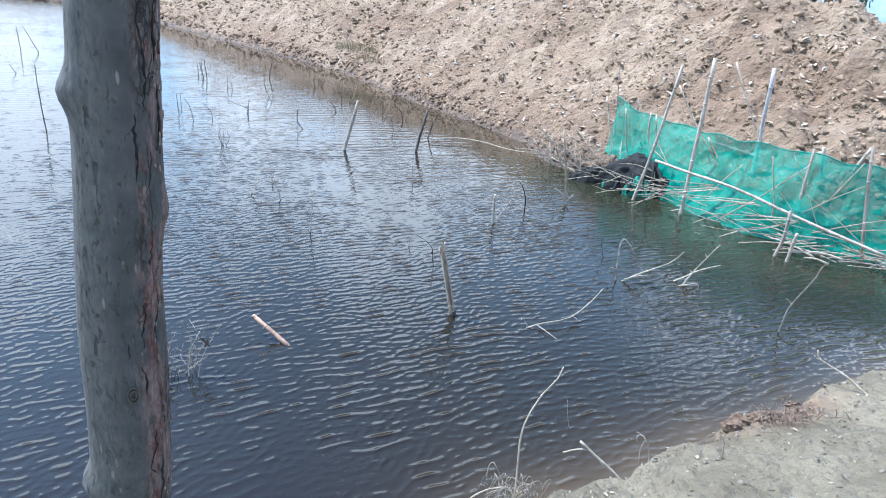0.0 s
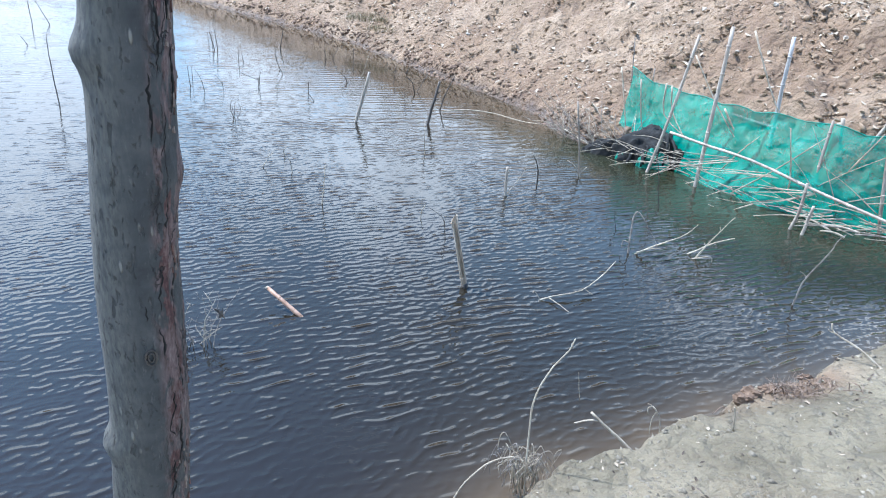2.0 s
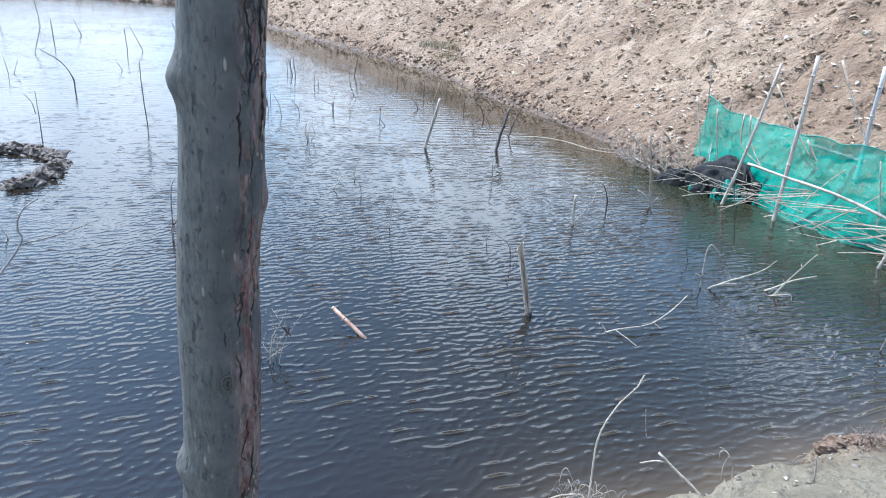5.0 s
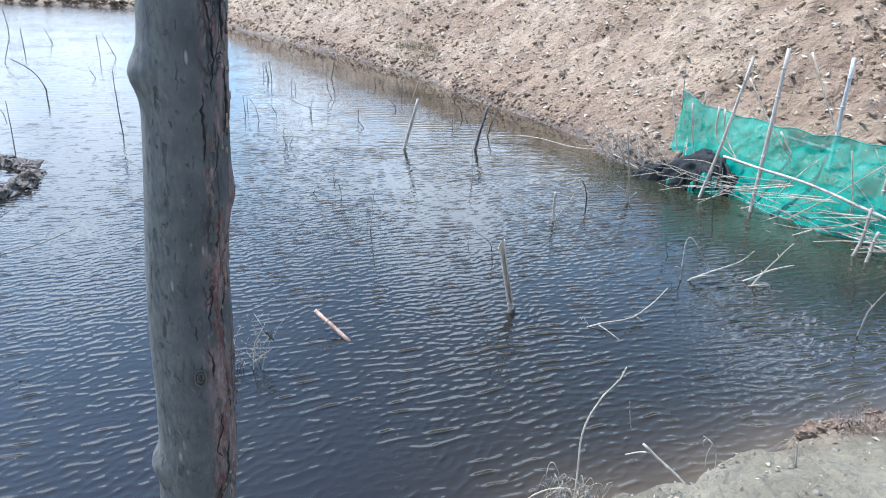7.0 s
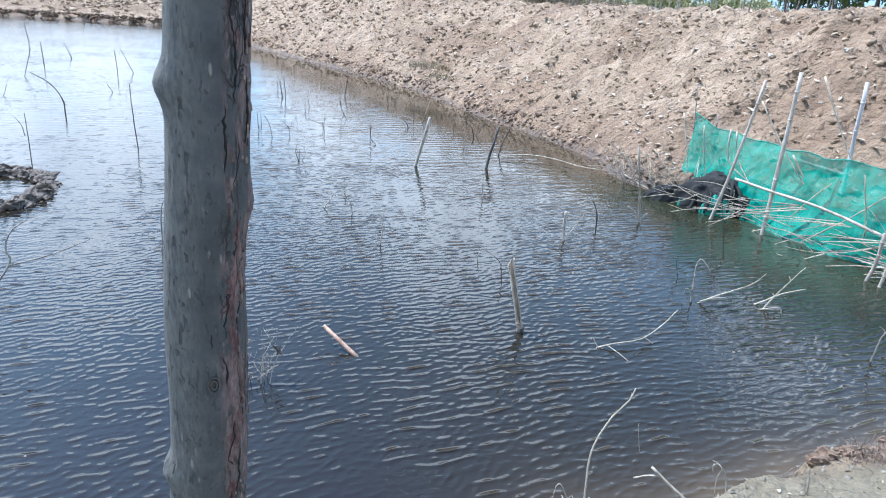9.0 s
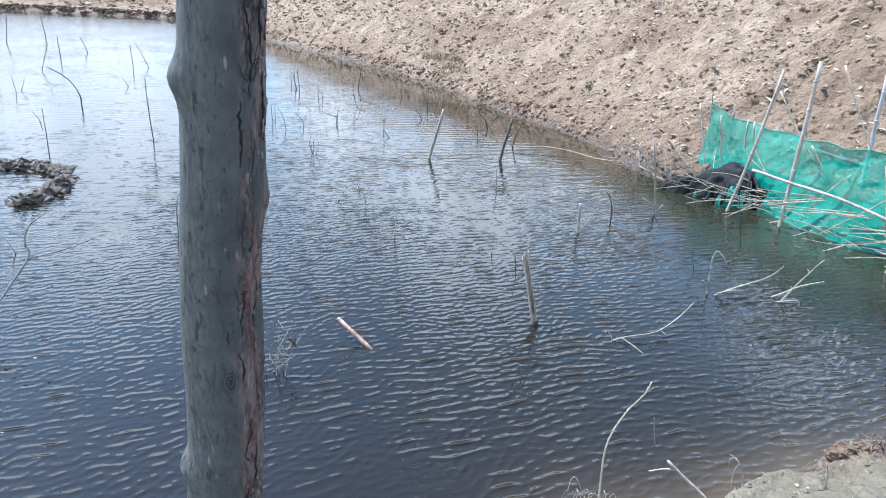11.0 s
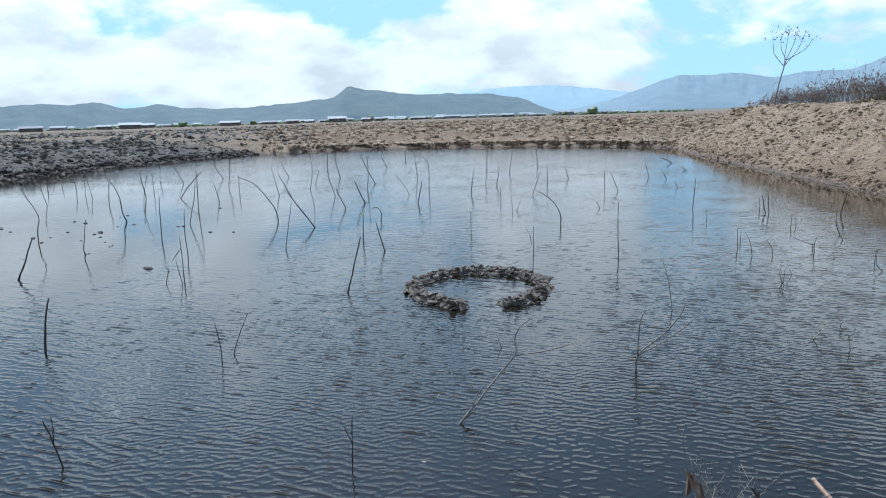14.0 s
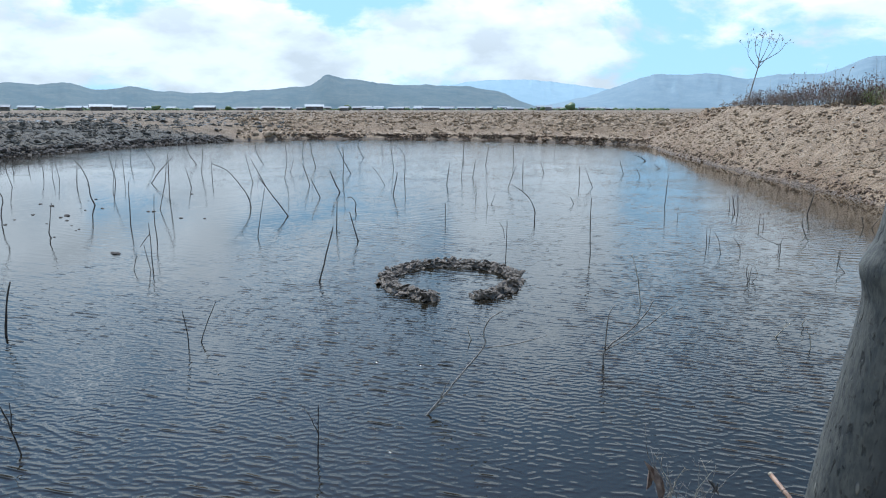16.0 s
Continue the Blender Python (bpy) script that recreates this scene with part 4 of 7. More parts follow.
# ---- the sapling at the camera's side ----
def trunk_material():
    m, nt, bsdf = node_material("sapling_bark_worn")
    tc = nt.nodes.new("ShaderNodeTexCoord")
    v = tc.outputs["Object"]
    st = nt.nodes.new("ShaderNodeMapping"); st.inputs["Scale"].default_value = (1, 1, 0.28)
    nt.links.new(v, st.inputs[0])
    fine = tex_noise(nt, 420, 4, 0.7, st.outputs[0])
    mid = tex_noise(nt, 60, 5, 0.6, v)
    col = ramp(nt, mid, [(0.3, (0.032, 0.033, 0.033)), (0.52, (0.052, 0.054, 0.053)), (0.75, (0.085, 0.083, 0.077))])
    col = mix_rgb(nt, maprange(nt, fine, 0.58, 0.74, 0.0, 0.4), col, (0.17, 0.165, 0.14))
    att = nt.nodes.new("ShaderNodeAttribute"); att.attribute_name = "worn"
    patch = tex_noise(nt, 95, 4, 0.65, st.outputs[0], 0.6)
    worn = maths(nt, "MULTIPLY", att.outputs["Fac"], maprange(nt, patch, 0.46, 0.56))
    inner = ramp(nt, fine, [(0.35, (0.068, 0.038, 0.032)), (0.55, (0.135, 0.093, 0.086)), (0.75, (0.205, 0.165, 0.153))])
    col = mix_rgb(nt, worn, col, inner)
    # sunlit look painted into the flank: paler bark with fine upright streaks
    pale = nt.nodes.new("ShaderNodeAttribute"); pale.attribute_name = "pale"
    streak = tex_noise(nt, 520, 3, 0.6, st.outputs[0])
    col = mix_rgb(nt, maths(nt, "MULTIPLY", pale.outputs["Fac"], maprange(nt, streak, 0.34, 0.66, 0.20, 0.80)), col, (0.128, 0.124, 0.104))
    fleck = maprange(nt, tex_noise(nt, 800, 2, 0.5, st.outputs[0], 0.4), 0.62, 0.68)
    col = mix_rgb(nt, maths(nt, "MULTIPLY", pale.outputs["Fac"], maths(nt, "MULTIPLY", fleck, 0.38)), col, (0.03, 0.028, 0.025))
    # red inner bark laid bare in patches
    bare = nt.nodes.new("ShaderNodeAttribute"); bare.attribute_name = "bare"
    shred = tex_noise(nt, 150, 4, 0.7, st.outputs[0], 0.8)
    red = ramp(nt, fine, [(0.3, (0.022, 0.009, 0.008)), (0.5, (0.075, 0.033, 0.030)), (0.72, (0.17, 0.115, 0.10))])
    col = mix_rgb(nt, maprange(nt, maths(nt, "ADD", maths(nt, "MULTIPLY", bare.outputs["Fac"], 0.6), maths(nt, "MULTIPLY", shred, 1.5)), 1.12, 1.22), col, red)
    # cracks and rows of small torn plates in the rough bark
    def cracks(scale, low, lo, hi, seed):
        cr = nt.nodes.new("ShaderNodeTexVoronoi"); cr.feature = "DISTANCE_TO_EDGE"; cr.inputs["Scale"].default_value = scale
        cs = nt.nodes.new("ShaderNodeMapping"); cs.inputs["Scale"].default_value = (1, 1, low); cs.inputs["Location"].default_value = (seed, 0, seed)
        warp = nt.nodes.new("ShaderNodeVectorMath"); warp.operation = "ADD"
        wn = nt.nodes.new("ShaderNodeTexNoise"); wn.inputs["Scale"].default_value = 190; wn.inputs["Detail"].default_value = 3
        sc = nt.nodes.new("ShaderNodeVectorMath"); sc.operation = "SCALE"; sc.inputs["Scale"].default_value = 0.0045
        nt.links.new(v, wn.inputs["Vector"]); nt.links.new(wn.outputs["Color"], sc.inputs[0])
        nt.links.new(v, warp.inputs[0]); nt.links.new(sc.outputs[0], warp.inputs[1])
        nt.links.new(warp.outputs[0], cs.inputs[0]); nt.links.new(cs.outputs[0], cr.inputs["Vector"])
        return maprange(nt, cr.outputs["Distance"], lo, hi, 1.0, 0.0)
    torn = tex_noise(nt, 70, 3, 0.6, st.outputs[0])
    edge = maths(nt, "MULTIPLY", cracks(330, 0.30, 0.03, 0.13, 0.0), maths(nt, "MULTIPLY", att.outputs["Fac"], maprange(nt, torn, 0.50, 0.60)))
    split = maths(nt, "MULTIPLY", cracks(75, 0.10, 0.006, 0.022, 0.37), maths(nt, "MULTIPLY", att.outputs["Fac"], maprange(nt, tex_noise(nt, 38, 2, 0.5, v), 0.42, 0.48)))
    edge = maths(nt, "MAXIMUM", edge, split)
    col = mix_rgb(nt, edge, col, (0.014, 0.011, 0.010))
    pits = maprange(nt, tex_noise(nt, 210, 2, 0.5, v), 0.66, 0.72)
    col = mix_rgb(nt, maths(nt, "MULTIPLY", pits, 0.7), col, (0.035, 0.03, 0.027))
    # small pale warts and dark specks all over
    wart = nt.nodes.new("ShaderNodeTexVoronoi"); wart.inputs["Scale"].default_value = 190
    nt.links.new(st.outputs[0], wart.inputs["Vector"])
    spot = maths(nt, "MULTIPLY", maprange(nt, wart.outputs["Distance"], 0.10, 0.22, 1.0, 0.0), maprange(nt, tex_noise(nt, 45, 3, 0.6, v), 0.50, 0.62))
    col = mix_rgb(nt, maths(nt, "MULTIPLY", spot, 0.75), col, (0.24, 0.225, 0.19))
    pock = maprange(nt, tex_noise(nt, 330, 3, 0.6, st.outputs[0], 0.5), 0.60, 0.66)
    col = mix_rgb(nt, maths(nt, "MULTIPLY", pock, maths(nt, "ADD", maths(nt, "MULTIPLY", pale.outputs["Fac"], 0.55), 0.15)), col, (0.022, 0.021, 0.02))
    nt.links.new(col, bsdf.inputs["Base Color"])
    bsdf.inputs["Roughness"].default_value = 0.8
    h = maths(nt, "SUBTRACT", maths(nt, "ADD", maths(nt, "MULTIPLY", fine, 0.6), maths(nt, "MULTIPLY", patch, att.outputs["Fac"])), maths(nt, "MULTIPLY", edge, 1.5))
    bump(nt, bsdf, maths(nt, "SUBTRACT", maths(nt, "ADD", h, maths(nt, "MULTIPLY", spot, 0.8)), maths(nt, "MULTIPLY", pock, 0.8)), 0.85, 0.0018)
    return m


TRUNK = trunk_material()
CRACK = mottled("crack_in_bark", (0.004, 0.004, 0.004), (0.009, 0.008, 0.007), (0.02, 0.016, 0.014), 300, 0.95, 0.3, 0.0005)
FACING, RIGHTWARD = Vector((0.42, -0.907, 0)), Vector((0.907, 0.42, 0))
# red bare patches: height, turn from the facing side, half height, half width
BARE = ((2.092, 0.72, 0.016, 0.22), (2.066, 0.80, 0.012, 0.18), (2.125, 0.85, 0.012, 0.2), (2.035, 1.0, 0.012, 0.2), (2.005, 0.75, 0.018, 0.25), (1.965, 0.7, 0.02, 0.25), (2.215, 0.75, 0.008, 0.14), (2.33, 0.9, 0.02, 0.2), (2.048, 0.06, 0.0022, 0.10))


def axis(z):
    """The sapling's axis and radius at a height."""
    s = (2.3374 - z) / 0.4
    sway = 0.0012 * math.sin(z * 17) + 0.0008 * math.sin(z * 41 + 1)
    return Vector((-0.1242 - 0.0380 * s + sway, 0.2848 + 0.0133 * s, z)), 0.01704 + 0.00416 * min(s, 2.2)


def build_sapling():
    foot, _ = axis(0.55)
    tree = holder("tree", (foot.x, foot.y, 0.45), "slim grey sapling trunk with knobs and peeling bark", "tree")
    zs = np.concatenate([np.arange(0.72, 1.80, 0.03), np.arange(1.80, 2.45, 0.004), np.arange(2.45, 2.9, 0.03)])
    sides, verts, worn, sunlit_tint, bare = 72, [], [], [], []
    away = Vector((0.86, 0.5, 0))
    bulges = [(2.140, away, 0.0030, 0.010), (2.196, -away, 0.0046, 0.0085), (1.981, -away, 0.0042, 0.008), (2.30, Vector((0.3, -1, 0)).normalized(), 0.0025, 0.012), (2.06, away, 0.0012, 0.03)]
    for z in zs:
        c, r = axis(z)
        for k in range(sides):
            a = 2 * math.pi * k / sides
            d = Vector((math.cos(a), math.sin(a), 0))
            side = d.dot(away)
            rr = r * (1 + 0.018 * noise.noise(Vector((d.x * 1.5, d.y * 1.5, z * 12))) + 0.012 * noise.noise(Vector((d.x * 5, d.y * 5, z * 45))))
            rough = max(0.0, min(1.0, (side - 0.18) / 0.3))
            rr += rough * 0.0007 * noise.noise(Vector((d.x * 16, d.y * 16, z * 130)))
            for bz, bd, bh, bw in bulges:
                rr += bh * math.exp(-((z - bz) / bw) ** 2) * max(0.0, d.dot(bd)) ** 3
            rr += 0.012 * math.exp(-max(0, z - 0.85) / 0.06)
            verts.append(tuple(c + d * rr - tree.location))
            worn.append(rough)
            turn = math.atan2(d.dot(RIGHTWARD), d.dot(FACING))
            bare.append(sum(math.exp(-((z - bz) / bh) ** 2 - ((turn - ba) / bw) ** 2) for bz, ba, bh, bw in BARE))
            # lightening of the sunward side, carried into the bark colour
            sunlit_tint.append(max(0.0, min(1.0, (-side - 0.05) / 0.55)))
    n = len(zs)
    faces = [(j * sides + k, j * sides + (k + 1) % sides, (j + 1) * sides + (k + 1) % sides, (j + 1) * sides + k) for j in range(n - 1) for k in range(sides)]
    faces.append(tuple(range(sides))[::-1]); faces.append(tuple((n - 1) * sides + k for k in range(sides)))
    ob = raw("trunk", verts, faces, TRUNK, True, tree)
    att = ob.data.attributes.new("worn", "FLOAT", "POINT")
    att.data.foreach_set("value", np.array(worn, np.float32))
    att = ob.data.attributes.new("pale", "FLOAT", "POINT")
    att.data.foreach_set("value", np.array(sunlit_tint, np.float32))
    att = ob.data.attributes.new("bare", "FLOAT", "POINT")
    att.data.foreach_set("value", np.array(bare, np.float32))
    # long cracks wandering down the weathered side
    rnd = random.Random(19)
    for z0, z1, turn, thick in ((2.36, 2.262, 0.50, 0.00035), (2.258, 2.186, 0.62, 0.00042), (2.189, 2.158, 0.37, 0.00045), (2.172, 2.150, 0.68, 0.00034), (2.137, 2.112, 0.80, 0.0005), (2.094, 2.070, 0.62, 0.00035), (2.060, 2.037, 0.52, 0.00042),
                                (2.044, 2.012, 0.95, 0.00045), (2.018, 1.985, 0.66, 0.00045), (2.000, 1.962, 0.84, 0.0005), (1.972, 1.935, 0.60, 0.00035), (2.24, 2.21, 0.98, 0.0005), (2.20, 2.17, 1.05, 0.0005), (2.10, 2.06, 1.02, 0.0005), (2.31, 2.27, 0.86, 0.0004), (2.30, 2.24, 0.22, 0.0002), (2.075, 2.066, 0.18, 0.0002)):
        bm = bmesh.new()
        n = max(5, int((z0 - z1) / 0.0022))
        pts, seed = [], rnd.uniform(0, 99)
        for i in range(n):
            z = z0 + (z1 - z0) * i / (n - 1)
            c, r = axis(z)
            a = turn + 0.16 * noise.noise(Vector((seed, z * 70, 0))) + 0.09 * noise.noise(Vector((seed, z * 300, 5)))
            d = FACING * math.cos(a) + RIGHTWARD * math.sin(a)
            pts.append(c - tree.location + d * (r * 1.004))
        tube(bm, pts, [thick * (0.5 + 1.4 * rnd.random()) * min(1, 4 * min(i + 0.5, n - i - 0.5) / n) for i in range(n)], 5, 0.3, rnd)
        part("crack", bm, CRACK, tree, "dark crack in the bark")
    # stubs of shed side shoots
    for z, d, long, thick in ((2.197, -away, 0.0052, 0.0068), (1.979, (-away + Vector((0, -0.25, 0))).normalized(), 0.0046, 0.0062), (2.292, Vector((0.45, -0.89, 0)), 0.004, 0.006)):
        c, r = axis(z)
        base = c + d * (r - 0.004) - tree.location
        bm = bmesh.new()
        tube(bm, [base, base + d * long * 0.5, base + d * long * 0.95, base + d * long * 1.25, base + d * long * 1.4], [thick * 1.5, thick * 1.22, thick * 0.95, thick * 0.6, thick * 0.15], 16, 0.2, random.Random(3))
        part("knob", bm, TRUNK, tree, "rounded stub of a shed branch")
    # a scar where a shoot broke away
    c, r = axis(2.045)
    d = (Vector((0, 0, 0)) - Vector((c.x, c.y, 0))).normalized()
    d = (d + away * 0.15).normalized()
    side = d.cross(Vector((0, 0, 1)))
    bm = bmesh.new()
    for ring in (0.0034, 0.0019):
        pts = [c - tree.location + d * (r + 0.0006) + side * ring * 0.8 * math.cos(a) + Vector((0, 0, 1.35 * ring * math.sin(a))) for a in np.linspace(0, 2 * math.pi, 15)]
        tube(bm, pts, [0.0006] * 15, 5, 0.4, random.Random(4))
    part("scar", bm, STICK, tree, "dark oval branch scar")
    # loose plates of bark on the weathered side
    rnd = random.Random(12)
    for k in range(120):
        z = rnd.uniform(1.9, 2.36)
        c, r = axis(z)
        turn = rnd.gauss(0.0, 0.30)
        d = (away + Vector((0.5, -0.86, 0)) * (0.45 - turn)).normalized()
        side = d.cross(Vector((0, 0, 1)))
        w, h = rnd.uniform(0.0003, 0.0010), rnd.uniform(0.0008, 0.0032)
        mid = c - tree.location + d * (r + 0.0002)
        bm = bmesh.new()
        lift = rnd.uniform(0.0002, 0.0006)
        ring = []
        for s, t in ((-1, -1), (0.1, -1.2), (1, -0.7), (0.8, 0.6), (0.2, 1.1), (-0.8, 0.8)):
            ring.append(mid + side * w * s * rnd.uniform(0.7, 1.2) + Vector((0, 0, h * t * rnd.uniform(0.7, 1.2))))
        lo = [bm.verts.new(p - d * 0.0005) for p in ring]
        hi = [bm.verts.new(p + d * lift * rnd.uniform(0.5, 1.4)) for p in ring]
        bm.faces.new(hi)
        for i in range(6):
            bm.faces.new((lo[i], lo[(i + 1) % 6], hi[(i + 1) % 6], hi[i]))
        part("bark_flake", bm, FLAKE_DARK if rnd.random() < 0.4 else FLAKE, tree)
    # true size: set out from the standing place
    tree.location = Vector((-0.004, -0.022, 2.239)) + (tree.location - Vector((0, 0, 2.2486))) * 1.25
    tree.scale = (1.25, 1.25, 1.25)
    return tree


FLAKE = mottled("bark_flake_brown", (0.10, 0.07, 0.055), (0.20, 0.155, 0.125), (0.33, 0.27, 0.22), 200, 0.9, 0.4, 0.0005, vary=0.6)
FLAKE_DARK = mottled("bark_flake_red", (0.03, 0.02, 0.017), (0.10, 0.05, 0.038), (0.20, 0.10, 0.07), 200, 0.9, 0.4, 0.0005, vary=0.6)
build_sapling()


# ---- the ring of mud in the pond ----
def build_ring():
    ring = holder("mud_ring", (-6.0, 6.03, 0), "open ring of cracked drying mud clods standing in the pond", "mud ring")
    rnd = random.Random(21)
    shapes = []
    for i in range(12):
        v, f = lump(rnd, 2, 0.55, (1, 0.85, 0.75))
        me = bpy.data.meshes.new("clod")
        me.from_pydata(v.tolist(), [], f.tolist())
        me.materials.append(MUD)
        shapes.append(me)
    a0, a1 = radians(-27), radians(360 - 57)
    for row, (rad, z, count, size) in enumerate(((0.77, 0.0, 100, 0.042), (0.87, 0.02, 130, 0.055), (0.84, 0.055, 130, 0.042), (0.95, -0.01, 110, 0.042), (0.88, 0.08, 110, 0.032))):
        for k in range(count):
            t = (k + rnd.uniform(0.1, 0.9)) / count
            a = a0 + (a1 - a0) * t
            end = min(t, 1 - t)
            s = size * rnd.uniform(0.6, 1.35)
            r = rad + rnd.uniform(-0.05, 0.05) + (0.03 if end < 0.05 else 0)
            ob = new("clod", shapes[rnd.randrange(12)])
            ob.parent = ring
            ob.location = (r * math.cos(a), r * math.sin(a), z + rnd.uniform(-0.02, 0.02))
            ob.rotation_euler = (rnd.uniform(-0.6, 0.6), rnd.uniform(-0.6, 0.6), rnd.uniform(0, 6.3))
            ob.scale = (s * rnd.uniform(0.8, 1.9), s, s * rnd.uniform(0.4, 0.8))
    # the packed core under the clods
    bm = bmesh.new()
    pts = [(0.86 * math.cos(a), 0.86 * math.sin(a), -0.05) for a in np.linspace(a0 + 0.03, a1 - 0.03, 70)]
    tube(bm, pts, [0.10 * rnd.uniform(0.9, 1.1) for _ in pts], 10, 0.25, rnd)
    part("core", bm, MUD, ring)


build_ring()


# ---- sticks, twigs, branches and stakes in the pond ----
stick((-11.71, 1.81), -81, 0.0258, [(0.00, 0.00), (0.13, 0.29), (0.26, 0.62)])
stick((-15.15, 2.82), -79, 0.0169, [(0.00, 0.00), (0.02, 0.28), (0.07, 0.56), (-0.13, 1.03), (-0.09, 1.16), (0.00, 1.32)])
stick((-22.53, 4.63), -78, 0.0168, [(-0.00, 0.00), (-0.09, 0.46), (-0.08, 0.80)])
stick((-27.30, 5.74), -78, 0.0204, [(0.00, 0.00), (-0.04, 0.37)])
stick((-28.87, 6.57), -77, 0.0218, [(-0.00, 0.00), (0.03, 0.43)])
stick((-26.34, 6.42), -76, 0.0202, [(-0.00, 0.00), (-0.04, 0.47), (-0.12, 0.77)])
stick((-24.55, 6.22), -76, 0.0190, [(0.00, -0.00), (0.05, 0.57)])
stick((-23.74, 6.21), -75, 0.0185, [(-0.00, -0.00), (-0.08, 0.61)])
stick((-20.88, 5.88), -74, 0.0249, [(-0.00, 0.00), (0.06, 0.66)])
stick((-16.80, 5.04), -73, 0.0238, [(0.01, 0.00), (-0.07, 0.24), (-0.07, 0.44), (-0.15, 0.79), (-0.33, 1.10)])
stick((-13.08, 3.13), -76, 0.0179, [(0.00, 0.00), (-0.02, 0.11), (0.07, 0.63)])
stick((-18.90, 6.18), -72, 0.0156, [(-0.00, 0.00), (0.06, 0.46), (0.21, 1.07)])
stick((-22.15, 7.38), -71, 0.0228, [(-0.00, 0.00), (-0.10, 0.61), (-0.11, 0.88)])
stick((-23.40, 8.09), -71, 0.0175, [(0.00, 0.00), (-0.01, 0.77)])
stick((-27.92, 9.97), -70, 0.0233, [(-0.00, -0.00), (0.08, 0.69)])
stick((-13.45, 4.63), -70, 0.0170, [(-0.00, 0.00), (0.02, 0.57), (0.04, 0.85)])
stick((-20.51, 7.85), -69, 0.0219, [(-0.00, 0.00), (0.27, 0.37), (0.71, 0.82)])
stick((-25.72, 10.06), -68, 0.0220, [(0.00, -0.00), (-0.18, 0.45), (-0.38, 0.78)])
stick((-11.59, 4.39), -69, 0.0151, [(-0.00, -0.00), (-0.01, 0.41), (0.02, 0.81)])
stick((-14.99, 5.84), -68, 0.0162, [(-0.00, 0.00), (0.16, 0.62), (0.23, 1.13)])
stick((-16.71, 6.79), -67, 0.0219, [(-0.00, 0.00), (0.03, 0.70), (0.04, 1.13)])
stick((-18.75, 8.30), -66, 0.0209, [(0.00, -0.00), (-0.12, 0.57)])
stick((-26.27, 11.97), -65, 0.0234, [(0.00, -0.00), (-0.25, 0.41), (-0.33, 0.76)])
stick((-22.42, 10.35), -65, 0.0202, [(0.00, 0.00), (0.09, 0.66), (0.13, 1.15)])
stick((-20.46, 9.79), -64, 0.0186, [(0.00, 0.00), (0.01, 0.59)])
stick((-9.62, 3.27), -70, 0.0102, [(-0.01, -0.00), (0.02, 0.11), (0.05, 0.21)])
stick((-9.44, 3.43), -69, 0.0102, [(-0.00, 0.00), (-0.03, 0.15), (-0.06, 0.37)])
stick((-9.52, 3.49), -69, 0.0124, [(-0.00, 0.00), (-0.00, 0.34), (-0.00, 0.67)], [(-0.00, 0.51), (-0.09, 0.40), (-0.14, 0.33)])
stick((-10.54, 5.74), -61, 0.0128, [(0.01, -0.00), (0.09, 0.44), (0.18, 0.89)])
stick((-13.94, 7.53), -61, 0.0200, [(-0.00, 0.00), (-0.06, 0.27), (-0.28, 0.62), (-0.51, 0.89), (-0.80, 1.03)])
stick((-18.57, 10.19), -61, 0.0177, [(0.00, 0.00), (-0.09, 0.39), (-0.18, 0.84)])
stick((-12.18, 7.42), -58, 0.0213, [(0.00, 0.00), (-0.22, 0.32), (-0.43, 0.63), (-0.57, 0.84)], [(-0.43, 0.63), (-0.61, 1.00), (-0.70, 1.20)])
stick((-24.28, 13.89), -60, 0.0234, [(-0.00, 0.00), (-0.24, 0.47), (-0.28, 0.82)])
stick((-7.67, 1.28), -80, 0.0204, [(0.00, 0.00), (0.04, 0.31), (0.10, 0.57)])
stick((-4.91, 0.77), -80, 0.0106, [(0.00, 0.00), (-0.03, 0.20), (-0.07, 0.38)], [(-0.03, 0.19), (-0.02, 0.30), (-0.02, 0.39)])
stick((-6.01, 2.42), -67, 0.0096, [(0.00, 0.00), (-0.00, 0.17), (-0.03, 0.41)])
stick((-6.10, 2.59), -66, 0.0099, [(0.00, 0.00), (0.04, 0.13), (0.16, 0.40)])
stick((-3.41, 2.10), -56, 0.0084, [(-0.00, 0.00), (0.01, 0.20), (0.02, 0.42)], [(0.01, 0.20), (-0.03, 0.30), (-0.08, 0.39)])
stick((-7.17, 4.73), -56, 0.0189, [(-0.00, 0.00), (0.10, 0.38), (0.20, 0.76)])
stick((-10.01, 7.10), -54, 0.0214, [(-0.00, 0.00), (0.02, 0.54)])
stick((-8.98, 6.79), -52, 0.0198, [(-0.00, -0.00), (-0.07, 0.27), (-0.13, 0.51)])
stick((-11.86, 8.97), -52, 0.0194, [(0.00, 0.00), (0.01, 0.16), (-0.08, 0.29), (-0.18, 0.27)])
stick((-14.65, 10.60), -54, 0.0312, [(0.00, 0.00), (-0.12, 0.27), (-0.25, 0.61)])
stick((-14.12, 9.59), -55, 0.0220, [(0.00, -0.00), (-0.23, 0.55)])
stick((-16.70, 11.02), -56, 0.0256, [(-0.00, 0.00), (-0.20, 0.64)])
stick((-13.20, 11.26), -49, 0.0264, [(0.01, -0.00), (0.13, 0.60)])
stick((-9.31, 9.29), -44, 0.0145, [(-0.00, 0.00), (-0.00, 0.38)])
stick((-13.87, 13.99), -44, 0.0214, [(-0.00, -0.00), (0.10, 0.68)])
stick((-16.88, 12.37), -53, 0.0225, [(0.00, -0.00), (0.05, 0.57), (0.04, 1.10)])
stick((-18.73, 14.10), -53, 0.0252, [(-0.00, -0.00), (-0.24, 0.47), (-0.45, 1.01)])
stick((-21.95, 14.83), -56, 0.0281, [(-0.00, -0.00), (-0.11, 0.50), (-0.18, 1.01)])
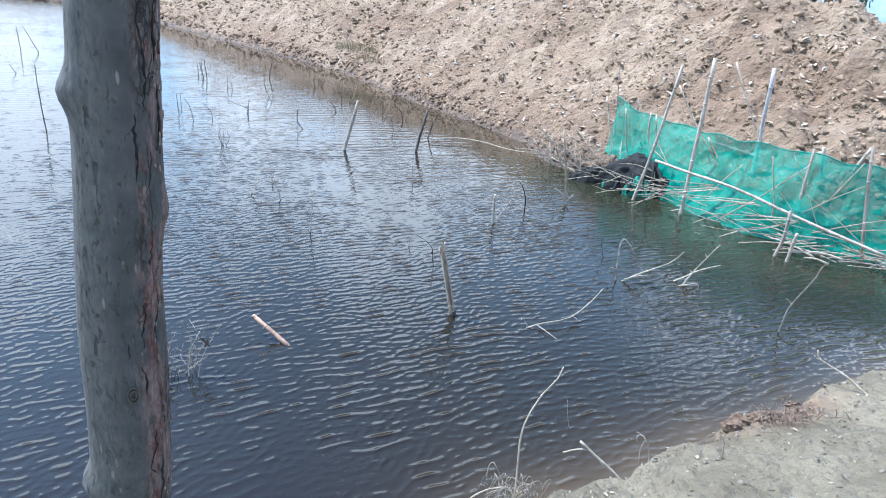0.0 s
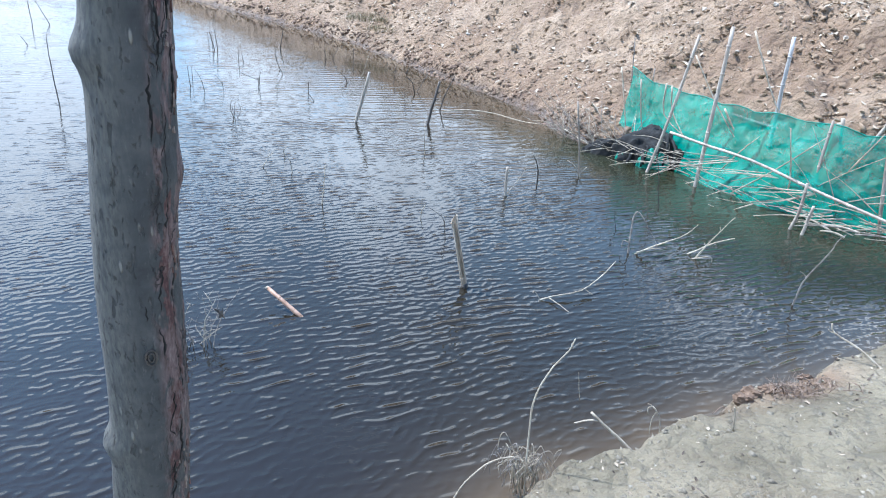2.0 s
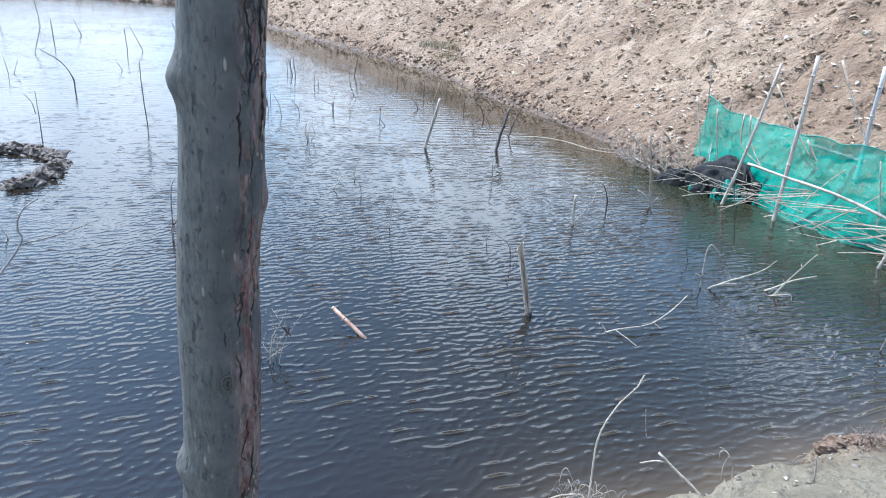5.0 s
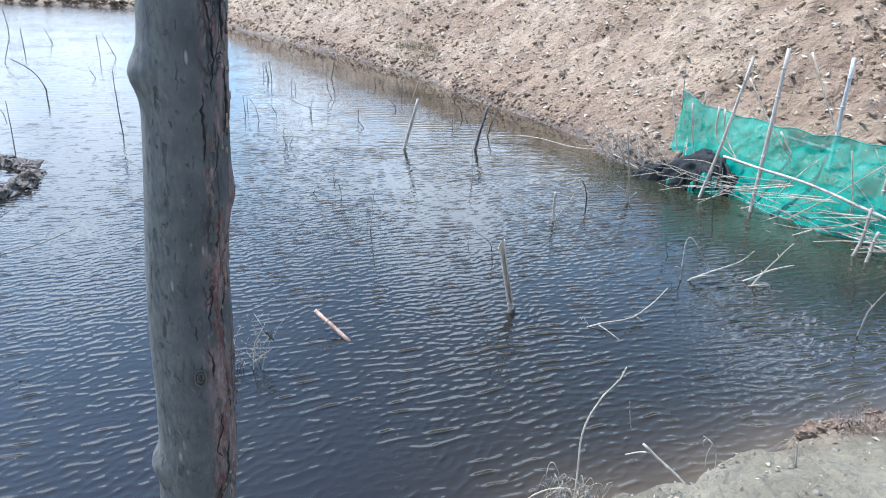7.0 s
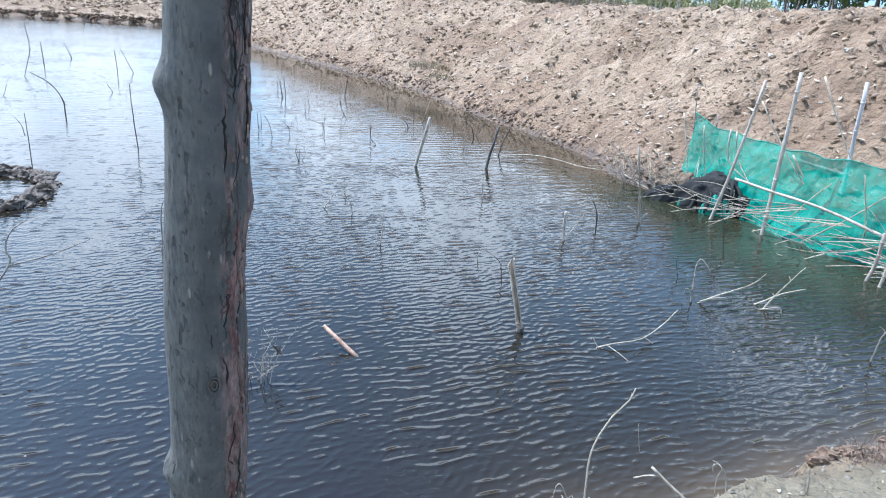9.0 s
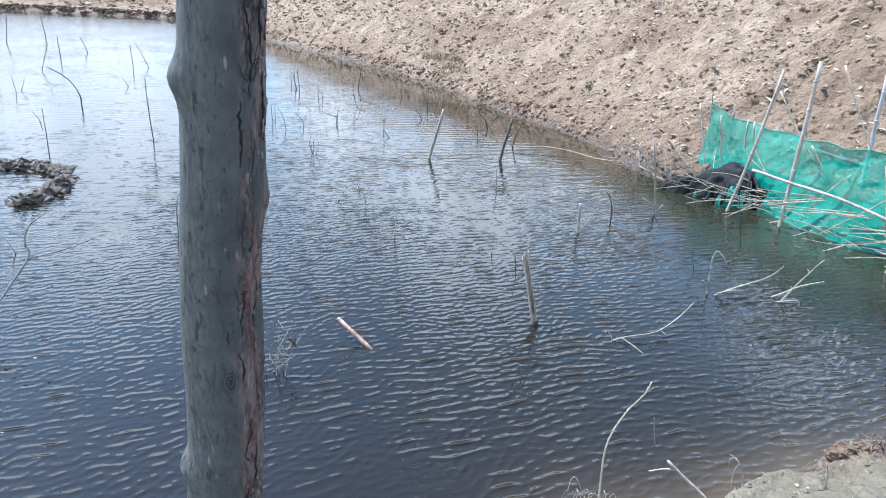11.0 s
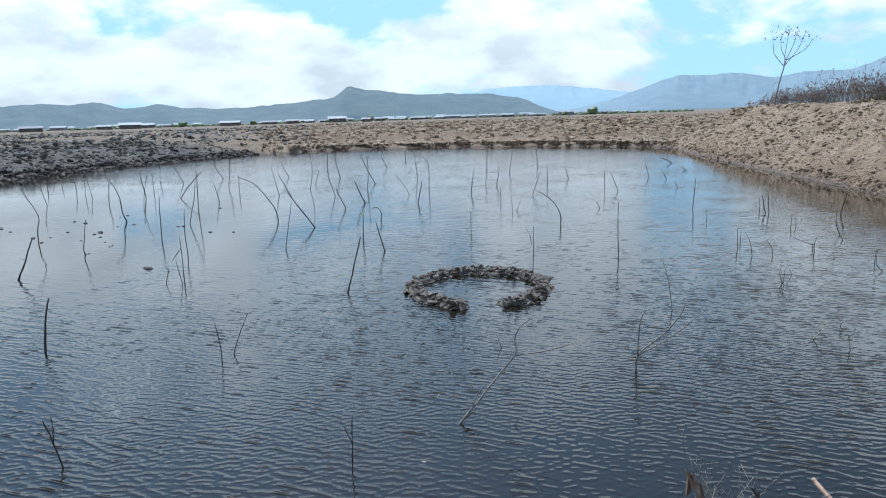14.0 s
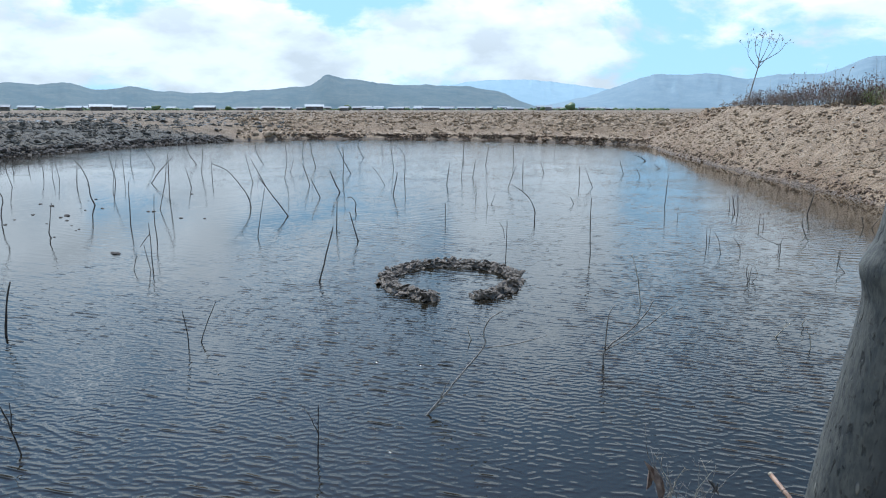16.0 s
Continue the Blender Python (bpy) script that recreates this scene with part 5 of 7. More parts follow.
stick((-26.91, 17.51), -57, 0.0271, [(0.00, 0.00), (0.07, 0.67)])
stick((-19.06, 11.62), -58, 0.0189, [(0.00, 0.00), (0.11, 0.62), (0.06, 1.23)])
stick((-20.59, 12.81), -58, 0.0205, [(-0.00, 0.00), (0.15, 0.46)])
stick((-27.62, 23.03), -50, 0.0308, [(0.00, 0.00), (0.02, 0.58)])
stick((-15.07, 12.57), -50, 0.0136, [(0.00, 0.00), (-0.17, 0.31), (-0.37, 0.57)])
stick((-19.29, 16.60), -49, 0.0197, [(0.00, -0.00), (-0.08, 0.70), (-0.10, 1.07)])
stick((-15.50, 13.76), -48, 0.0180, [(-0.00, 0.00), (-0.00, 0.80), (-0.29, 1.11)])
stick((-24.28, 19.10), -52, 0.0265, [(-0.00, 0.00), (-0.24, 0.53), (-0.09, 0.92)])
stick((-21.44, 22.84), -43, 0.0269, [(0.00, 0.00), (0.06, 0.61)])
stick((-15.21, 16.08), -43, 0.0191, [(-0.00, 0.00), (0.05, 0.67)])
stick((-14.65, 16.03), -42, 0.0235, [(0.00, 0.00), (0.08, 0.60)])
stick((-11.82, 13.03), -42, 0.0153, [(0.00, 0.00), (-0.01, 0.38)])
stick((-17.45, 19.88), -41, 0.0228, [(-0.00, -0.00), (0.14, 0.85)])
stick((-18.29, 22.75), -39, 0.0250, [(0.00, 0.00), (-0.05, 0.69)])
stick((-13.74, 17.55), -38, 0.0239, [(-0.01, 0.00), (-0.01, 0.53)])
stick((-13.85, 18.90), -36, 0.0200, [(0.00, -0.00), (-0.16, 0.44)])
stick((-8.12, 10.70), -37, 0.0175, [(0.00, 0.00), (-0.01, 0.24), (-0.16, 0.50), (-0.44, 0.70)])
stick((-11.94, 14.53), -39, 0.0162, [(0.00, 0.00), (0.22, 0.65)])
stick((-10.20, 11.63), -41, 0.0108, [(-0.00, 0.00), (-0.04, 0.34)])
stick((-10.26, 11.82), -40, 0.0109, [(0.01, 0.00), (0.11, 0.25)])
stick((-6.04, 7.22), -39, 0.0104, [(-0.00, -0.00), (0.01, 0.38), (0.01, 0.68)], [(-0.02, 0.40), (-0.04, 0.53), (-0.10, 0.64)])
stick((-5.52, 8.68), -32, 0.0133, [(0.00, 0.00), (-0.02, 0.50), (-0.02, 0.89)])
stick((-11.10, 16.92), -33, 0.0214, [(-0.00, -0.00), (-0.02, 0.51)])
stick((-10.39, 16.52), -32, 0.0165, [(0.00, 0.00), (-0.26, 0.61)])
stick((-8.87, 13.26), -33, 0.0123, [(0.00, 0.00), (-0.10, 0.18)])
stick((-11.81, 20.78), -29, 0.0199, [(-0.00, -0.00), (-0.15, 0.49)])
stick((-13.95, 26.48), -28, 0.0307, [(0.00, 0.00), (-0.24, 0.17), (-0.48, 0.24)])
stick((-9.39, 18.15), -27, 0.0168, [(0.00, 0.00), (-0.12, 0.17)])
stick((-10.86, 20.22), -28, 0.0190, [(0.00, 0.00), (-0.14, 0.28)])
stick((-7.20, 14.56), -26, 0.0167, [(0.01, 0.00), (0.03, 0.40), (0.05, 0.71)])
stick((-11.81, 23.50), -26, 0.0215, [(-0.00, -0.00), (-0.22, 0.15)])
stick((-4.49, 10.60), -22, 0.0117, [(-0.00, 0.00), (-0.02, 0.32)])
stick((-4.69, 11.19), -22, 0.0099, [(-0.00, 0.00), (-0.00, 0.20)])
stick((-4.09, 10.18), -21, 0.0089, [(-0.00, -0.00), (-0.04, 0.22), (-0.12, 0.36)])
stick((-3.86, 10.38), -20, 0.0089, [(-0.00, 0.00), (-0.02, 0.13), (-0.12, 0.26)])
stick((-5.49, 14.56), -20, 0.0185, [(0.00, 0.00), (-0.03, 0.43)])
stick((-5.89, 15.34), -21, 0.0131, [(0.00, 0.00), (0.00, 0.29)])
stick((-4.53, 13.36), -18, 0.0111, [(0.00, 0.00), (-0.02, 0.18)])
stick((-3.46, 10.99), -17, 0.0113, [(0.00, -0.00), (-0.01, 0.12), (0.02, 0.25)])
stick((-3.42, 12.26), -15, 0.0097, [(-0.00, 0.00), (-0.10, 0.24), (-0.13, 0.53)])
stick((-2.36, 10.20), -12, 0.0098, [(0.00, 0.00), (-0.08, 0.11), (-0.08, 0.31)])
stick((-6.21, 13.18), -25, 0.0096, [(0.00, 0.00), (-0.01, 0.24)])
twig((-3.61, 6.72), -27, 0.0082, [(0.00, 0.00), (-0.04, 0.30), (-0.13, 0.60)], [(-0.03, 0.27), (-0.06, 0.38), (-0.11, 0.47)])
branch((-3.40, 3.08), -46, 0.0108, [(0.00, 0.00), (0.12, 0.14), (0.24, 0.29), (0.42, 0.51), (0.42, 0.62), (0.47, 0.73), (0.56, 0.78)], [(0.42, 0.52), (0.67, 0.55), (0.89, 0.61)], [(0.03, 0.03), (0.10, 0.08), (0.17, 0.10)], [(0.10, 0.13), (0.13, 0.21), (0.17, 0.27)])
twig((-4.26, 4.52), -42, 0.0062, [(-0.00, 0.00), (-0.03, 0.07), (-0.04, 0.14)])
branch((-2.98, 4.87), -30, 0.0115, [(-0.00, 0.00), (0.01, 0.14), (0.22, 0.35), (0.33, 0.49), (0.39, 0.62)], [(0.02, 0.15), (0.27, 0.33), (0.55, 0.60)], [(0.01, 0.14), (0.02, 0.47), (0.07, 0.58)])
twig((-2.13, 6.73), -17, 0.0071, [(-0.00, 0.00), (0.05, 0.08), (0.11, 0.17)], [(0.05, 0.10), (0.08, 0.15), (0.07, 0.19)])
twig((-2.01, 7.21), -15, 0.0074, [(0.00, 0.00), (-0.02, 0.05), (0.01, 0.11)])
twig((-1.78, 6.63), -14, 0.0068, [(0.00, 0.00), (-0.02, 0.11), (-0.05, 0.16)])
tuft((-3.14, 8.76), -19, 0.0075, [(0.00, 0.00), (-0.04, 0.14), (-0.01, 0.25)], [(0.01, 0.00), (0.02, 0.18), (0.06, 0.25)], [(0.04, -0.01), (0.10, 0.11), (0.06, 0.22)], [(-0.01, -0.01), (-0.01, 0.10), (-0.03, 0.18)])
stake((-1.51, 9.05), -9, 0.0403, [(-0.00, 0.00), (0.09, 0.34), (0.18, 0.70)])
old_stake((-0.51, 9.30), -3, 0.0367, [(-0.00, 0.00), (0.07, 0.32), (0.14, 0.60)])
stick((-0.38, 10.24), -2, 0.0178, [(0.00, 0.00), (0.06, 0.23), (0.20, 0.55)])
twig((-0.43, 7.65), -3, 0.0068, [(-0.00, 0.00), (-0.02, 0.43)])
stake((0.50, 6.41), 5, 0.0231, [(0.00, 0.00), (-0.01, 0.16), (-0.01, 0.31)])
stick((0.87, 6.88), 7, 0.0122, [(-0.00, 0.00), (-0.01, 0.17), (-0.05, 0.29), (-0.09, 0.34)])
twig((0.51, 6.45), 5, 0.004, [(0.00, 0.00), (0.09, 0.15), (0.16, 0.28), (0.17, 0.36)])
stake((1.40, 7.30), 11, 0.0192, [(-0.01, 0.00), (-0.07, 0.42), (-0.15, 0.85)], [(-0.01, 0.03), (0.06, 0.12)], [(-0.01, 0.02), (-0.08, 0.12), (-0.17, 0.17)])
twig((-1.27, 5.76), -12, 0.0081, [(0.00, -0.00), (0.02, 0.20), (0.03, 0.37)])
stick((-0.07, 5.15), -1, 0.0060, [(0.00, 0.00), (-0.02, 0.16), (-0.08, 0.23), (-0.17, 0.28)], [(-0.02, 0.13), (-0.01, 0.20)])
twig((-0.32, 5.64), -3, 0.0052, [(0.00, 0.00), (0.01, 0.07), (0.04, 0.13)])
stick((-5.54, 14.52), -21, 0.0160, [(-0.00, 0.00), (-0.05, 0.22), (-0.08, 0.37)])
stick((-5.89, 15.12), -21, 0.0133, [(-0.00, 0.00), (-0.01, 0.28)])
stick((-4.60, 13.29), -19, 0.0117, [(-0.00, 0.00), (0.01, 0.25)])
stick((-3.53, 11.14), -18, 0.0124, [(0.00, 0.00), (-0.01, 0.12)], [(0.00, 0.08), (-0.23, 0.17), (-0.36, 0.25)])
stick((-3.60, 12.73), -16, 0.0112, [(-0.00, -0.00), (-0.06, 0.16), (-0.09, 0.27)])
stick((-4.33, 15.35), -16, 0.0200, [(-0.00, 0.00), (0.05, 0.24), (0.09, 0.49)])
stick((-3.07, 14.42), -12, 0.0156, [(0.00, 0.00), (-0.04, 0.22)])
stick((-2.95, 14.50), -11, 0.0125, [(0.00, -0.00), (0.12, 0.23)])
stick((-2.32, 13.47), -10, 0.0146, [(0.00, 0.00), (0.01, 0.40)])
twig((-2.00, 12.59), -9, 0.0109, [(-0.00, 0.00), (0.14, 0.44)])
stick((-1.35, 12.30), -6, 0.0106, [(0.00, -0.00), (0.03, 0.32)])
stick((-0.88, 11.41), -4, 0.0148, [(0.00, 0.00), (-0.05, 0.19), (-0.16, 0.30), (-0.12, 0.43)])
stick((-0.86, 11.64), -4, 0.0126, [(-0.00, 0.00), (0.18, 0.31)])
stick((-2.15, 11.88), -10, 0.0181, [(-0.00, -0.00), (-0.02, 0.08), (-0.13, 0.19)])
stick((-2.60, 10.81), -13, 0.0096, [(-0.00, -0.00), (-0.00, 0.19)])
stick((-0.97, 10.63), -5, 0.0093, [(0.00, 0.00), (-0.02, 0.18)])
branch((1.51, 5.18), 16, 0.0098, [(-0.00, 0.00), (-0.01, 0.30), (0.03, 0.36), (0.15, 0.21), (0.23, 0.09)], [(-0.01, 0.09), (-0.06, 0.10), (-0.06, 0.03)])
twig((1.57, 5.17), 17, 0.0085, [(0.00, 0.00), (0.12, 0.09), (0.24, 0.17), (0.37, 0.26), (0.44, 0.36)], [(0.01, 0.02), (0.10, 0.07), (0.20, 0.10)])
twig((2.05, 5.26), 21, 0.0087, [(-0.00, 0.00), (0.18, 0.15), (0.33, 0.23)])
twig((2.09, 5.18), 22, 0.0085, [(-0.00, 0.00), (0.10, 0.22), (0.22, 0.44)])
twig((2.07, 5.17), 22, 0.0073, [(-0.00, 0.00), (0.13, 0.05), (0.15, -0.01)])
stick((1.50, 5.66), 15, 0.0053, [(0.00, 0.00), (-0.03, 0.11), (-0.06, 0.23)], [(-0.03, 0.11), (-0.02, 0.19)])
stick((2.08, 6.39), 18, 0.0088, [(-0.00, 0.00), (-0.05, 0.27), (-0.11, 0.53)])
twig((0.79, 3.05), 15, 0.0029, [(-0.00, -0.00), (-0.02, 0.09), (-0.03, 0.16)])
branch((2.60, 4.44), 30, 0.0075, [(0.00, 0.00), (0.02, 0.20), (0.12, 0.46), (0.14, 0.55), (0.18, 0.62)], [(0.03, 0.22), (0.01, 0.25), (-0.02, 0.26)])
stick((2.85, 5.07), 29, 0.0060, [(-0.00, 0.00), (-0.02, 0.12), (-0.06, 0.27)])


SPLIT = mottled("brown_split_bamboo", (0.19, 0.135, 0.09), (0.38, 0.305, 0.22), (0.57, 0.50, 0.40), 16, 0.65, 0.4, 0.003, stretch=(1, 1, 0.1))


def split_bamboo():
    """The split stake in front, hollow on one side."""
    thing = holder("split_stake", (0.18, 4.28, 0), "split hollow bamboo stake with a pale rim standing in the water", "stake", "bamboo stakes in the pond")
    bm = bmesh.new()
    top, foot, n = Vector((-0.185, 0.02, 0.53)), Vector((0, 0, -0.3)), 18
    rings = []
    for j in range(14):
        t = j / 13
        c = foot.lerp(top, t)
        cut = max(0.0, (t - 0.42) / 0.58)
        row = []
        for inner in (0, 1):
            for k in range(n):
                open_ = 0.85 * min(cut * 3, 1)
                a = -math.pi / 2 + open_ + (2 * math.pi - 2 * open_) * k / (n - 1)
                r = (0.0235 - 0.006 * inner) * (1.0 - 0.1 * t)
                tip = 0.035 * cut ** 6 * math.cos(a * 1.0) if j == 13 else 0
                row.append(bm.verts.new(c + Vector((r * math.cos(a + 0.35), r * math.sin(a + 0.35), tip))))
        rings.append(row)
    for lo, hi in zip(rings, rings[1:]):
        for k in range(n - 1):
            bm.faces.new((lo[k], lo[k + 1], hi[k + 1], hi[k]))
            bm.faces.new((lo[n + k + 1], lo[n + k], hi[n + k], hi[n + k + 1]))
        bm.faces.new((lo[0], hi[0], hi[n], lo[n])); bm.faces.new((lo[n - 1], lo[2 * n - 1], hi[2 * n - 1], hi[n - 1]))
    for k in range(n - 1):
        bm.faces.new((rings[-1][k], rings[-1][k + 1], rings[-1][n + k + 1], rings[-1][n + k]))
    part("culm", bm, SPLIT, thing)
    bm = bmesh.new()
    c = foot.lerp(top, 0.45)
    tube(bm, [c - Vector((0, 0, 0.006)), c, c + Vector((0, 0, 0.006))], [0.0225, 0.0252, 0.0225], 18)
    part("node", bm, SPLIT, thing)
    bm = bmesh.new()
    tube(bm, [foot.lerp(top, 0.33), foot.lerp(top, 0.40)], [0.0258, 0.025], 18, 0.1)
    part("waterline", bm, STICK, thing, "dark wet foot")


split_bamboo()


def floating_bamboo():
    thing = holder("bamboo_piece", (-0.94, 3.68, 0), "orange-brown bamboo piece floating aslant in the water", "bamboo")
    bm = bmesh.new()
    a, b = Vector((0.03, -0.02, -0.03)), Vector((-0.27, 0.13, 0.12))
    tube(bm, [a.lerp(b, t) for t in (0, 0.3, 0.6, 1)], [0.014, 0.0145, 0.014, 0.013], 10, 0.08, random.Random(2))
    part("culm", bm, ORANGE, thing)
    bm = bmesh.new()
    tube(bm, [a.lerp(b, 0.985), a.lerp(b, 1.03)], [0.0134, 0.0115], 10)
    part("cut_end", bm, TWIG, thing, "pale cut end")
    for t in (0.34, 0.7):
        bm = bmesh.new()
        tube(bm, [a.lerp(b, t - 0.015), a.lerp(b, t), a.lerp(b, t + 0.015)], [0.0142, 0.0154, 0.0142], 10)
        part("node", bm, ORANGE, thing)


floating_bamboo()


def bough(name, pts, radius, material, label, category, shoots=(), group="", taper=0.5, sides=8):
    """A bough or pole along world points, with side shoots."""
    o = Vector(pts[0])
    rnd = random.Random(int(o.x * 733 + o.y * 311 + o.z * 97) & 0xFFFF)
    thing = holder(name, o, label, category, group) if shoots else None
    made = None
    for n, run in enumerate((pts, *shoots)):
        fine = smooth_path([Vector(p) - o for p in run], rnd, radius * 0.3)
        r = radius * (1 if n == 0 else 0.55)
        bm = bmesh.new()
        tube(bm, fine, [r * (1 - (1 - taper) * i / (len(fine) - 1)) * rnd.uniform(0.92, 1.08) for i in range(len(fine))], sides, 0.15, rnd)
        if thing:
            part("stem" if n == 0 else "side_shoot", bm, material, thing)
        else:
            made = part(name, bm, material)
            made.location = o
            tagged(made, label, category, group)
    return thing or made


# pale bough floating by the dike's foot, twig with a dark clump
bough("floating_bough", [(-0.33, 9.95, 0.05), (0.05, 10.1, 0.07), (0.45, 10.05, 0.06), (0.85, 9.8, 0.03), (1.15, 9.55, 0.06)], 0.010, TWIG, "pale crooked bough floating at the foot of the dike", "branch")
bough("floating_twig", [(0.62, 4.18, -0.02), (0.75, 4.2, 0.03), (0.98, 4.3, 0.05), (1.16, 4.48, 0.11), (1.27, 4.62, 0.16)], 0.0058, TWIG, "pale twig with a dark tuft floating in the pond", "twig",
      ([(1.0, 4.32, 0.05), (1.06, 4.30, 0.02)], [(0.66, 4.18, 0.01), (0.62, 4.2, 0.06), (0.6, 4.15, 0.07)], [(0.72, 4.2, 0.02), (0.80, 4.10, 0.015), (0.88, 4.02, -0.01)]), taper=0.6)


# ---- the green net fence ----
def net_material():
    m, nt, bsdf = node_material("green_shade_net")
    v = place(nt)
    fold = tex_noise(nt, 5.0, 5, 0.6, v, 0.5)
    col = ramp(nt, fold, [(0.3, (0.0, 0.27, 0.185)), (0.55, (0.002, 0.37, 0.26)), (0.75, (0.03, 0.47, 0.35))])
    nt.links.new(col, bsdf.inputs["Base Color"])
    bsdf.inputs["Roughness"].default_value = 0.5
    tr = nt.nodes.new("ShaderNodeBsdfTransparent")
    tl = nt.nodes.new("ShaderNodeBsdfTranslucent")
    nt.links.new(col, tl.inputs["Color"])
    a, b = nt.nodes.new("ShaderNodeMixShader"), nt.nodes.new("ShaderNodeMixShader")
    a.inputs[0].default_value = 0.35
    nt.links.new(bsdf.outputs[0], a.inputs[1]); nt.links.new(tl.outputs[0], a.inputs[2])
    # the threads' gaps, wider where the net is worn
    wv = nt.nodes.new("ShaderNodeTexVoronoi"); wv.inputs["Scale"].default_value = 160
    nt.links.new(v, wv.inputs["Vector"])
    hole = maths(nt, "ADD", maprange(nt, wv.outputs["Distance"], 0.25, 0.6, 0.04, 0.36), maprange(nt, fold, 0.4, 0.75, 0.0, 0.16))
    nt.links.new(hole, b.inputs[0])
    nt.links.new(a.outputs[0], b.inputs[1]); nt.links.new(tr.outputs[0], b.inputs[2])
    nt.links.new(b.outputs[0], nt.nodes["Material Output"].inputs["Surface"])
    bump(nt, bsdf, fold, 0.5, 0.03)
    return m


NET = net_material()
BAGMAT = mottled("black_plastic_sheet", (0.004, 0.004, 0.004), (0.008, 0.0085, 0.008), (0.020, 0.022, 0.020), 26, 0.85, 0.6, 0.01)
NETLINE = [(2.18, 8.95), (2.80, 8.10), (3.06, 7.42), (3.43, 6.92), (3.82, 6.60), (4.4, 6.30), (5.4, 5.85)]


def along(line, t):
    """A point at the fraction t of a plan line's length."""
    seg = [math.dist(a, b) for a, b in zip(line, line[1:])]
    left = t * sum(seg)
    for (a, b), s in zip(zip(line, line[1:]), seg):
        if left <= s + 1e-9:
            return Vector((a[0] + (b[0] - a[0]) * left / s, a[1] + (b[1] - a[1]) * left / s, 0))
        left -= s
    return Vector((*line[-1], 0))


def build_fence():
    fence = holder("net_fence", (2.2, 8.6, 0), "green shade-net fence on bamboo posts along the water", "fence")
    o = fence.location
    n, k = 150, 34
    verts, faces = [], []
    for i in range(n):
        t = i / (n - 1)
        p = along(NETLINE, t)
        top = 0.90 + 0.16 * math.exp(-t / 0.06) - 0.06 * math.sin(t * 9) * t + 0.015 * math.sin(t * 55)
        for j in range(k):
            s = j / (k - 1)
            sag = 0.06 * math.sin(math.pi * s) * math.sin(t * 17 + 1.0)
            wr = 0.05 * (noise.noise(Vector((t * 26, s * 3.0, 1.0)))) + 0.02 * noise.noise(Vector((t * 70, s * 9, 4.0)))
            q = p + Vector((0.75, 0.66, 0)) * (sag + wr - 0.26 * (1 - s) ** 1.6)
            q.z = -0.06 + s * (top + 0.06) + 0.02 * noise.noise(Vector((t * 20, 0, 8)))
            verts.append(tuple(q - o))
    for i in range(n - 1):
        for j in range(k - 1):
            faces.append((i * k + j, (i + 1) * k + j, (i + 1) * k + j + 1, i * k + j + 1))
    raw("net", verts, faces, NET, True, fence)["label"] = "sagging green shade net"
    # the hem cord
    bm = bmesh.new()
    tube(bm, [Vector(verts[i * k + k - 1]) for i in range(0, n, 3)], [0.007] * len(range(0, n, 3)), 5, 0.3, random.Random(1))
    part("hem", bm, HEM, fence, "darker green rolled hem")

    def post(pts, r, material=BAMBOO, label="pale bamboo post"):
        rnd = random.Random(int(pts[0][0] * 999) & 0xFFF)
        lo, hi = Vector(pts[0]), Vector(pts[-1])
        run = [Vector(p) - o for p in ([tuple(lo - (hi - lo).normalized() * 0.3)] + list(pts))]
        fine = smooth_path(run, rnd, 0.002)
        r = r * 0.66
        bm = bmesh.new()
        tube(bm, fine, [r * (1 - 0.18 * i / len(fine)) for i in range(len(fine))], 10, 0.05, rnd)
        ob = part("post", bm, material, fence, label)
        a, b = fine[0], fine[-1]
        for s in (0.3, 0.5, 0.7, 0.88):
            q = min(fine, key=lambda f: abs((f - a).length - s * (b - a).length))
            d = (b - a).normalized()
            bm = bmesh.new()
            tube(bm, [q - d * 0.009, q, q + d * 0.009], [r * 0.97, r * 1.06, r * 0.92], 10)
            part("node", bm, material, ob)
        return ob

    post([(2.27, 7.70, 0), (2.40, 7.68, 0.69), (2.53, 7.66, 1.62)], 0.030, label="leaning bamboo post")
    post([(2.72, 7.27, 0), (2.74, 7.30, 0.96), (2.75, 7.33, 1.75)], 0.036)
    post([(3.52, 7.39, -0.10), (3.47, 7.40, 0.88), (3.42, 7.37, 1.69)], 0.036, WHITEBAMBOO, "white-barked bamboo post")
    post([(3.72, 6.58, 0), (3.67, 6.60, 0.52), (3.68, 6.62, 0.99)], 0.026)
    post([(4.22, 6.19, 0), (4.12, 6.25, 0.58), (4.05, 6.30, 1.12)], 0.027)
    post([(3.30, 6.10, 0), (3.33, 6.09, 0.16), (3.33, 6.09, 0.48)], 0.026)
    post([(3.36, 5.97, 0), (3.37, 5.97, 0.15), (3.38, 5.96, 0.30)], 0.024)
    post([(4.28, 7.0, 0.3), (4.33, 6.95, 0.7), (4.42, 6.9, 1.0)], 0.030)
    post([(4.10, 7.0, 0.3), (4.05, 7.0, 0.6), (3.98, 7.0, 0.95)], 0.034, label="pale post behind the net")
    post([(2.30, 9.10, 0.10), (2.24, 9.10, 0.73), (2.18, 9.12, 1.40)], 0.012, GREYWOOD, "thin grey end stick")
    post([(2.55, 9.0, 0.15), (2.50, 9.0, 0.6), (2.48, 9.0, 1.05)], 0.014, GREYWOOD, "thin grey stick")
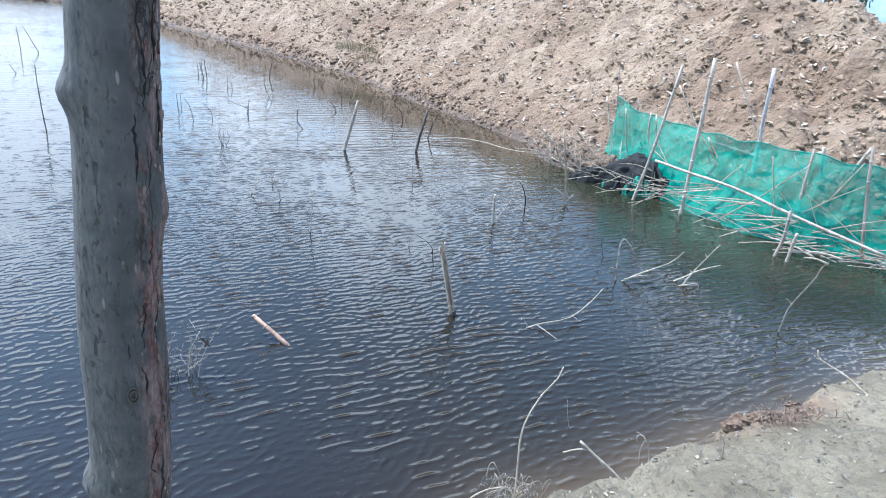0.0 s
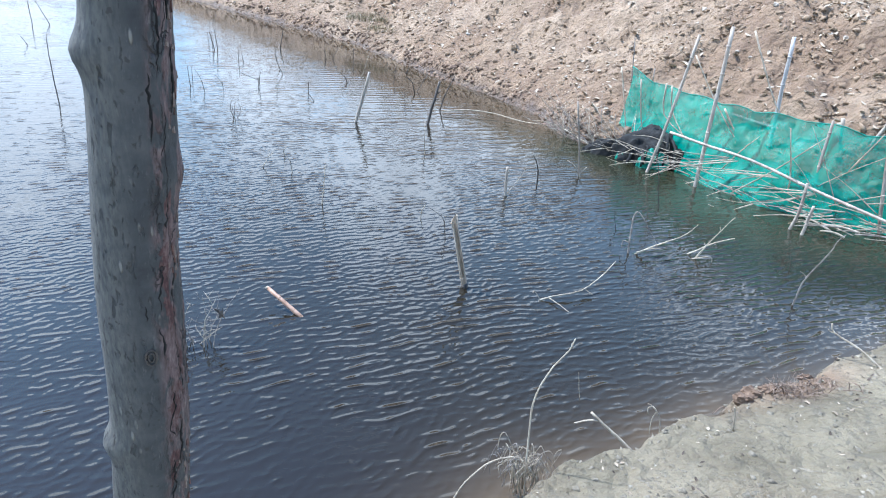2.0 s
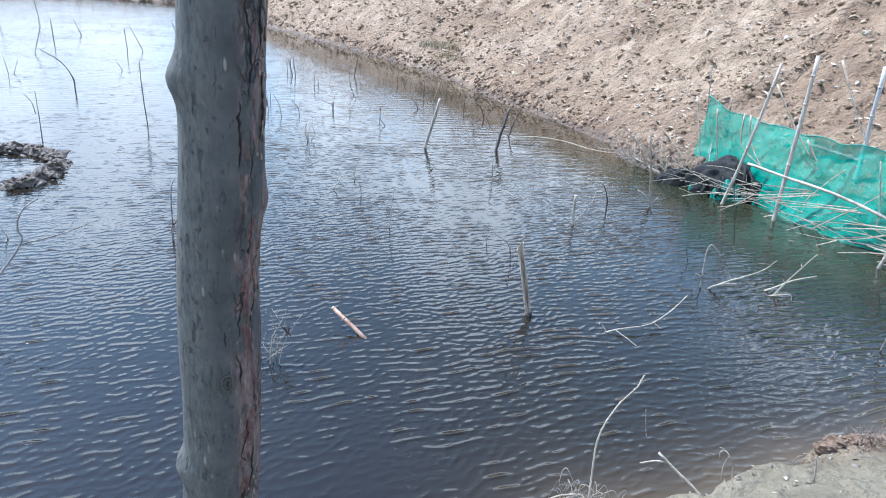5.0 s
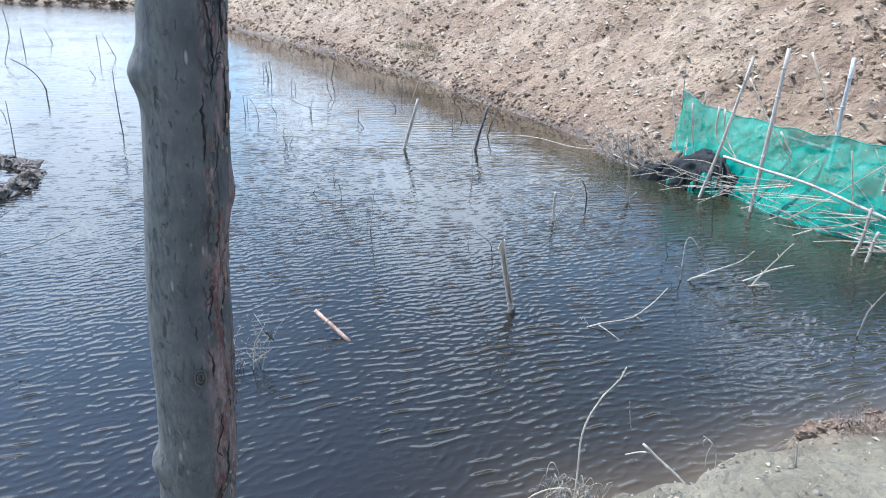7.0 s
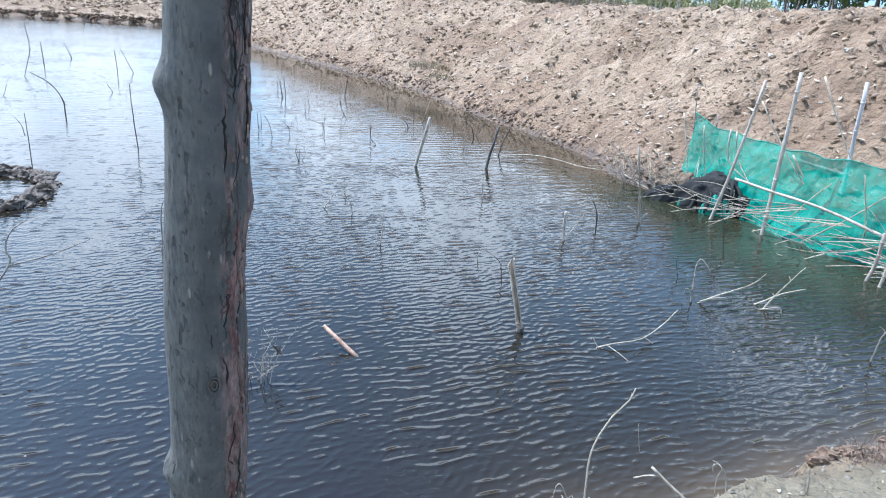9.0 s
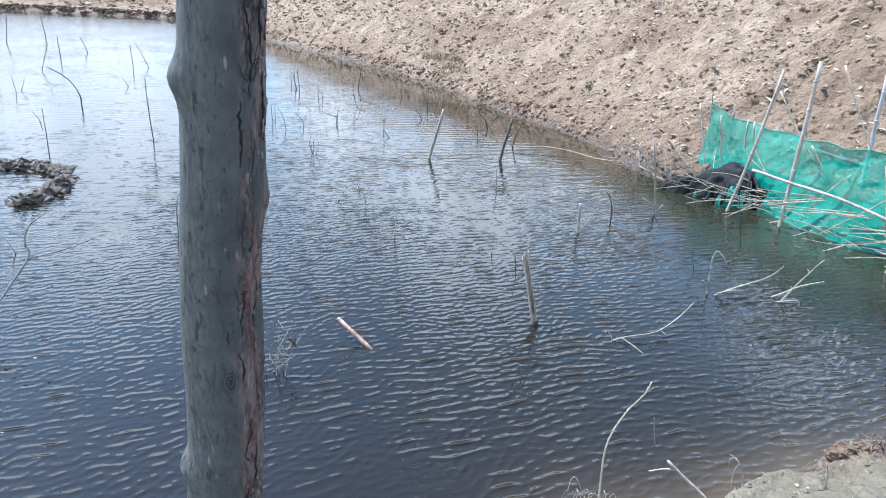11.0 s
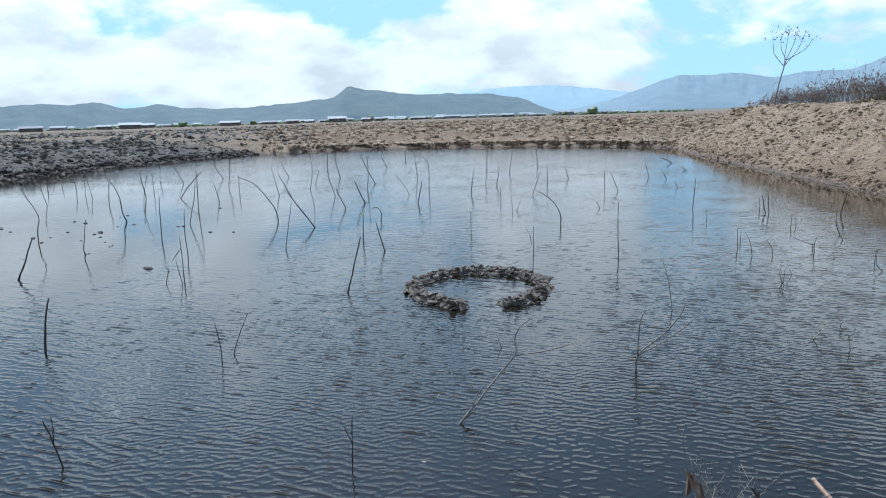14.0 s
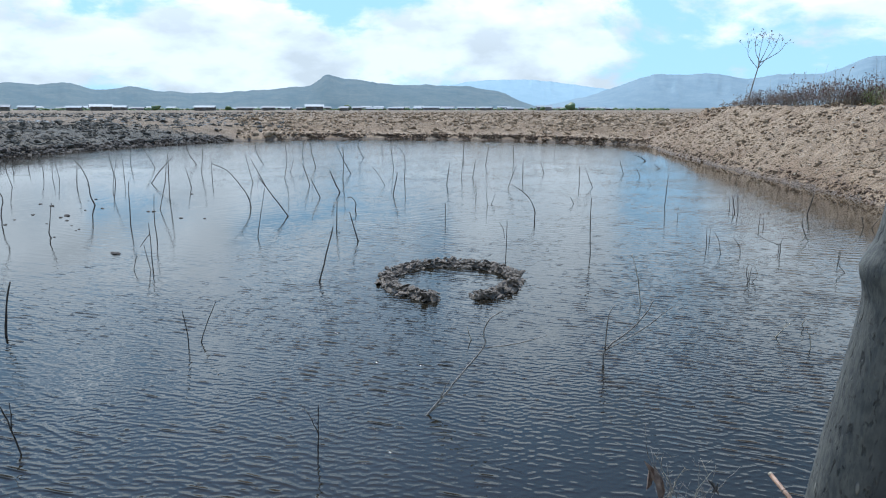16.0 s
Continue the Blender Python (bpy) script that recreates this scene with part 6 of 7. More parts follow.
    for a, b, r in (((3.15, 7.95, 0.42), (5.0, 7.1, 0.30), 0.03), ((3.5, 7.7, 0.36), (5.3, 6.9, 0.22), 0.026), ((3.15, 8.1, 0.72), (4.1, 7.3, 0.62), 0.02)):
        bm = bmesh.new()
        tube(bm, [Vector(a) - o, Vector(a).lerp(Vector(b), 0.5) - o + Vector((0, 0, -0.02)), Vector(b) - o], [r, r, r * 0.9], 9, 0.05)
        part("rail", bm, BAMBOO, fence, "bamboo rail behind the net")


HEM = mottled("net_hem", (0.0, 0.10, 0.07), (0.0, 0.20, 0.14), (0.01, 0.30, 0.22), 20, 0.6, 0.3, 0.004)
WHITEBAMBOO = mottled("white_bamboo", (0.27, 0.25, 0.23), (0.48, 0.455, 0.43), (0.64, 0.62, 0.59), 14, 0.55, 0.3, 0.003, stretch=(1, 1, 0.12))
build_fence()

# bamboo poles and canes leaning on the net
bough("bamboo_pole", [(2.37, 7.46, 0.56), (2.73, 7.14, 0.51), (3.07, 6.84, 0.47), (3.61, 6.37, 0.32), (3.94, 6.08, 0.24), (4.20, 5.85, 0.18)], 0.0145, BAMBOO, "long pale bamboo pole leaning along the net fence", "pole", taper=1.15)
for run in ([(3.02, 7.42, 1.72), (3.38, 7.12, 0.90), (3.86, 6.72, 0.25)], [(2.60, 7.85, 1.38), (2.87, 7.58, 0.88), (3.24, 7.26, 0.35)], [(2.95, 7.55, 0.86), (3.1, 7.42, 0.6), (3.24, 7.26, 0.35)],
            [(2.45, 8.0, 1.0), (2.5, 7.95, 0.7), (2.66, 7.75, 0.42)], [(2.38, 8.0, 1.02), (2.42, 7.98, 0.65), (2.68, 7.72, 0.43)], [(3.9, 6.75, 0.25), (3.9, 6.5, 0.5), (4.05, 6.35, 0.95)],
            [(3.5, 6.75, 0.0), (3.42, 6.6, 0.35), (3.2, 6.45, 0.92)], [(3.05, 7.05, 0.02), (3.3, 6.75, 0.4), (3.62, 6.5, 0.86)], [(2.15, 8.3, 1.0), (2.22, 8.3, 0.6), (2.3, 8.3, 0.3)], [(2.02, 8.9, 1.05), (2.1, 8.8, 0.65), (2.2, 8.75, 0.2)]):
    bough("cane", run, 0.010, TWIG, "thin dry bamboo cane leaning against the net", "cane", group="canes against the net", taper=0.5, sides=6)
spikes = random.Random(31)
for i in range(44):
    t = spikes.uniform(0.12, 0.95)
    p = along(NETLINE, t) + Vector((-0.35, -0.30, 0)) * spikes.uniform(0.6, 1.4)
    z = spikes.uniform(0.04, 0.34) * (1 - 0.4 * t)
    d = Vector((-0.72, 0.42, 0)) * spikes.uniform(0.25, 0.95) + Vector((spikes.uniform(-0.3, 0.1), spikes.uniform(-0.25, 0.15), spikes.uniform(-0.12, 0.10)))
    a, b = p + Vector((0, 0, z)), p + d + Vector((0, 0, max(-0.02, z + d.z)))
    m = a.lerp(b, 0.5) + Vector((0, 0, spikes.uniform(-0.04, 0.05)))
    shoots = ([tuple(m), tuple(m + d * 0.3 + Vector((spikes.uniform(-0.1, 0.1), -0.08, 0.10)))],) if i % 3 == 0 else ()
    bough("brushwood", [tuple(a), tuple(m), tuple(b)], spikes.uniform(0.004, 0.009), TWIG, "dry spiky brushwood laid along the foot of the net", "brushwood", shoots, "brushwood along the net", 0.35, 5)
for i in range(44):
    p = Vector((spikes.uniform(3.5, 5.2), 0, 0))
    p.y = 6.35 - (p.x - 3.6) * 0.42 + spikes.uniform(-0.42, 0.12)
    p.z = spikes.uniform(0.01, 0.13)
    ang = spikes.gauss(2.75, 0.45)
    d = Vector((math.cos(ang), math.sin(ang), 0)) * spikes.uniform(0.2, 0.6)
    b = p + d
    b.z = spikes.uniform(-0.02, 0.14)
    bough("brushwood", [tuple(p), tuple(p.lerp(b, 0.5) + Vector((0, 0, 0.02))), tuple(b)], spikes.uniform(0.004, 0.013), TWIG if i % 4 else GREYWOOD, "dry brushwood heaped at the water's edge", "brushwood", (), "heaped brushwood", 0.5, 5)
for i in range(60):
    p = Vector((spikes.uniform(1.45, 2.35), 0, spikes.uniform(0.0, 0.2)))
    p.y = 9.15 - (p.x - 1.5) * 0.7 + spikes.uniform(-0.3, 0.25)
    ang = spikes.uniform(0, 6.3)
    d = Vector((math.cos(ang), math.sin(ang), 0)) * spikes.uniform(0.12, 0.4) + Vector((0, 0, spikes.uniform(0.0, 0.35)))
    bough("brush_twig", [tuple(p), tuple(p + d * 0.5 + Vector((0, 0, 0.03))), tuple(p + d)], spikes.uniform(0.003, 0.006), GREYWOOD if i % 3 else TWIG, "thin reddish-grey dry twig in the brush by the net", "twig", (), "brush twigs by the net", 0.4, 4)
for i in range(56):
    p = Vector((spikes.uniform(1.25, 2.25), 0, spikes.uniform(0.0, 0.12)))
    p.y = 9.0 - (p.x - 1.5) * 0.75 + spikes.uniform(-0.35, 0.25)
    ang = spikes.gauss(2.6, 0.8)
    d = Vector((math.cos(ang), math.sin(ang) * 0.5, spikes.uniform(0.05, 1.3))).normalized() * spikes.uniform(0.25, 0.85)
    m = p + d * 0.5 + Vector((spikes.uniform(-0.05, 0.05), 0, spikes.uniform(0.0, 0.07)))
    shoots = ([tuple(m), tuple(m + Vector((d.z, d.y, abs(d.x))) * 0.35)],) if i % 2 else ()
    bough("brush_twig", [tuple(p), tuple(m), tuple(p + d)], spikes.uniform(0.003, 0.0065), TWIG if i % 4 else GREYWOOD, "thin spiky dry twig in the brush by the net", "twig", shoots, "brush twigs by the net", 0.4, 4)
for i in range(9):
    t = spikes.uniform(0.03, 0.8)
    p = along(NETLINE, t) + Vector((-0.75, -0.66, 0)) * spikes.uniform(0.14, 0.34)
    run = (along(NETLINE, min(1, t + 0.05)) - along(NETLINE, t)).normalized() * (1 if i % 2 else -1)
    p.z = spikes.uniform(0.0, 0.35)
    d = (run * math.cos(0.1 + 0.12 * i) + Vector((0, 0, math.sin(0.1 + 0.12 * i)))) * spikes.uniform(0.5, 1.1)
    bough("cane", [tuple(p), tuple(p + d * 0.5 + Vector((0, 0, 0.02))), tuple(p + d)], spikes.uniform(0.004, 0.008), TWIG, "thin dry bamboo cane leaning against the net", "cane", (), "canes against the net", 0.45, 5)
# twigs fanning out from the leaning pole over the water
POLELINE = [(2.37, 7.46), (2.73, 7.14), (3.07, 6.84), (3.61, 6.37), (3.94, 6.08)]
for i in range(15):
    t = (0.36, 0.58, 0.80)[i % 3] + spikes.uniform(-0.05, 0.05)
    p = along(POLELINE, t) + Vector((0, 0, 0.56 - 0.34 * t))
    d = Vector((-0.92, 0.38, 0)) * spikes.uniform(0.35, 0.95) + Vector((0, 0, spikes.uniform(-0.30, 0.02)))
    m = p + d * 0.5 + Vector((0, 0, spikes.uniform(-0.03, 0.03)))
    b = p + d
    b.z = max(b.z, 0.0)
    shoots = ([tuple(m), tuple(m + d * 0.35 + Vector((0, 0, spikes.uniform(-0.08, 0.08))))],) if i % 3 == 0 else ()
    bough("brushwood", [tuple(p), tuple(m), tuple(b)], spikes.uniform(0.004, 0.008), TWIG, "dry spiky brushwood hung on the leaning pole", "brushwood", shoots, "brushwood along the net", 0.4, 5)
bough("cane", [(1.42, 9.1, 0.12), (1.75, 8.75, 0.02), (2.1, 8.35, 0.02), (2.6, 7.95, 0.08), (3.1, 7.5, 0.16)], 0.011, TWIG, "long pale cane lying on the water by the net", "cane", (), "canes against the net", 0.6)


def build_bundle():
    """Crumpled black sheet with a bit of green net, heaped at the end of the fence."""
    thing = holder("plastic_bundle", (2.46, 8.20, 0), "crumpled black plastic sheet heaped at the end of the net", "plastic sheet")
    for name, mat, cx, cy, sx, sy, sz, seed in (("sheet", BAGMAT, 0.02, 0.04, 0.50, 0.34, 0.52, 3), ("roll", BAGMAT, 0.30, -0.24, 0.20, 0.2, 0.34, 8), ("flap", BAGMAT, -0.46, 0.26, 0.40, 0.16, 0.26, 5), ("net_scrap", NETDARK, -0.06, -0.28, 0.20, 0.12, 0.27, 6), ("net_tuck", NETDARK, -0.36, 0.04, 0.13, 0.14, 0.24, 9)):
        bm = bmesh.new()
        bmesh.ops.create_icosphere(bm, subdivisions=5, radius=1)
        for v in bm.verts:
            c = v.co.copy()
            crease = abs(noise.noise(Vector((c.x * 3.2 + seed, c.y * 3.2, c.z * 0.7)))) * 0.30 + abs(noise.noise(c * 7 + Vector((seed, 0, 0)))) * 0.05
            big = noise.noise(c * 1.6 + Vector((0, seed, 0))) * 0.22
            k = 1 + big - crease
            v.co = Vector((cx + c.x * sx * k, cy + c.y * sy * k, max(-0.05, c.z * sz * k)))
        for f in bm.faces:
            f.smooth = True
        part(name, bm, mat, thing, "scrap of green net" if mat is NETDARK else "")
    rnd = random.Random(15)
    for i in range(12):
        a = Vector((-0.30 + 0.055 * i, -0.05 + rnd.uniform(-0.05, 0.05), 0.42 - 0.05 * abs(i - 7)))
        b = a + Vector((rnd.uniform(-0.10, 0.04), -0.30 + rnd.uniform(-0.06, 0.04), 0))
        b.z = rnd.uniform(0.0, 0.14)
        m = a.lerp(b, 0.5) + Vector((0, -0.09, 0.10))
        bm = bmesh.new()
        tube(bm, smooth_path([a, m, b], rnd, 0.006), [rnd.uniform(0.008, 0.02)] * 7, 6, 0.3, rnd)
        part("strand", bm, BAGMAT, thing)
    thing.scale = (1.0, 0.95, 0.90)


NETDARK = mottled("green_net_heap", (0.0, 0.08, 0.05), (0.0, 0.22, 0.15), (0.02, 0.34, 0.25), 9, 0.6, 0.6, 0.02)
build_bundle()


# ---- litter on the near bank ----
bough("root_twig", [(0.42, 2.22, -0.06), (0.40, 2.27, 0.38), (0.41, 2.28, 0.56), (0.46, 2.27, 0.71), (0.51, 2.25, 0.81), (0.525, 2.25, 0.865)], 0.0046, TWIG, "long curved bleached twig rising from the near bank", "twig",
      ([(0.50, 2.255, 0.79), (0.515, 2.27, 0.80), (0.522, 2.28, 0.825)],), taper=0.5)
bough("dead_branch", [(0.95, 2.47, 0.125), (0.84, 2.51, 0.205), (0.73, 2.55, 0.285)], 0.0085, TWIG, "pale broken branch lying at the water's edge", "branch", ([(0.775, 2.535, 0.25), (0.72, 2.55, 0.235), (0.66, 2.56, 0.205)],), taper=0.75)
bough("bent_twig", [(1.085, 2.56, 0.12), (1.075, 2.58, 0.24), (1.05, 2.59, 0.295), (1.03, 2.60, 0.312), (1.012, 2.605, 0.295), (1.02, 2.60, 0.26)], 0.0034, TWIG, "bent pale twig stuck in the near bank", "twig", ([(1.05, 2.59, 0.295), (1.035, 2.59, 0.23), (1.04, 2.58, 0.15)], [(1.03, 2.60, 0.312), (1.02, 2.60, 0.322), (1.008, 2.61, 0.318)]), taper=0.6)
bough("lying_stick", [(2.54, 3.22, 0.22), (2.42, 3.33, 0.30), (2.30, 3.42, 0.35), (2.28, 3.44, 0.40)], 0.0065, TWIG, "pale stick lying over the edge of the near bank", "stick", ([(2.30, 3.42, 0.35), (2.28, 3.43, 0.35), (2.265, 3.43, 0.365)],), taper=0.7)
bough("peg", [(1.42, 2.56, 0.24), (1.41, 2.565, 0.33), (1.40, 2.57, 0.37)], 0.006, TWIG, "short pale peg stuck in the near bank", "peg")
roots = random.Random(41)
for i in range(64):
    p = Vector((0.395 + roots.gauss(0, 0.05), 2.27 + roots.uniform(-0.05, 0.05), roots.uniform(0.06, 0.19)))
    a = roots.uniform(0, 6.3)
    d = Vector((math.cos(a), math.sin(a) * 0.6, 0)) * roots.uniform(0.03, 0.11)
    crest = roots.uniform(0.18, 0.255)
    kink = Vector((roots.uniform(-0.03, 0.03), roots.uniform(-0.02, 0.02), 0))
    end = p + d + kink
    end.z = crest - roots.uniform(0.02, 0.14)
    lift = p + d * 0.35
    lift.z = crest - 0.015
    over = p + d * 0.7 - kink
    over.z = crest
    bough("root", [tuple(p), tuple(lift), tuple(over), tuple(end)], roots.uniform(0.0011, 0.0024), TWIG if i % 3 else GREYWOOD, "dry tangled root at the edge of the near bank", "root", (), "tangled roots", 0.6, 4)
bough("root", [(0.41, 2.27, 0.04), (0.39, 2.27, 0.20), (0.32, 2.26, 0.222), (0.23, 2.24, 0.19), (0.14, 2.20, 0.11), (0.09, 2.17, 0.02), (0.06, 2.15, -0.06)], 0.0046, TWIG, "thick bleached root arching down to the water", "root", (), "tangled roots", 0.7)
bough("root", [(0.38, 2.29, 0.14), (0.34, 2.30, 0.25), (0.305, 2.31, 0.315), (0.285, 2.31, 0.30), (0.278, 2.30, 0.24)], 0.0022, TWIG, "hooked bleached root above the tangle", "root", (), "tangled roots", 0.6, 6)
for i in range(7):
    p = Vector((0.37 + 0.016 * i, 2.24 + roots.uniform(-0.02, 0.03), 0.02))
    bough("root", [tuple(p), tuple(p + Vector((roots.uniform(-0.03, 0.03), 0.0, 0.10))), tuple(p + Vector((roots.uniform(-0.05, 0.05), 0.01, roots.uniform(0.15, 0.21))))], roots.uniform(0.003, 0.006), TWIG, "stout pale root in the tangle", "root", (), "tangled roots", 0.6, 6)


def grass_tuft(name, at, blades, high, spread, material, label, seed):
    rnd = random.Random(seed)
    verts, faces = [], []
    for _ in range(blades):
        a, lean = rnd.uniform(0, 6.3), rnd.uniform(0.1, 0.9)
        r = spread * math.sqrt(rnd.random())
        b = rnd.uniform(0, 6.3)
        x, y = r * math.cos(b), r * math.sin(b)
        h, w = high * rnd.uniform(0.5, 1.1), high * 0.03
        d, s = (math.cos(a), math.sin(a)), (-math.sin(a) * w, math.cos(a) * w)
        z0 = 0.0
        k = len(verts)
        for t, ww in ((0, 1.0), (0.5, 0.8), (1.0, 0.1)):
            o = lean * h * t * t
            z = z0 + h * t * (1 - 0.25 * lean * t)
            verts.append((x + d[0] * o - s[0] * ww, y + d[1] * o - s[1] * ww, z)); verts.append((x + d[0] * o + s[0] * ww, y + d[1] * o + s[1] * ww, z))
        faces += [(k, k + 1, k + 3, k + 2), (k + 2, k + 3, k + 5, k + 4)]
    ob = raw(name, verts, faces, material)
    ob.location = at
    return tagged(ob, label, "grass", kind="stuff")


DEADSTEM = mottled("dead_brown_stem", (0.11, 0.075, 0.052), (0.23, 0.165, 0.12), (0.36, 0.28, 0.21), 30, 0.85, 0.0, 0.01, vary=0.5)
for i in range(70):
    p = Vector((1.93 + roots.gauss(0, 0.14), 2.99 + roots.gauss(0, 0.06), 0))
    p.z = ground_z(p.x, p.y) + 0.004
    a = roots.uniform(0, 6.3)
    d = Vector((math.cos(a), math.sin(a), 0)) * roots.uniform(0.03, 0.11)
    e = p + d
    e.z = ground_z(e.x, e.y) + roots.uniform(0.0, 0.06)
    bough("dead_twig", [tuple(p), tuple(p.lerp(e, 0.5) + Vector((0, 0, roots.uniform(0.005, 0.03)))), tuple(e)], roots.uniform(0.0015, 0.0035), DEADSTEM, "short brown dead twig matted on the near bank", "twig", (), "matted twigs on the near bank", 0.6, 4)
for x, y, s in ((1.60, 2.88, 0.045), (1.66, 2.93, 0.04), (1.76, 2.97, 0.035), (2.14, 3.20, 0.03), (2.05, 3.15, 0.03)):
    v, f = lump(random.Random(int(x * 100)), 3, 0.6, (1.2, 0.8, 0.75))
    ob = raw("turf_clod", [tuple(p) for p in (v * s).tolist()], [tuple(q) for q in f.tolist()], DAMPCLOD)
    ob.location = (x, y, max(0.0, ground_z(x, y)) + s * 0.2)
    tagged(ob, "brown rooty clod at the near bank's edge", "clod", "clods on the near bank's edge")
OLIVE = mottled("olive_grass", (0.12, 0.095, 0.05), (0.23, 0.185, 0.10), (0.34, 0.28, 0.17), 6, 0.8, 0.0, 0.01)
DEADGRASS = mottled("dead_brown_grass", (0.09, 0.062, 0.045), (0.19, 0.14, 0.105), (0.32, 0.255, 0.195), 30, 0.85, 0.0, 0.01)
BITS = mottled("dark_litter", (0.03, 0.022, 0.016), (0.09, 0.066, 0.048), (0.2, 0.155, 0.115), 30, 0.9, 0.2, 0.002)
scatter("dark_litter", LEAVES, bank_spots(700, 0, 4.5, 1.4, 4.6, (0,), 0.06, 1.6, 0.004, 0.02, -0.2, 3.0, 33), BITS, "dark bits of leaf and bark strewn on the near bank", "litter")
scatter("pale_litter", LEAVES, bank_spots(260, 0, 4.5, 1.4, 4.6, (0,), 0.06, 1.6, 0.005, 0.022, -0.2, 3.0, 34), LEAFDRY, "pale dry bits of leaf strewn on the near bank", "litter")
STRAW = mottled("straw", (0.22, 0.15, 0.08), (0.36, 0.26, 0.15), (0.48, 0.37, 0.24), 10, 0.8, 0.0, 0.01)
for x, y, n, h, s, mat, lab, seed in ((-2.55, 17.9, 420, 0.22, 0.75, OLIVE, "low olive-brown grass tuft at the dike's foot", 1), (-2.0, 16.9, 240, 0.17, 0.6, OLIVE, "low olive-brown grass tuft at the dike's foot", 2),
                                      (1.88, 2.93, 200, 0.05, 0.13, DEADGRASS, "matted dry straw on the near bank's edge", 3), (2.04, 3.0, 160, 0.045, 0.15, DEADGRASS, "matted dry straw on the near bank's edge", 4)):
    grass_tuft("grass_tuft", (x, y, ground_z(x, y)), n, h, s, mat, lab, seed)


def water_bush():
    """Dead little bush with withered leaves beside the sapling."""
    thing = holder("dead_bush", (-1.52, 3.25, 0), "dead thin-twigged bush with withered brown leaves in the water", "bush")
    rnd = random.Random(51)
    for i in range(11):
        a = rnd.uniform(0, 6.3)
        d = Vector((math.cos(a), math.sin(a) * 0.7, 0))
        h, out = rnd.uniform(0.20, 0.52), rnd.uniform(0.06, 0.36)
        root = Vector((rnd.uniform(-0.14, 0.14), rnd.uniform(-0.06, 0.06), -0.12))
        pts = [root, root + d * out * 0.25 + Vector((0, 0, h * 0.45)), root + d * out * 0.7 + Vector((rnd.uniform(-0.05, 0.05), 0, h * 0.8)), root + d * out + Vector((rnd.uniform(-0.08, 0.08), 0, h + 0.06))]
        bm = bmesh.new()
        fine = smooth_path(pts, rnd, 0.007)
        tube(bm, fine, [0.0034 * (1 - 0.7 * k / len(fine)) for k in range(len(fine))], 5)
        for _ in range(4):
            q = fine[rnd.randrange(3, len(fine) - 1)]
            e = Vector((rnd.uniform(-1, 1), rnd.uniform(-1, 1), rnd.uniform(0.0, 0.9))).normalized() * rnd.uniform(0.04, 0.13)
            m = q + e * 0.55 + Vector((0, 0, rnd.uniform(-0.015, 0.02)))
            tube(bm, [q, m, q + e], [0.0017, 0.0013, 0.0007], 4)
            f = Vector((e.y, -e.x, e.z + 0.03)) * 0.4
            tube(bm, [m, m + f], [0.0011, 0.0006], 4)
        part("shoot", bm, TWIG if i % 3 == 0 else GREYWOOD, thing)
    for i, (x, y, z, s, t) in enumerate(((-0.16, -0.02, 0.16, 0.10, 1.1), (-0.12, -0.04, 0.14, 0.11, 1.4), (-0.20, 0.02, 0.12, 0.09, 1.7), (0.17, 0.05, 0.20, 0.05, 0.6), (0.19, 0.02, 0.22, 0.04, 2.0), (-0.14, 0.03, 0.10, 0.10, 1.25))):
        v, f = leaf_shape(0.3, 0.22)
        m = Euler((rnd.uniform(-0.6, 0.6), t, rnd.uniform(-0.5, 0.5))).to_matrix()
        ob = raw("leaf", [tuple(m @ Vector(p) * s + Vector((x, y, z))) for p in v.tolist()], [tuple(q) for q in f.tolist()], LEAFBROWN if i < 3 or i == 5 else STICK, False, thing)
        ob["label"] = "withered hanging leaf"


water_bush()

# scraps adrift on the left of the pond
for x, y, s in ((-17.4, 4.3, 0.05), (-15.6, 4.1, 0.06), (-14.9, 3.9, 0.035), (-10.9, 3.47, 0.07), (-17.2, 7.6, 0.04), (-16.0, 2.9, 0.05), *((RND.uniform(-19, -12.5), RND.uniform(2.6, 6.2), RND.uniform(0.018, 0.045)) for _ in range(22))):
    v, f = lump(RND, 2, 0.5, (1.4, 0.9, 0.5))
    ob = raw("mud_lump", [tuple(p) for p in (v * s).tolist()], [tuple(q) for q in f.tolist()], WETCLOD)
    ob.location = (x, y, 0.0)
    tagged(ob, "dark lump of mud breaking the water's surface", "mud lump", "mud lumps in the shallows")


# ---- plants on the dike's crest ----
def crest_spot(az, depth):
    """Where the way at this azimuth from the standing place lies depth metres behind the shore."""
    r = np.arange(4.0, 60.0, 0.15)
    x, y = r * math.sin(radians(az)), r * math.cos(radians(az))
    d = shore_distance(x, y)[0]
    ok = np.nonzero((d > depth) & (y > 4))[0]
    if len(ok):
        x, y = float(x[ok[0]]), float(y[ok[0]])
        return Vector((x, y, ground_z(x, y)))
    return Vector((*polar(az, 30), 1.0))


def leaf_cluster(rnd, spots, size):
    vs, fs = [], []
    for p in spots:
        v, f = LEAVES[rnd.randrange(3)]
        m = Euler((rnd.uniform(0, 6), rnd.uniform(0, 6), rnd.uniform(0, 6))).to_matrix()
        k = len(vs)
        s = size * rnd.uniform(0.6, 1.3)
        vs += [tuple(m @ Vector(q) * s + p) for q in v.tolist()]
        fs += [tuple(i + k for i in t) for t in f.tolist()]
    return vs, fs


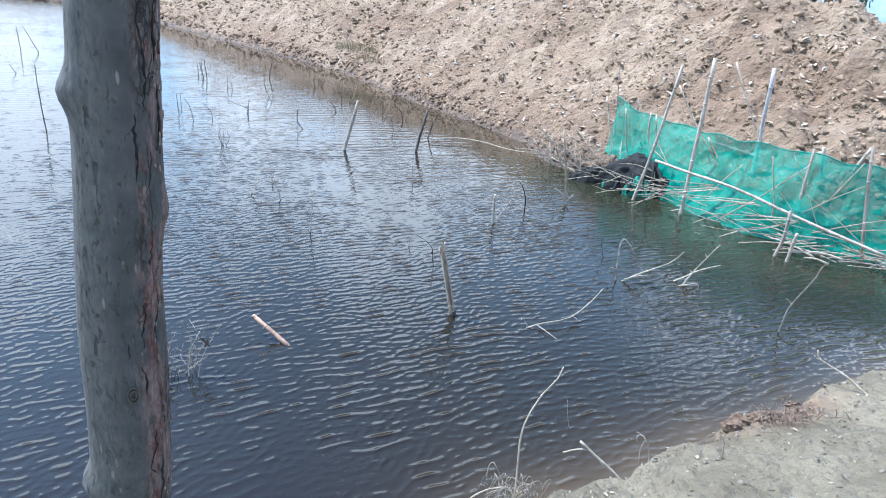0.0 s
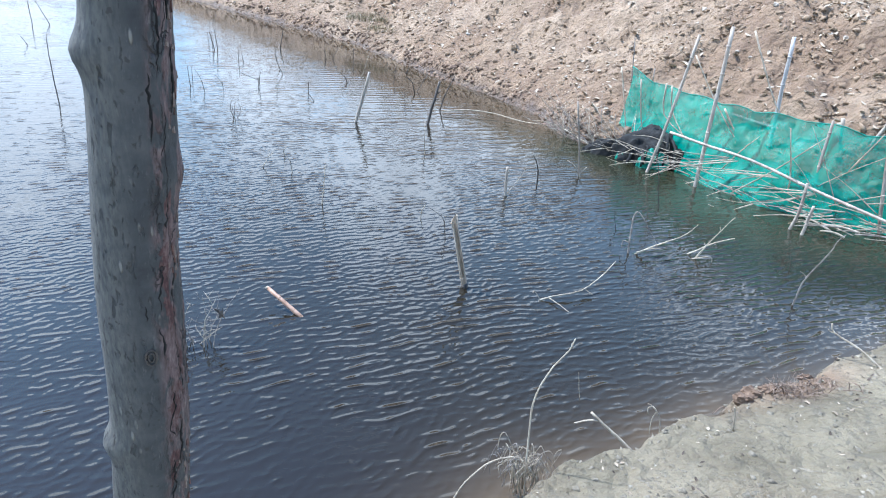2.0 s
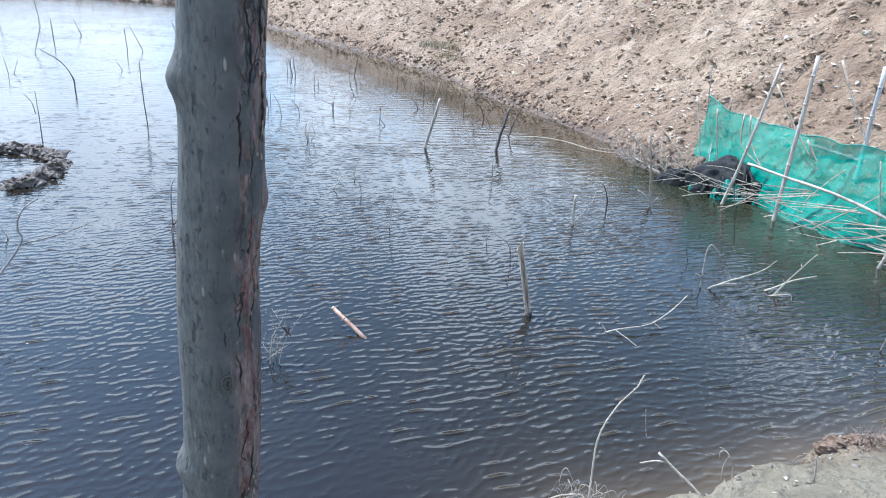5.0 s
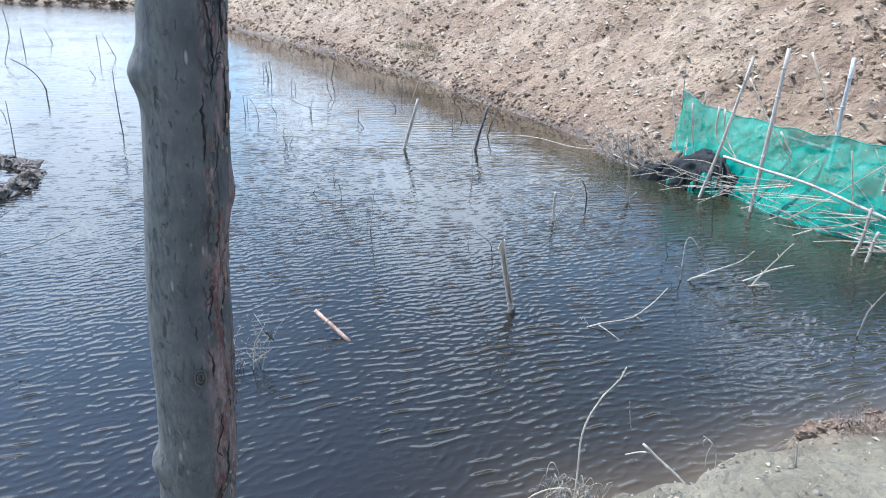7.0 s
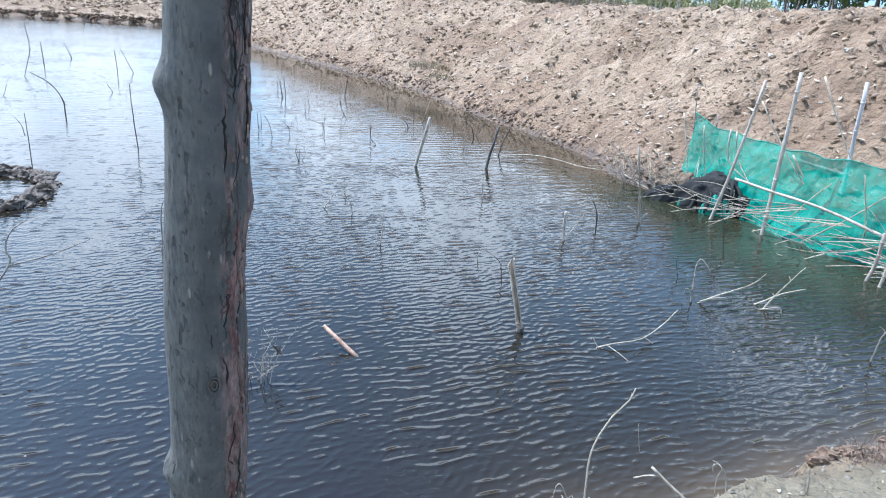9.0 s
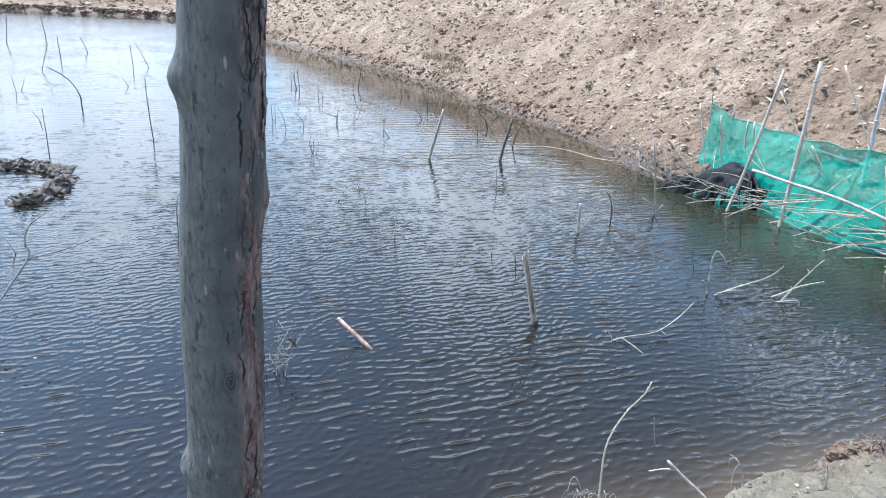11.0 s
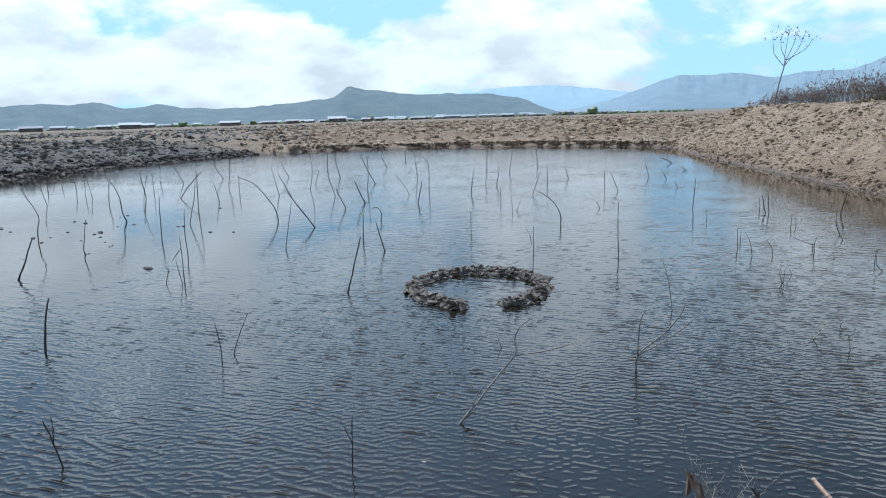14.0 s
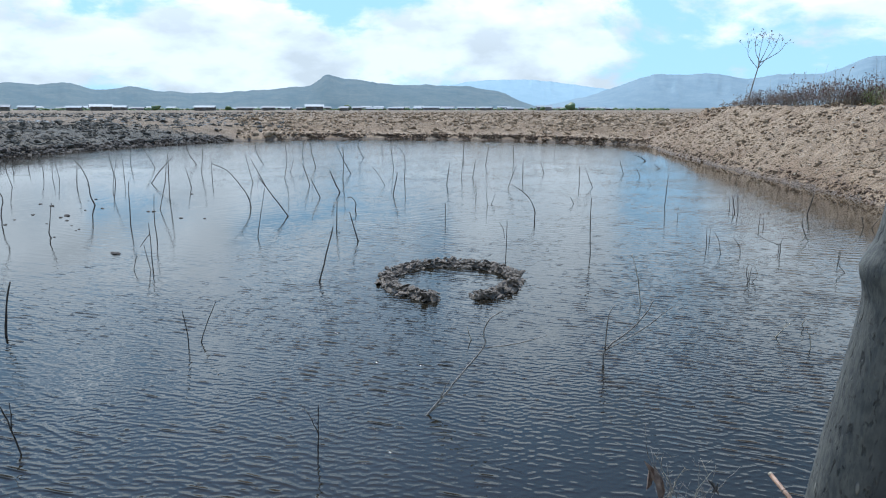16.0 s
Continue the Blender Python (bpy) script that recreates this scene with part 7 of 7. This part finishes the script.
def sapling(az, depth, high, leaf, count, label, spread=0.28, stems=1, lean=0.0, seed=0, size=0.035, low=0.5):
    rnd = random.Random(seed + int(az * 100))
    at = crest_spot(az, depth)
    thing = holder("sapling", at, label, "sapling", "saplings on the dike")
    spots = []
    for s in range(stems):
        bm = bmesh.new()
        a = rnd.uniform(0, 6.3)
        off = Vector((rnd.uniform(-0.15, 0.15), rnd.uniform(-0.15, 0.15), 0)) * (stems > 1)
        top = off + Vector((lean * high + rnd.uniform(-0.12, 0.12) * high, rnd.uniform(-0.1, 0.1) * high, high * rnd.uniform(0.8, 1.0)))
        pts = smooth_path([off + Vector((0, 0, -0.1)), off.lerp(top, 0.5) + Vector((rnd.uniform(-0.06, 0.06), 0, 0)), top], rnd, 0.012)
        tube(bm, pts, [0.017 * (1 - 0.7 * i / len(pts)) for i in range(len(pts))], 6)
        part("trunk", bm, GREYWOOD, thing)
        for b in range(rnd.randint(4, 7)):
            q = pts[rnd.randint(max(1, int(len(pts) * low)), len(pts) - 1)]
            d = Vector((rnd.uniform(-1, 1), rnd.uniform(-1, 1), rnd.uniform(0.5, 1.4))).normalized() * high * spread * rnd.uniform(0.5, 1.1)
            bm = bmesh.new()
            end = q + d
            tube(bm, [q, q + d * 0.5 + Vector((rnd.uniform(-0.03, 0.03), 0, 0)), end], [0.008, 0.006, 0.003], 5)
            part("limb", bm, GREYWOOD, thing)
            for _ in range(int(count / 5)):
                spots.append(q + d * rnd.uniform(0.45, 1.05) + Vector((rnd.gauss(0, 0.05), rnd.gauss(0, 0.05), rnd.gauss(0, 0.05))))
    if spots:
        vs, fs = leaf_cluster(rnd, spots, size)
        raw("crown", vs, fs, leaf, False, thing)
    return thing


def slim_tree(az, depth, el, leaves, label, fan=1.4, lean=0.0, seed=0, size=0.05, thick=0.02):
    """A slender tree whose limbs fan out near the top; el: its top's elevation from the standing place."""
    rnd = random.Random(seed)
    at = crest_spot(az, depth)
    high = 2.25 + math.hypot(at.x, at.y) * math.tan(radians(el)) - at.z
    across = Vector((math.cos(radians(az)), -math.sin(radians(az)), 0))
    deep = Vector((-across.y, across.x, 0))
    thing = holder("tree", at, label, "tree", "slender trees on the dike")
    fork = Vector((0, 0, high * 0.56)) + across * lean * high * 0.6
    stem_pts = smooth_path([Vector((0, 0, -0.1)), fork * 0.5 + across * rnd.uniform(-0.06, 0.06) * high, fork], rnd, 0.01)
    bm = bmesh.new()
    tube(bm, stem_pts, [thick * (1 - 0.45 * i / len(stem_pts)) for i in range(len(stem_pts))], 7)
    part("trunk", bm, GREYWOOD, thing)
    spots = []
    for b in range(6):
        side = (b - 2.5) / 2.5
        tip = Vector((0, 0, high * (1 - 0.16 * abs(side) - rnd.uniform(0, 0.08)))) + across * (lean * high + side * 0.28 * fan * high * 0.5) + deep * rnd.uniform(-0.15, 0.15) * high
        root = fork if b % 2 else stem_pts[int(len(stem_pts) * 0.75)]
        bend = root.lerp(tip, 0.5) + across * side * 0.06 * high
        bm = bmesh.new()
        run = smooth_path([root, bend, tip], rnd, 0.012)
        tube(bm, run, [thick * 0.5 * (1 - 0.8 * i / len(run)) for i in range(len(run))], 5)
        limb = part("limb", bm, GREYWOOD, thing)
        bm = bmesh.new()
        ends = [tip]
        for _ in range(5):
            q = bend.lerp(tip, rnd.uniform(0.1, 0.9))
            e = q + (across * rnd.uniform(-1, 1) + deep * rnd.uniform(-0.6, 0.6) + Vector((0, 0, rnd.uniform(0.3, 1.1)))) * 0.11 * high
            tube(bm, [q, q.lerp(e, 0.5) + Vector((0, 0, 0.01)), e], [0.005, 0.004, 0.002], 4)
            ends.append(e)
        part("spray", bm, GREYWOOD, limb)
        for e in ends:
            for _ in range(max(1, leaves // 36) if leaves else 0):
                spots.append(e + Vector((rnd.gauss(0, 0.04), rnd.gauss(0, 0.04), rnd.gauss(0, 0.035))))
    if spots:
        vs, fs = leaf_cluster(rnd, spots, size)
        raw("crown", vs, fs, LEAFRED, False, thing)


for k, (az, depth, el, n, fan, lean) in enumerate(((-4.7, 5.0, 5.9, 210, 1.6, -0.10), (-3.0, 5.6, 4.6, 36, 0.5, 0.05), (-3.6, 5.2, 3.6, 36, 0.9, -0.2), (-0.9, 5.2, 5.3, 110, 0.9, -0.05), (0.4, 5.3, 4.9, 170, 1.2, -0.05),
                                                   (1.9, 5.1, 4.3, 110, 1.0, -0.2), (5.4, 5.0, 6.0, 110, 2.1, -0.05), (-6.4, 5.2, 4.0, 72, 0.9, 0.0), (-9.8, 5.0, 3.5, 110, 1.0, 0.0), (3.3, 5.6, 4.4, 36, 0.5, 0.0), (7.4, 5.4, 4.6, 36, 1.2, 0.15), (-7.3, 5.4, 3.0, 72, 0.8, 0.05), (9.4, 5.2, 4.0, 0, 0.8, 0.0))):
    slim_tree(az, depth, el, n, "slender nearly bare tree with clustered reddish leaves on the dike" if n > 40 else "thin leafless young tree on the dike", fan, lean, 40 + k)
slim_tree(-20.4, 5.0, 6.1, 110, "tall bare tree with fanned limbs and few leaves on the dike", 1.5, 0.16, 99, 0.05, 0.045)
for az, depth, high in ((-2.0, 5.0, 0.8), (2.7, 5.0, 0.8), (10.5, 5.0, 1.0), (13, 5.2, 1.0), (16, 5.1, 0.9), (19, 5.1, 1.0)):
    sapling(az, depth, high, LEAFRED, 0, "thin leafless sapling on the dike", 0.3, 2, 0.05, 9)


def brush(az, depth, wide, high, leaf, seed):
    """A thicket of thin upright twigs with dull leaves towards their tips."""
    rnd = random.Random(seed)
    at = crest_spot(az, depth)
    thing = holder("brush", at, "dense low dry brush with dull reddish tips on the dike", "brush", "brush on the dike")
    across = Vector((math.cos(radians(az)), -math.sin(radians(az)), 0))
    bm, spots = bmesh.new(), []
    for _ in range(36):
        p = across * rnd.uniform(-wide, wide) + Vector((rnd.uniform(-0.3, 0.3), rnd.uniform(-0.3, 0.3), -0.05))
        h = high * rnd.uniform(0.35, 1.0) * (1.5 if rnd.random() < 0.12 else 1.0)
        q = p + Vector((rnd.uniform(-0.2, 0.2) * h, rnd.uniform(-0.2, 0.2) * h, h))
        tube(bm, [p, p.lerp(q, 0.5) + Vector((rnd.uniform(-0.05, 0.05), 0, 0)), q], [0.007, 0.0055, 0.003], 4)
        for _ in range(3):
            e = p.lerp(q, rnd.uniform(0.35, 0.9))
            f = e + Vector((rnd.uniform(-0.2, 0.2), rnd.uniform(-0.2, 0.2), rnd.uniform(0.05, 0.22)))
            tube(bm, [e, e.lerp(f, 0.5), f], [0.005, 0.004, 0.002], 4)
            spots += [f + Vector((rnd.gauss(0, 0.05), rnd.gauss(0, 0.05), rnd.gauss(0, 0.04))) for _ in range(2)]
    part("thicket", bm, GREYWOOD if seed % 3 else TWIG, thing)
    vs, fs = leaf_cluster(rnd, spots, 0.04)
    raw("crown", vs, fs, leaf, False, thing)


thicket = random.Random(77)
for i in range(30):
    az = -22.3 + i * 0.44
    brush(az, thicket.uniform(4.7, 6.4), 0.38, (0.62 + 0.60 * min(1, max(0, (az + 22.3) / 5))) * thicket.uniform(0.65, 1.15), LEAFRED if i % 2 else LEAFBROWN, 700 + i)
for i in range(16):
    az = -9.0 + i * 1.0
    brush(az, thicket.uniform(4.6, 5.6), 0.4, thicket.uniform(0.25, 0.45), LEAFDULL, 760 + i)
sapling(-24.3, 4.6, 0.38, LEAFRED, 60, "small dark shrub on the dike's end", 0.5, 4, 0.0, 8, 0.05)


def hedge_bush(az, depth, wide, high, leaf, label, seed):
    rnd = random.Random(seed)
    at = crest_spot(az, depth)
    thing = holder("bush", at, label, "bush", "bushes behind the dike")
    centres = [Vector((rnd.uniform(-1, 1) * wide, rnd.uniform(-0.5, 0.5), high * rnd.uniform(0.3, 0.85))) for _ in range(9)]
    for c in centres[:5]:
        bm = bmesh.new()
        tube(bm, [Vector((c.x * 0.4, 0, -0.1)), Vector((c.x * 0.7, c.y * 0.5, c.z * 0.6)), c], [0.03, 0.02, 0.008], 5)
        part("stem", bm, GREYWOOD, thing)
    spots = []
    for c in centres:
        for _ in range(300):
            d = Vector((rnd.gauss(0, 1), rnd.gauss(0, 1), rnd.gauss(0, 1))).normalized()
            spots.append(c + Vector((d.x * wide * 0.38, d.y * 0.5, d.z * high * 0.28)) * rnd.uniform(0.5, 1.1))
    vs, fs = leaf_cluster(rnd, spots, 0.046)
    raw("crown", vs, fs, leaf, False, thing)


for az, depth, wide, high, leaf in ((1.0, 8.0, 1.0, 1.55, LEAFGREEN), (3.4, 8.0, 1.0, 1.7, LEAFGREEN), (5.4, 8.5, 0.9, 1.5, LEAFGREEN), (-1.8, 6.8, 1.2, 1.15, LEAFLIGHT), (-4.4, 6.8, 1.3, 1.1, LEAFLIGHT),
                                    (-7.0, 6.8, 1.4, 1.0, LEAFLIGHT), (-9.6, 6.8, 1.4, 0.9, LEAFLIGHT), (7.6, 7.2, 1.1, 1.1, LEAFLIGHT), (10.5, 8.0, 1.0, 1.0, LEAFLIGHT), (13.8, 8.0, 1.0, 0.9, LEAFLIGHT), (17.0, 8.0, 0.9, 0.8, LEAFLIGHT),
                                    (19.2, 5.6, 0.5, 1.1, LEAFGREEN), (21.8, 5.5, 0.5, 1.25, LEAFGREEN), (24.2, 5.4, 0.5, 1.3, LEAFGREEN), (26.6, 5.4, 0.5, 1.3, LEAFGREEN), (29.0, 5.4, 0.45, 1.2, LEAFGREEN)):
    hedge_bush(az, depth, wide, high, leaf, ("dark green" if leaf is LEAFGREEN else "light green") + " leafy bush behind the dike's crest", int(az * 10) + 500)
for az, depth, wide, high in ((-11.8, 6.6, 1.4, 0.8), (-3.0, 6.4, 1.1, 0.95), (-5.7, 6.4, 1.1, 0.9), (-8.3, 6.4, 1.1, 0.85), (0.2, 6.5, 1.0, 1.0), (2.6, 6.5, 1.0, 0.9)):
    hedge_bush(az, depth, wide, high, LEAFLIGHT, "light green leafy bush behind the dike's crest", int(az * 10) + 900)
pegs = random.Random(61)
for i in range(46):
    az = -17 + i * 0.85 + pegs.uniform(-0.2, 0.2)
    at = crest_spot(az, 4.5 + pegs.uniform(0, 1.0))
    h = pegs.uniform(0.25, 0.75)
    bough("picket", [tuple(at - Vector((0, 0, 0.1))), tuple(at + Vector((pegs.uniform(-0.03, 0.03), 0, h * 0.5))), tuple(at + Vector((pegs.uniform(-0.08, 0.08), pegs.uniform(-0.05, 0.05), h)))], pegs.uniform(0.008, 0.016), TWIG if i % 3 else GREYWOOD,
          "thin dry wooden picket standing on the dike", "picket", (), "pickets on the dike", 0.7, 5)
for az, n in ((-13.0, 260), (-9.5, 260), (-6.0, 260), (-2.5, 260), (1.0, 240), (5.0, 240)):
    at = crest_spot(az, 6.2)
    grass_tuft("crest_grass", tuple(at), 900, 0.45, 1.1, LEAFLIGHT if az > -8 else STRAW, "tall dry and green grass on the dike's crest", int(az * 7) + 900)
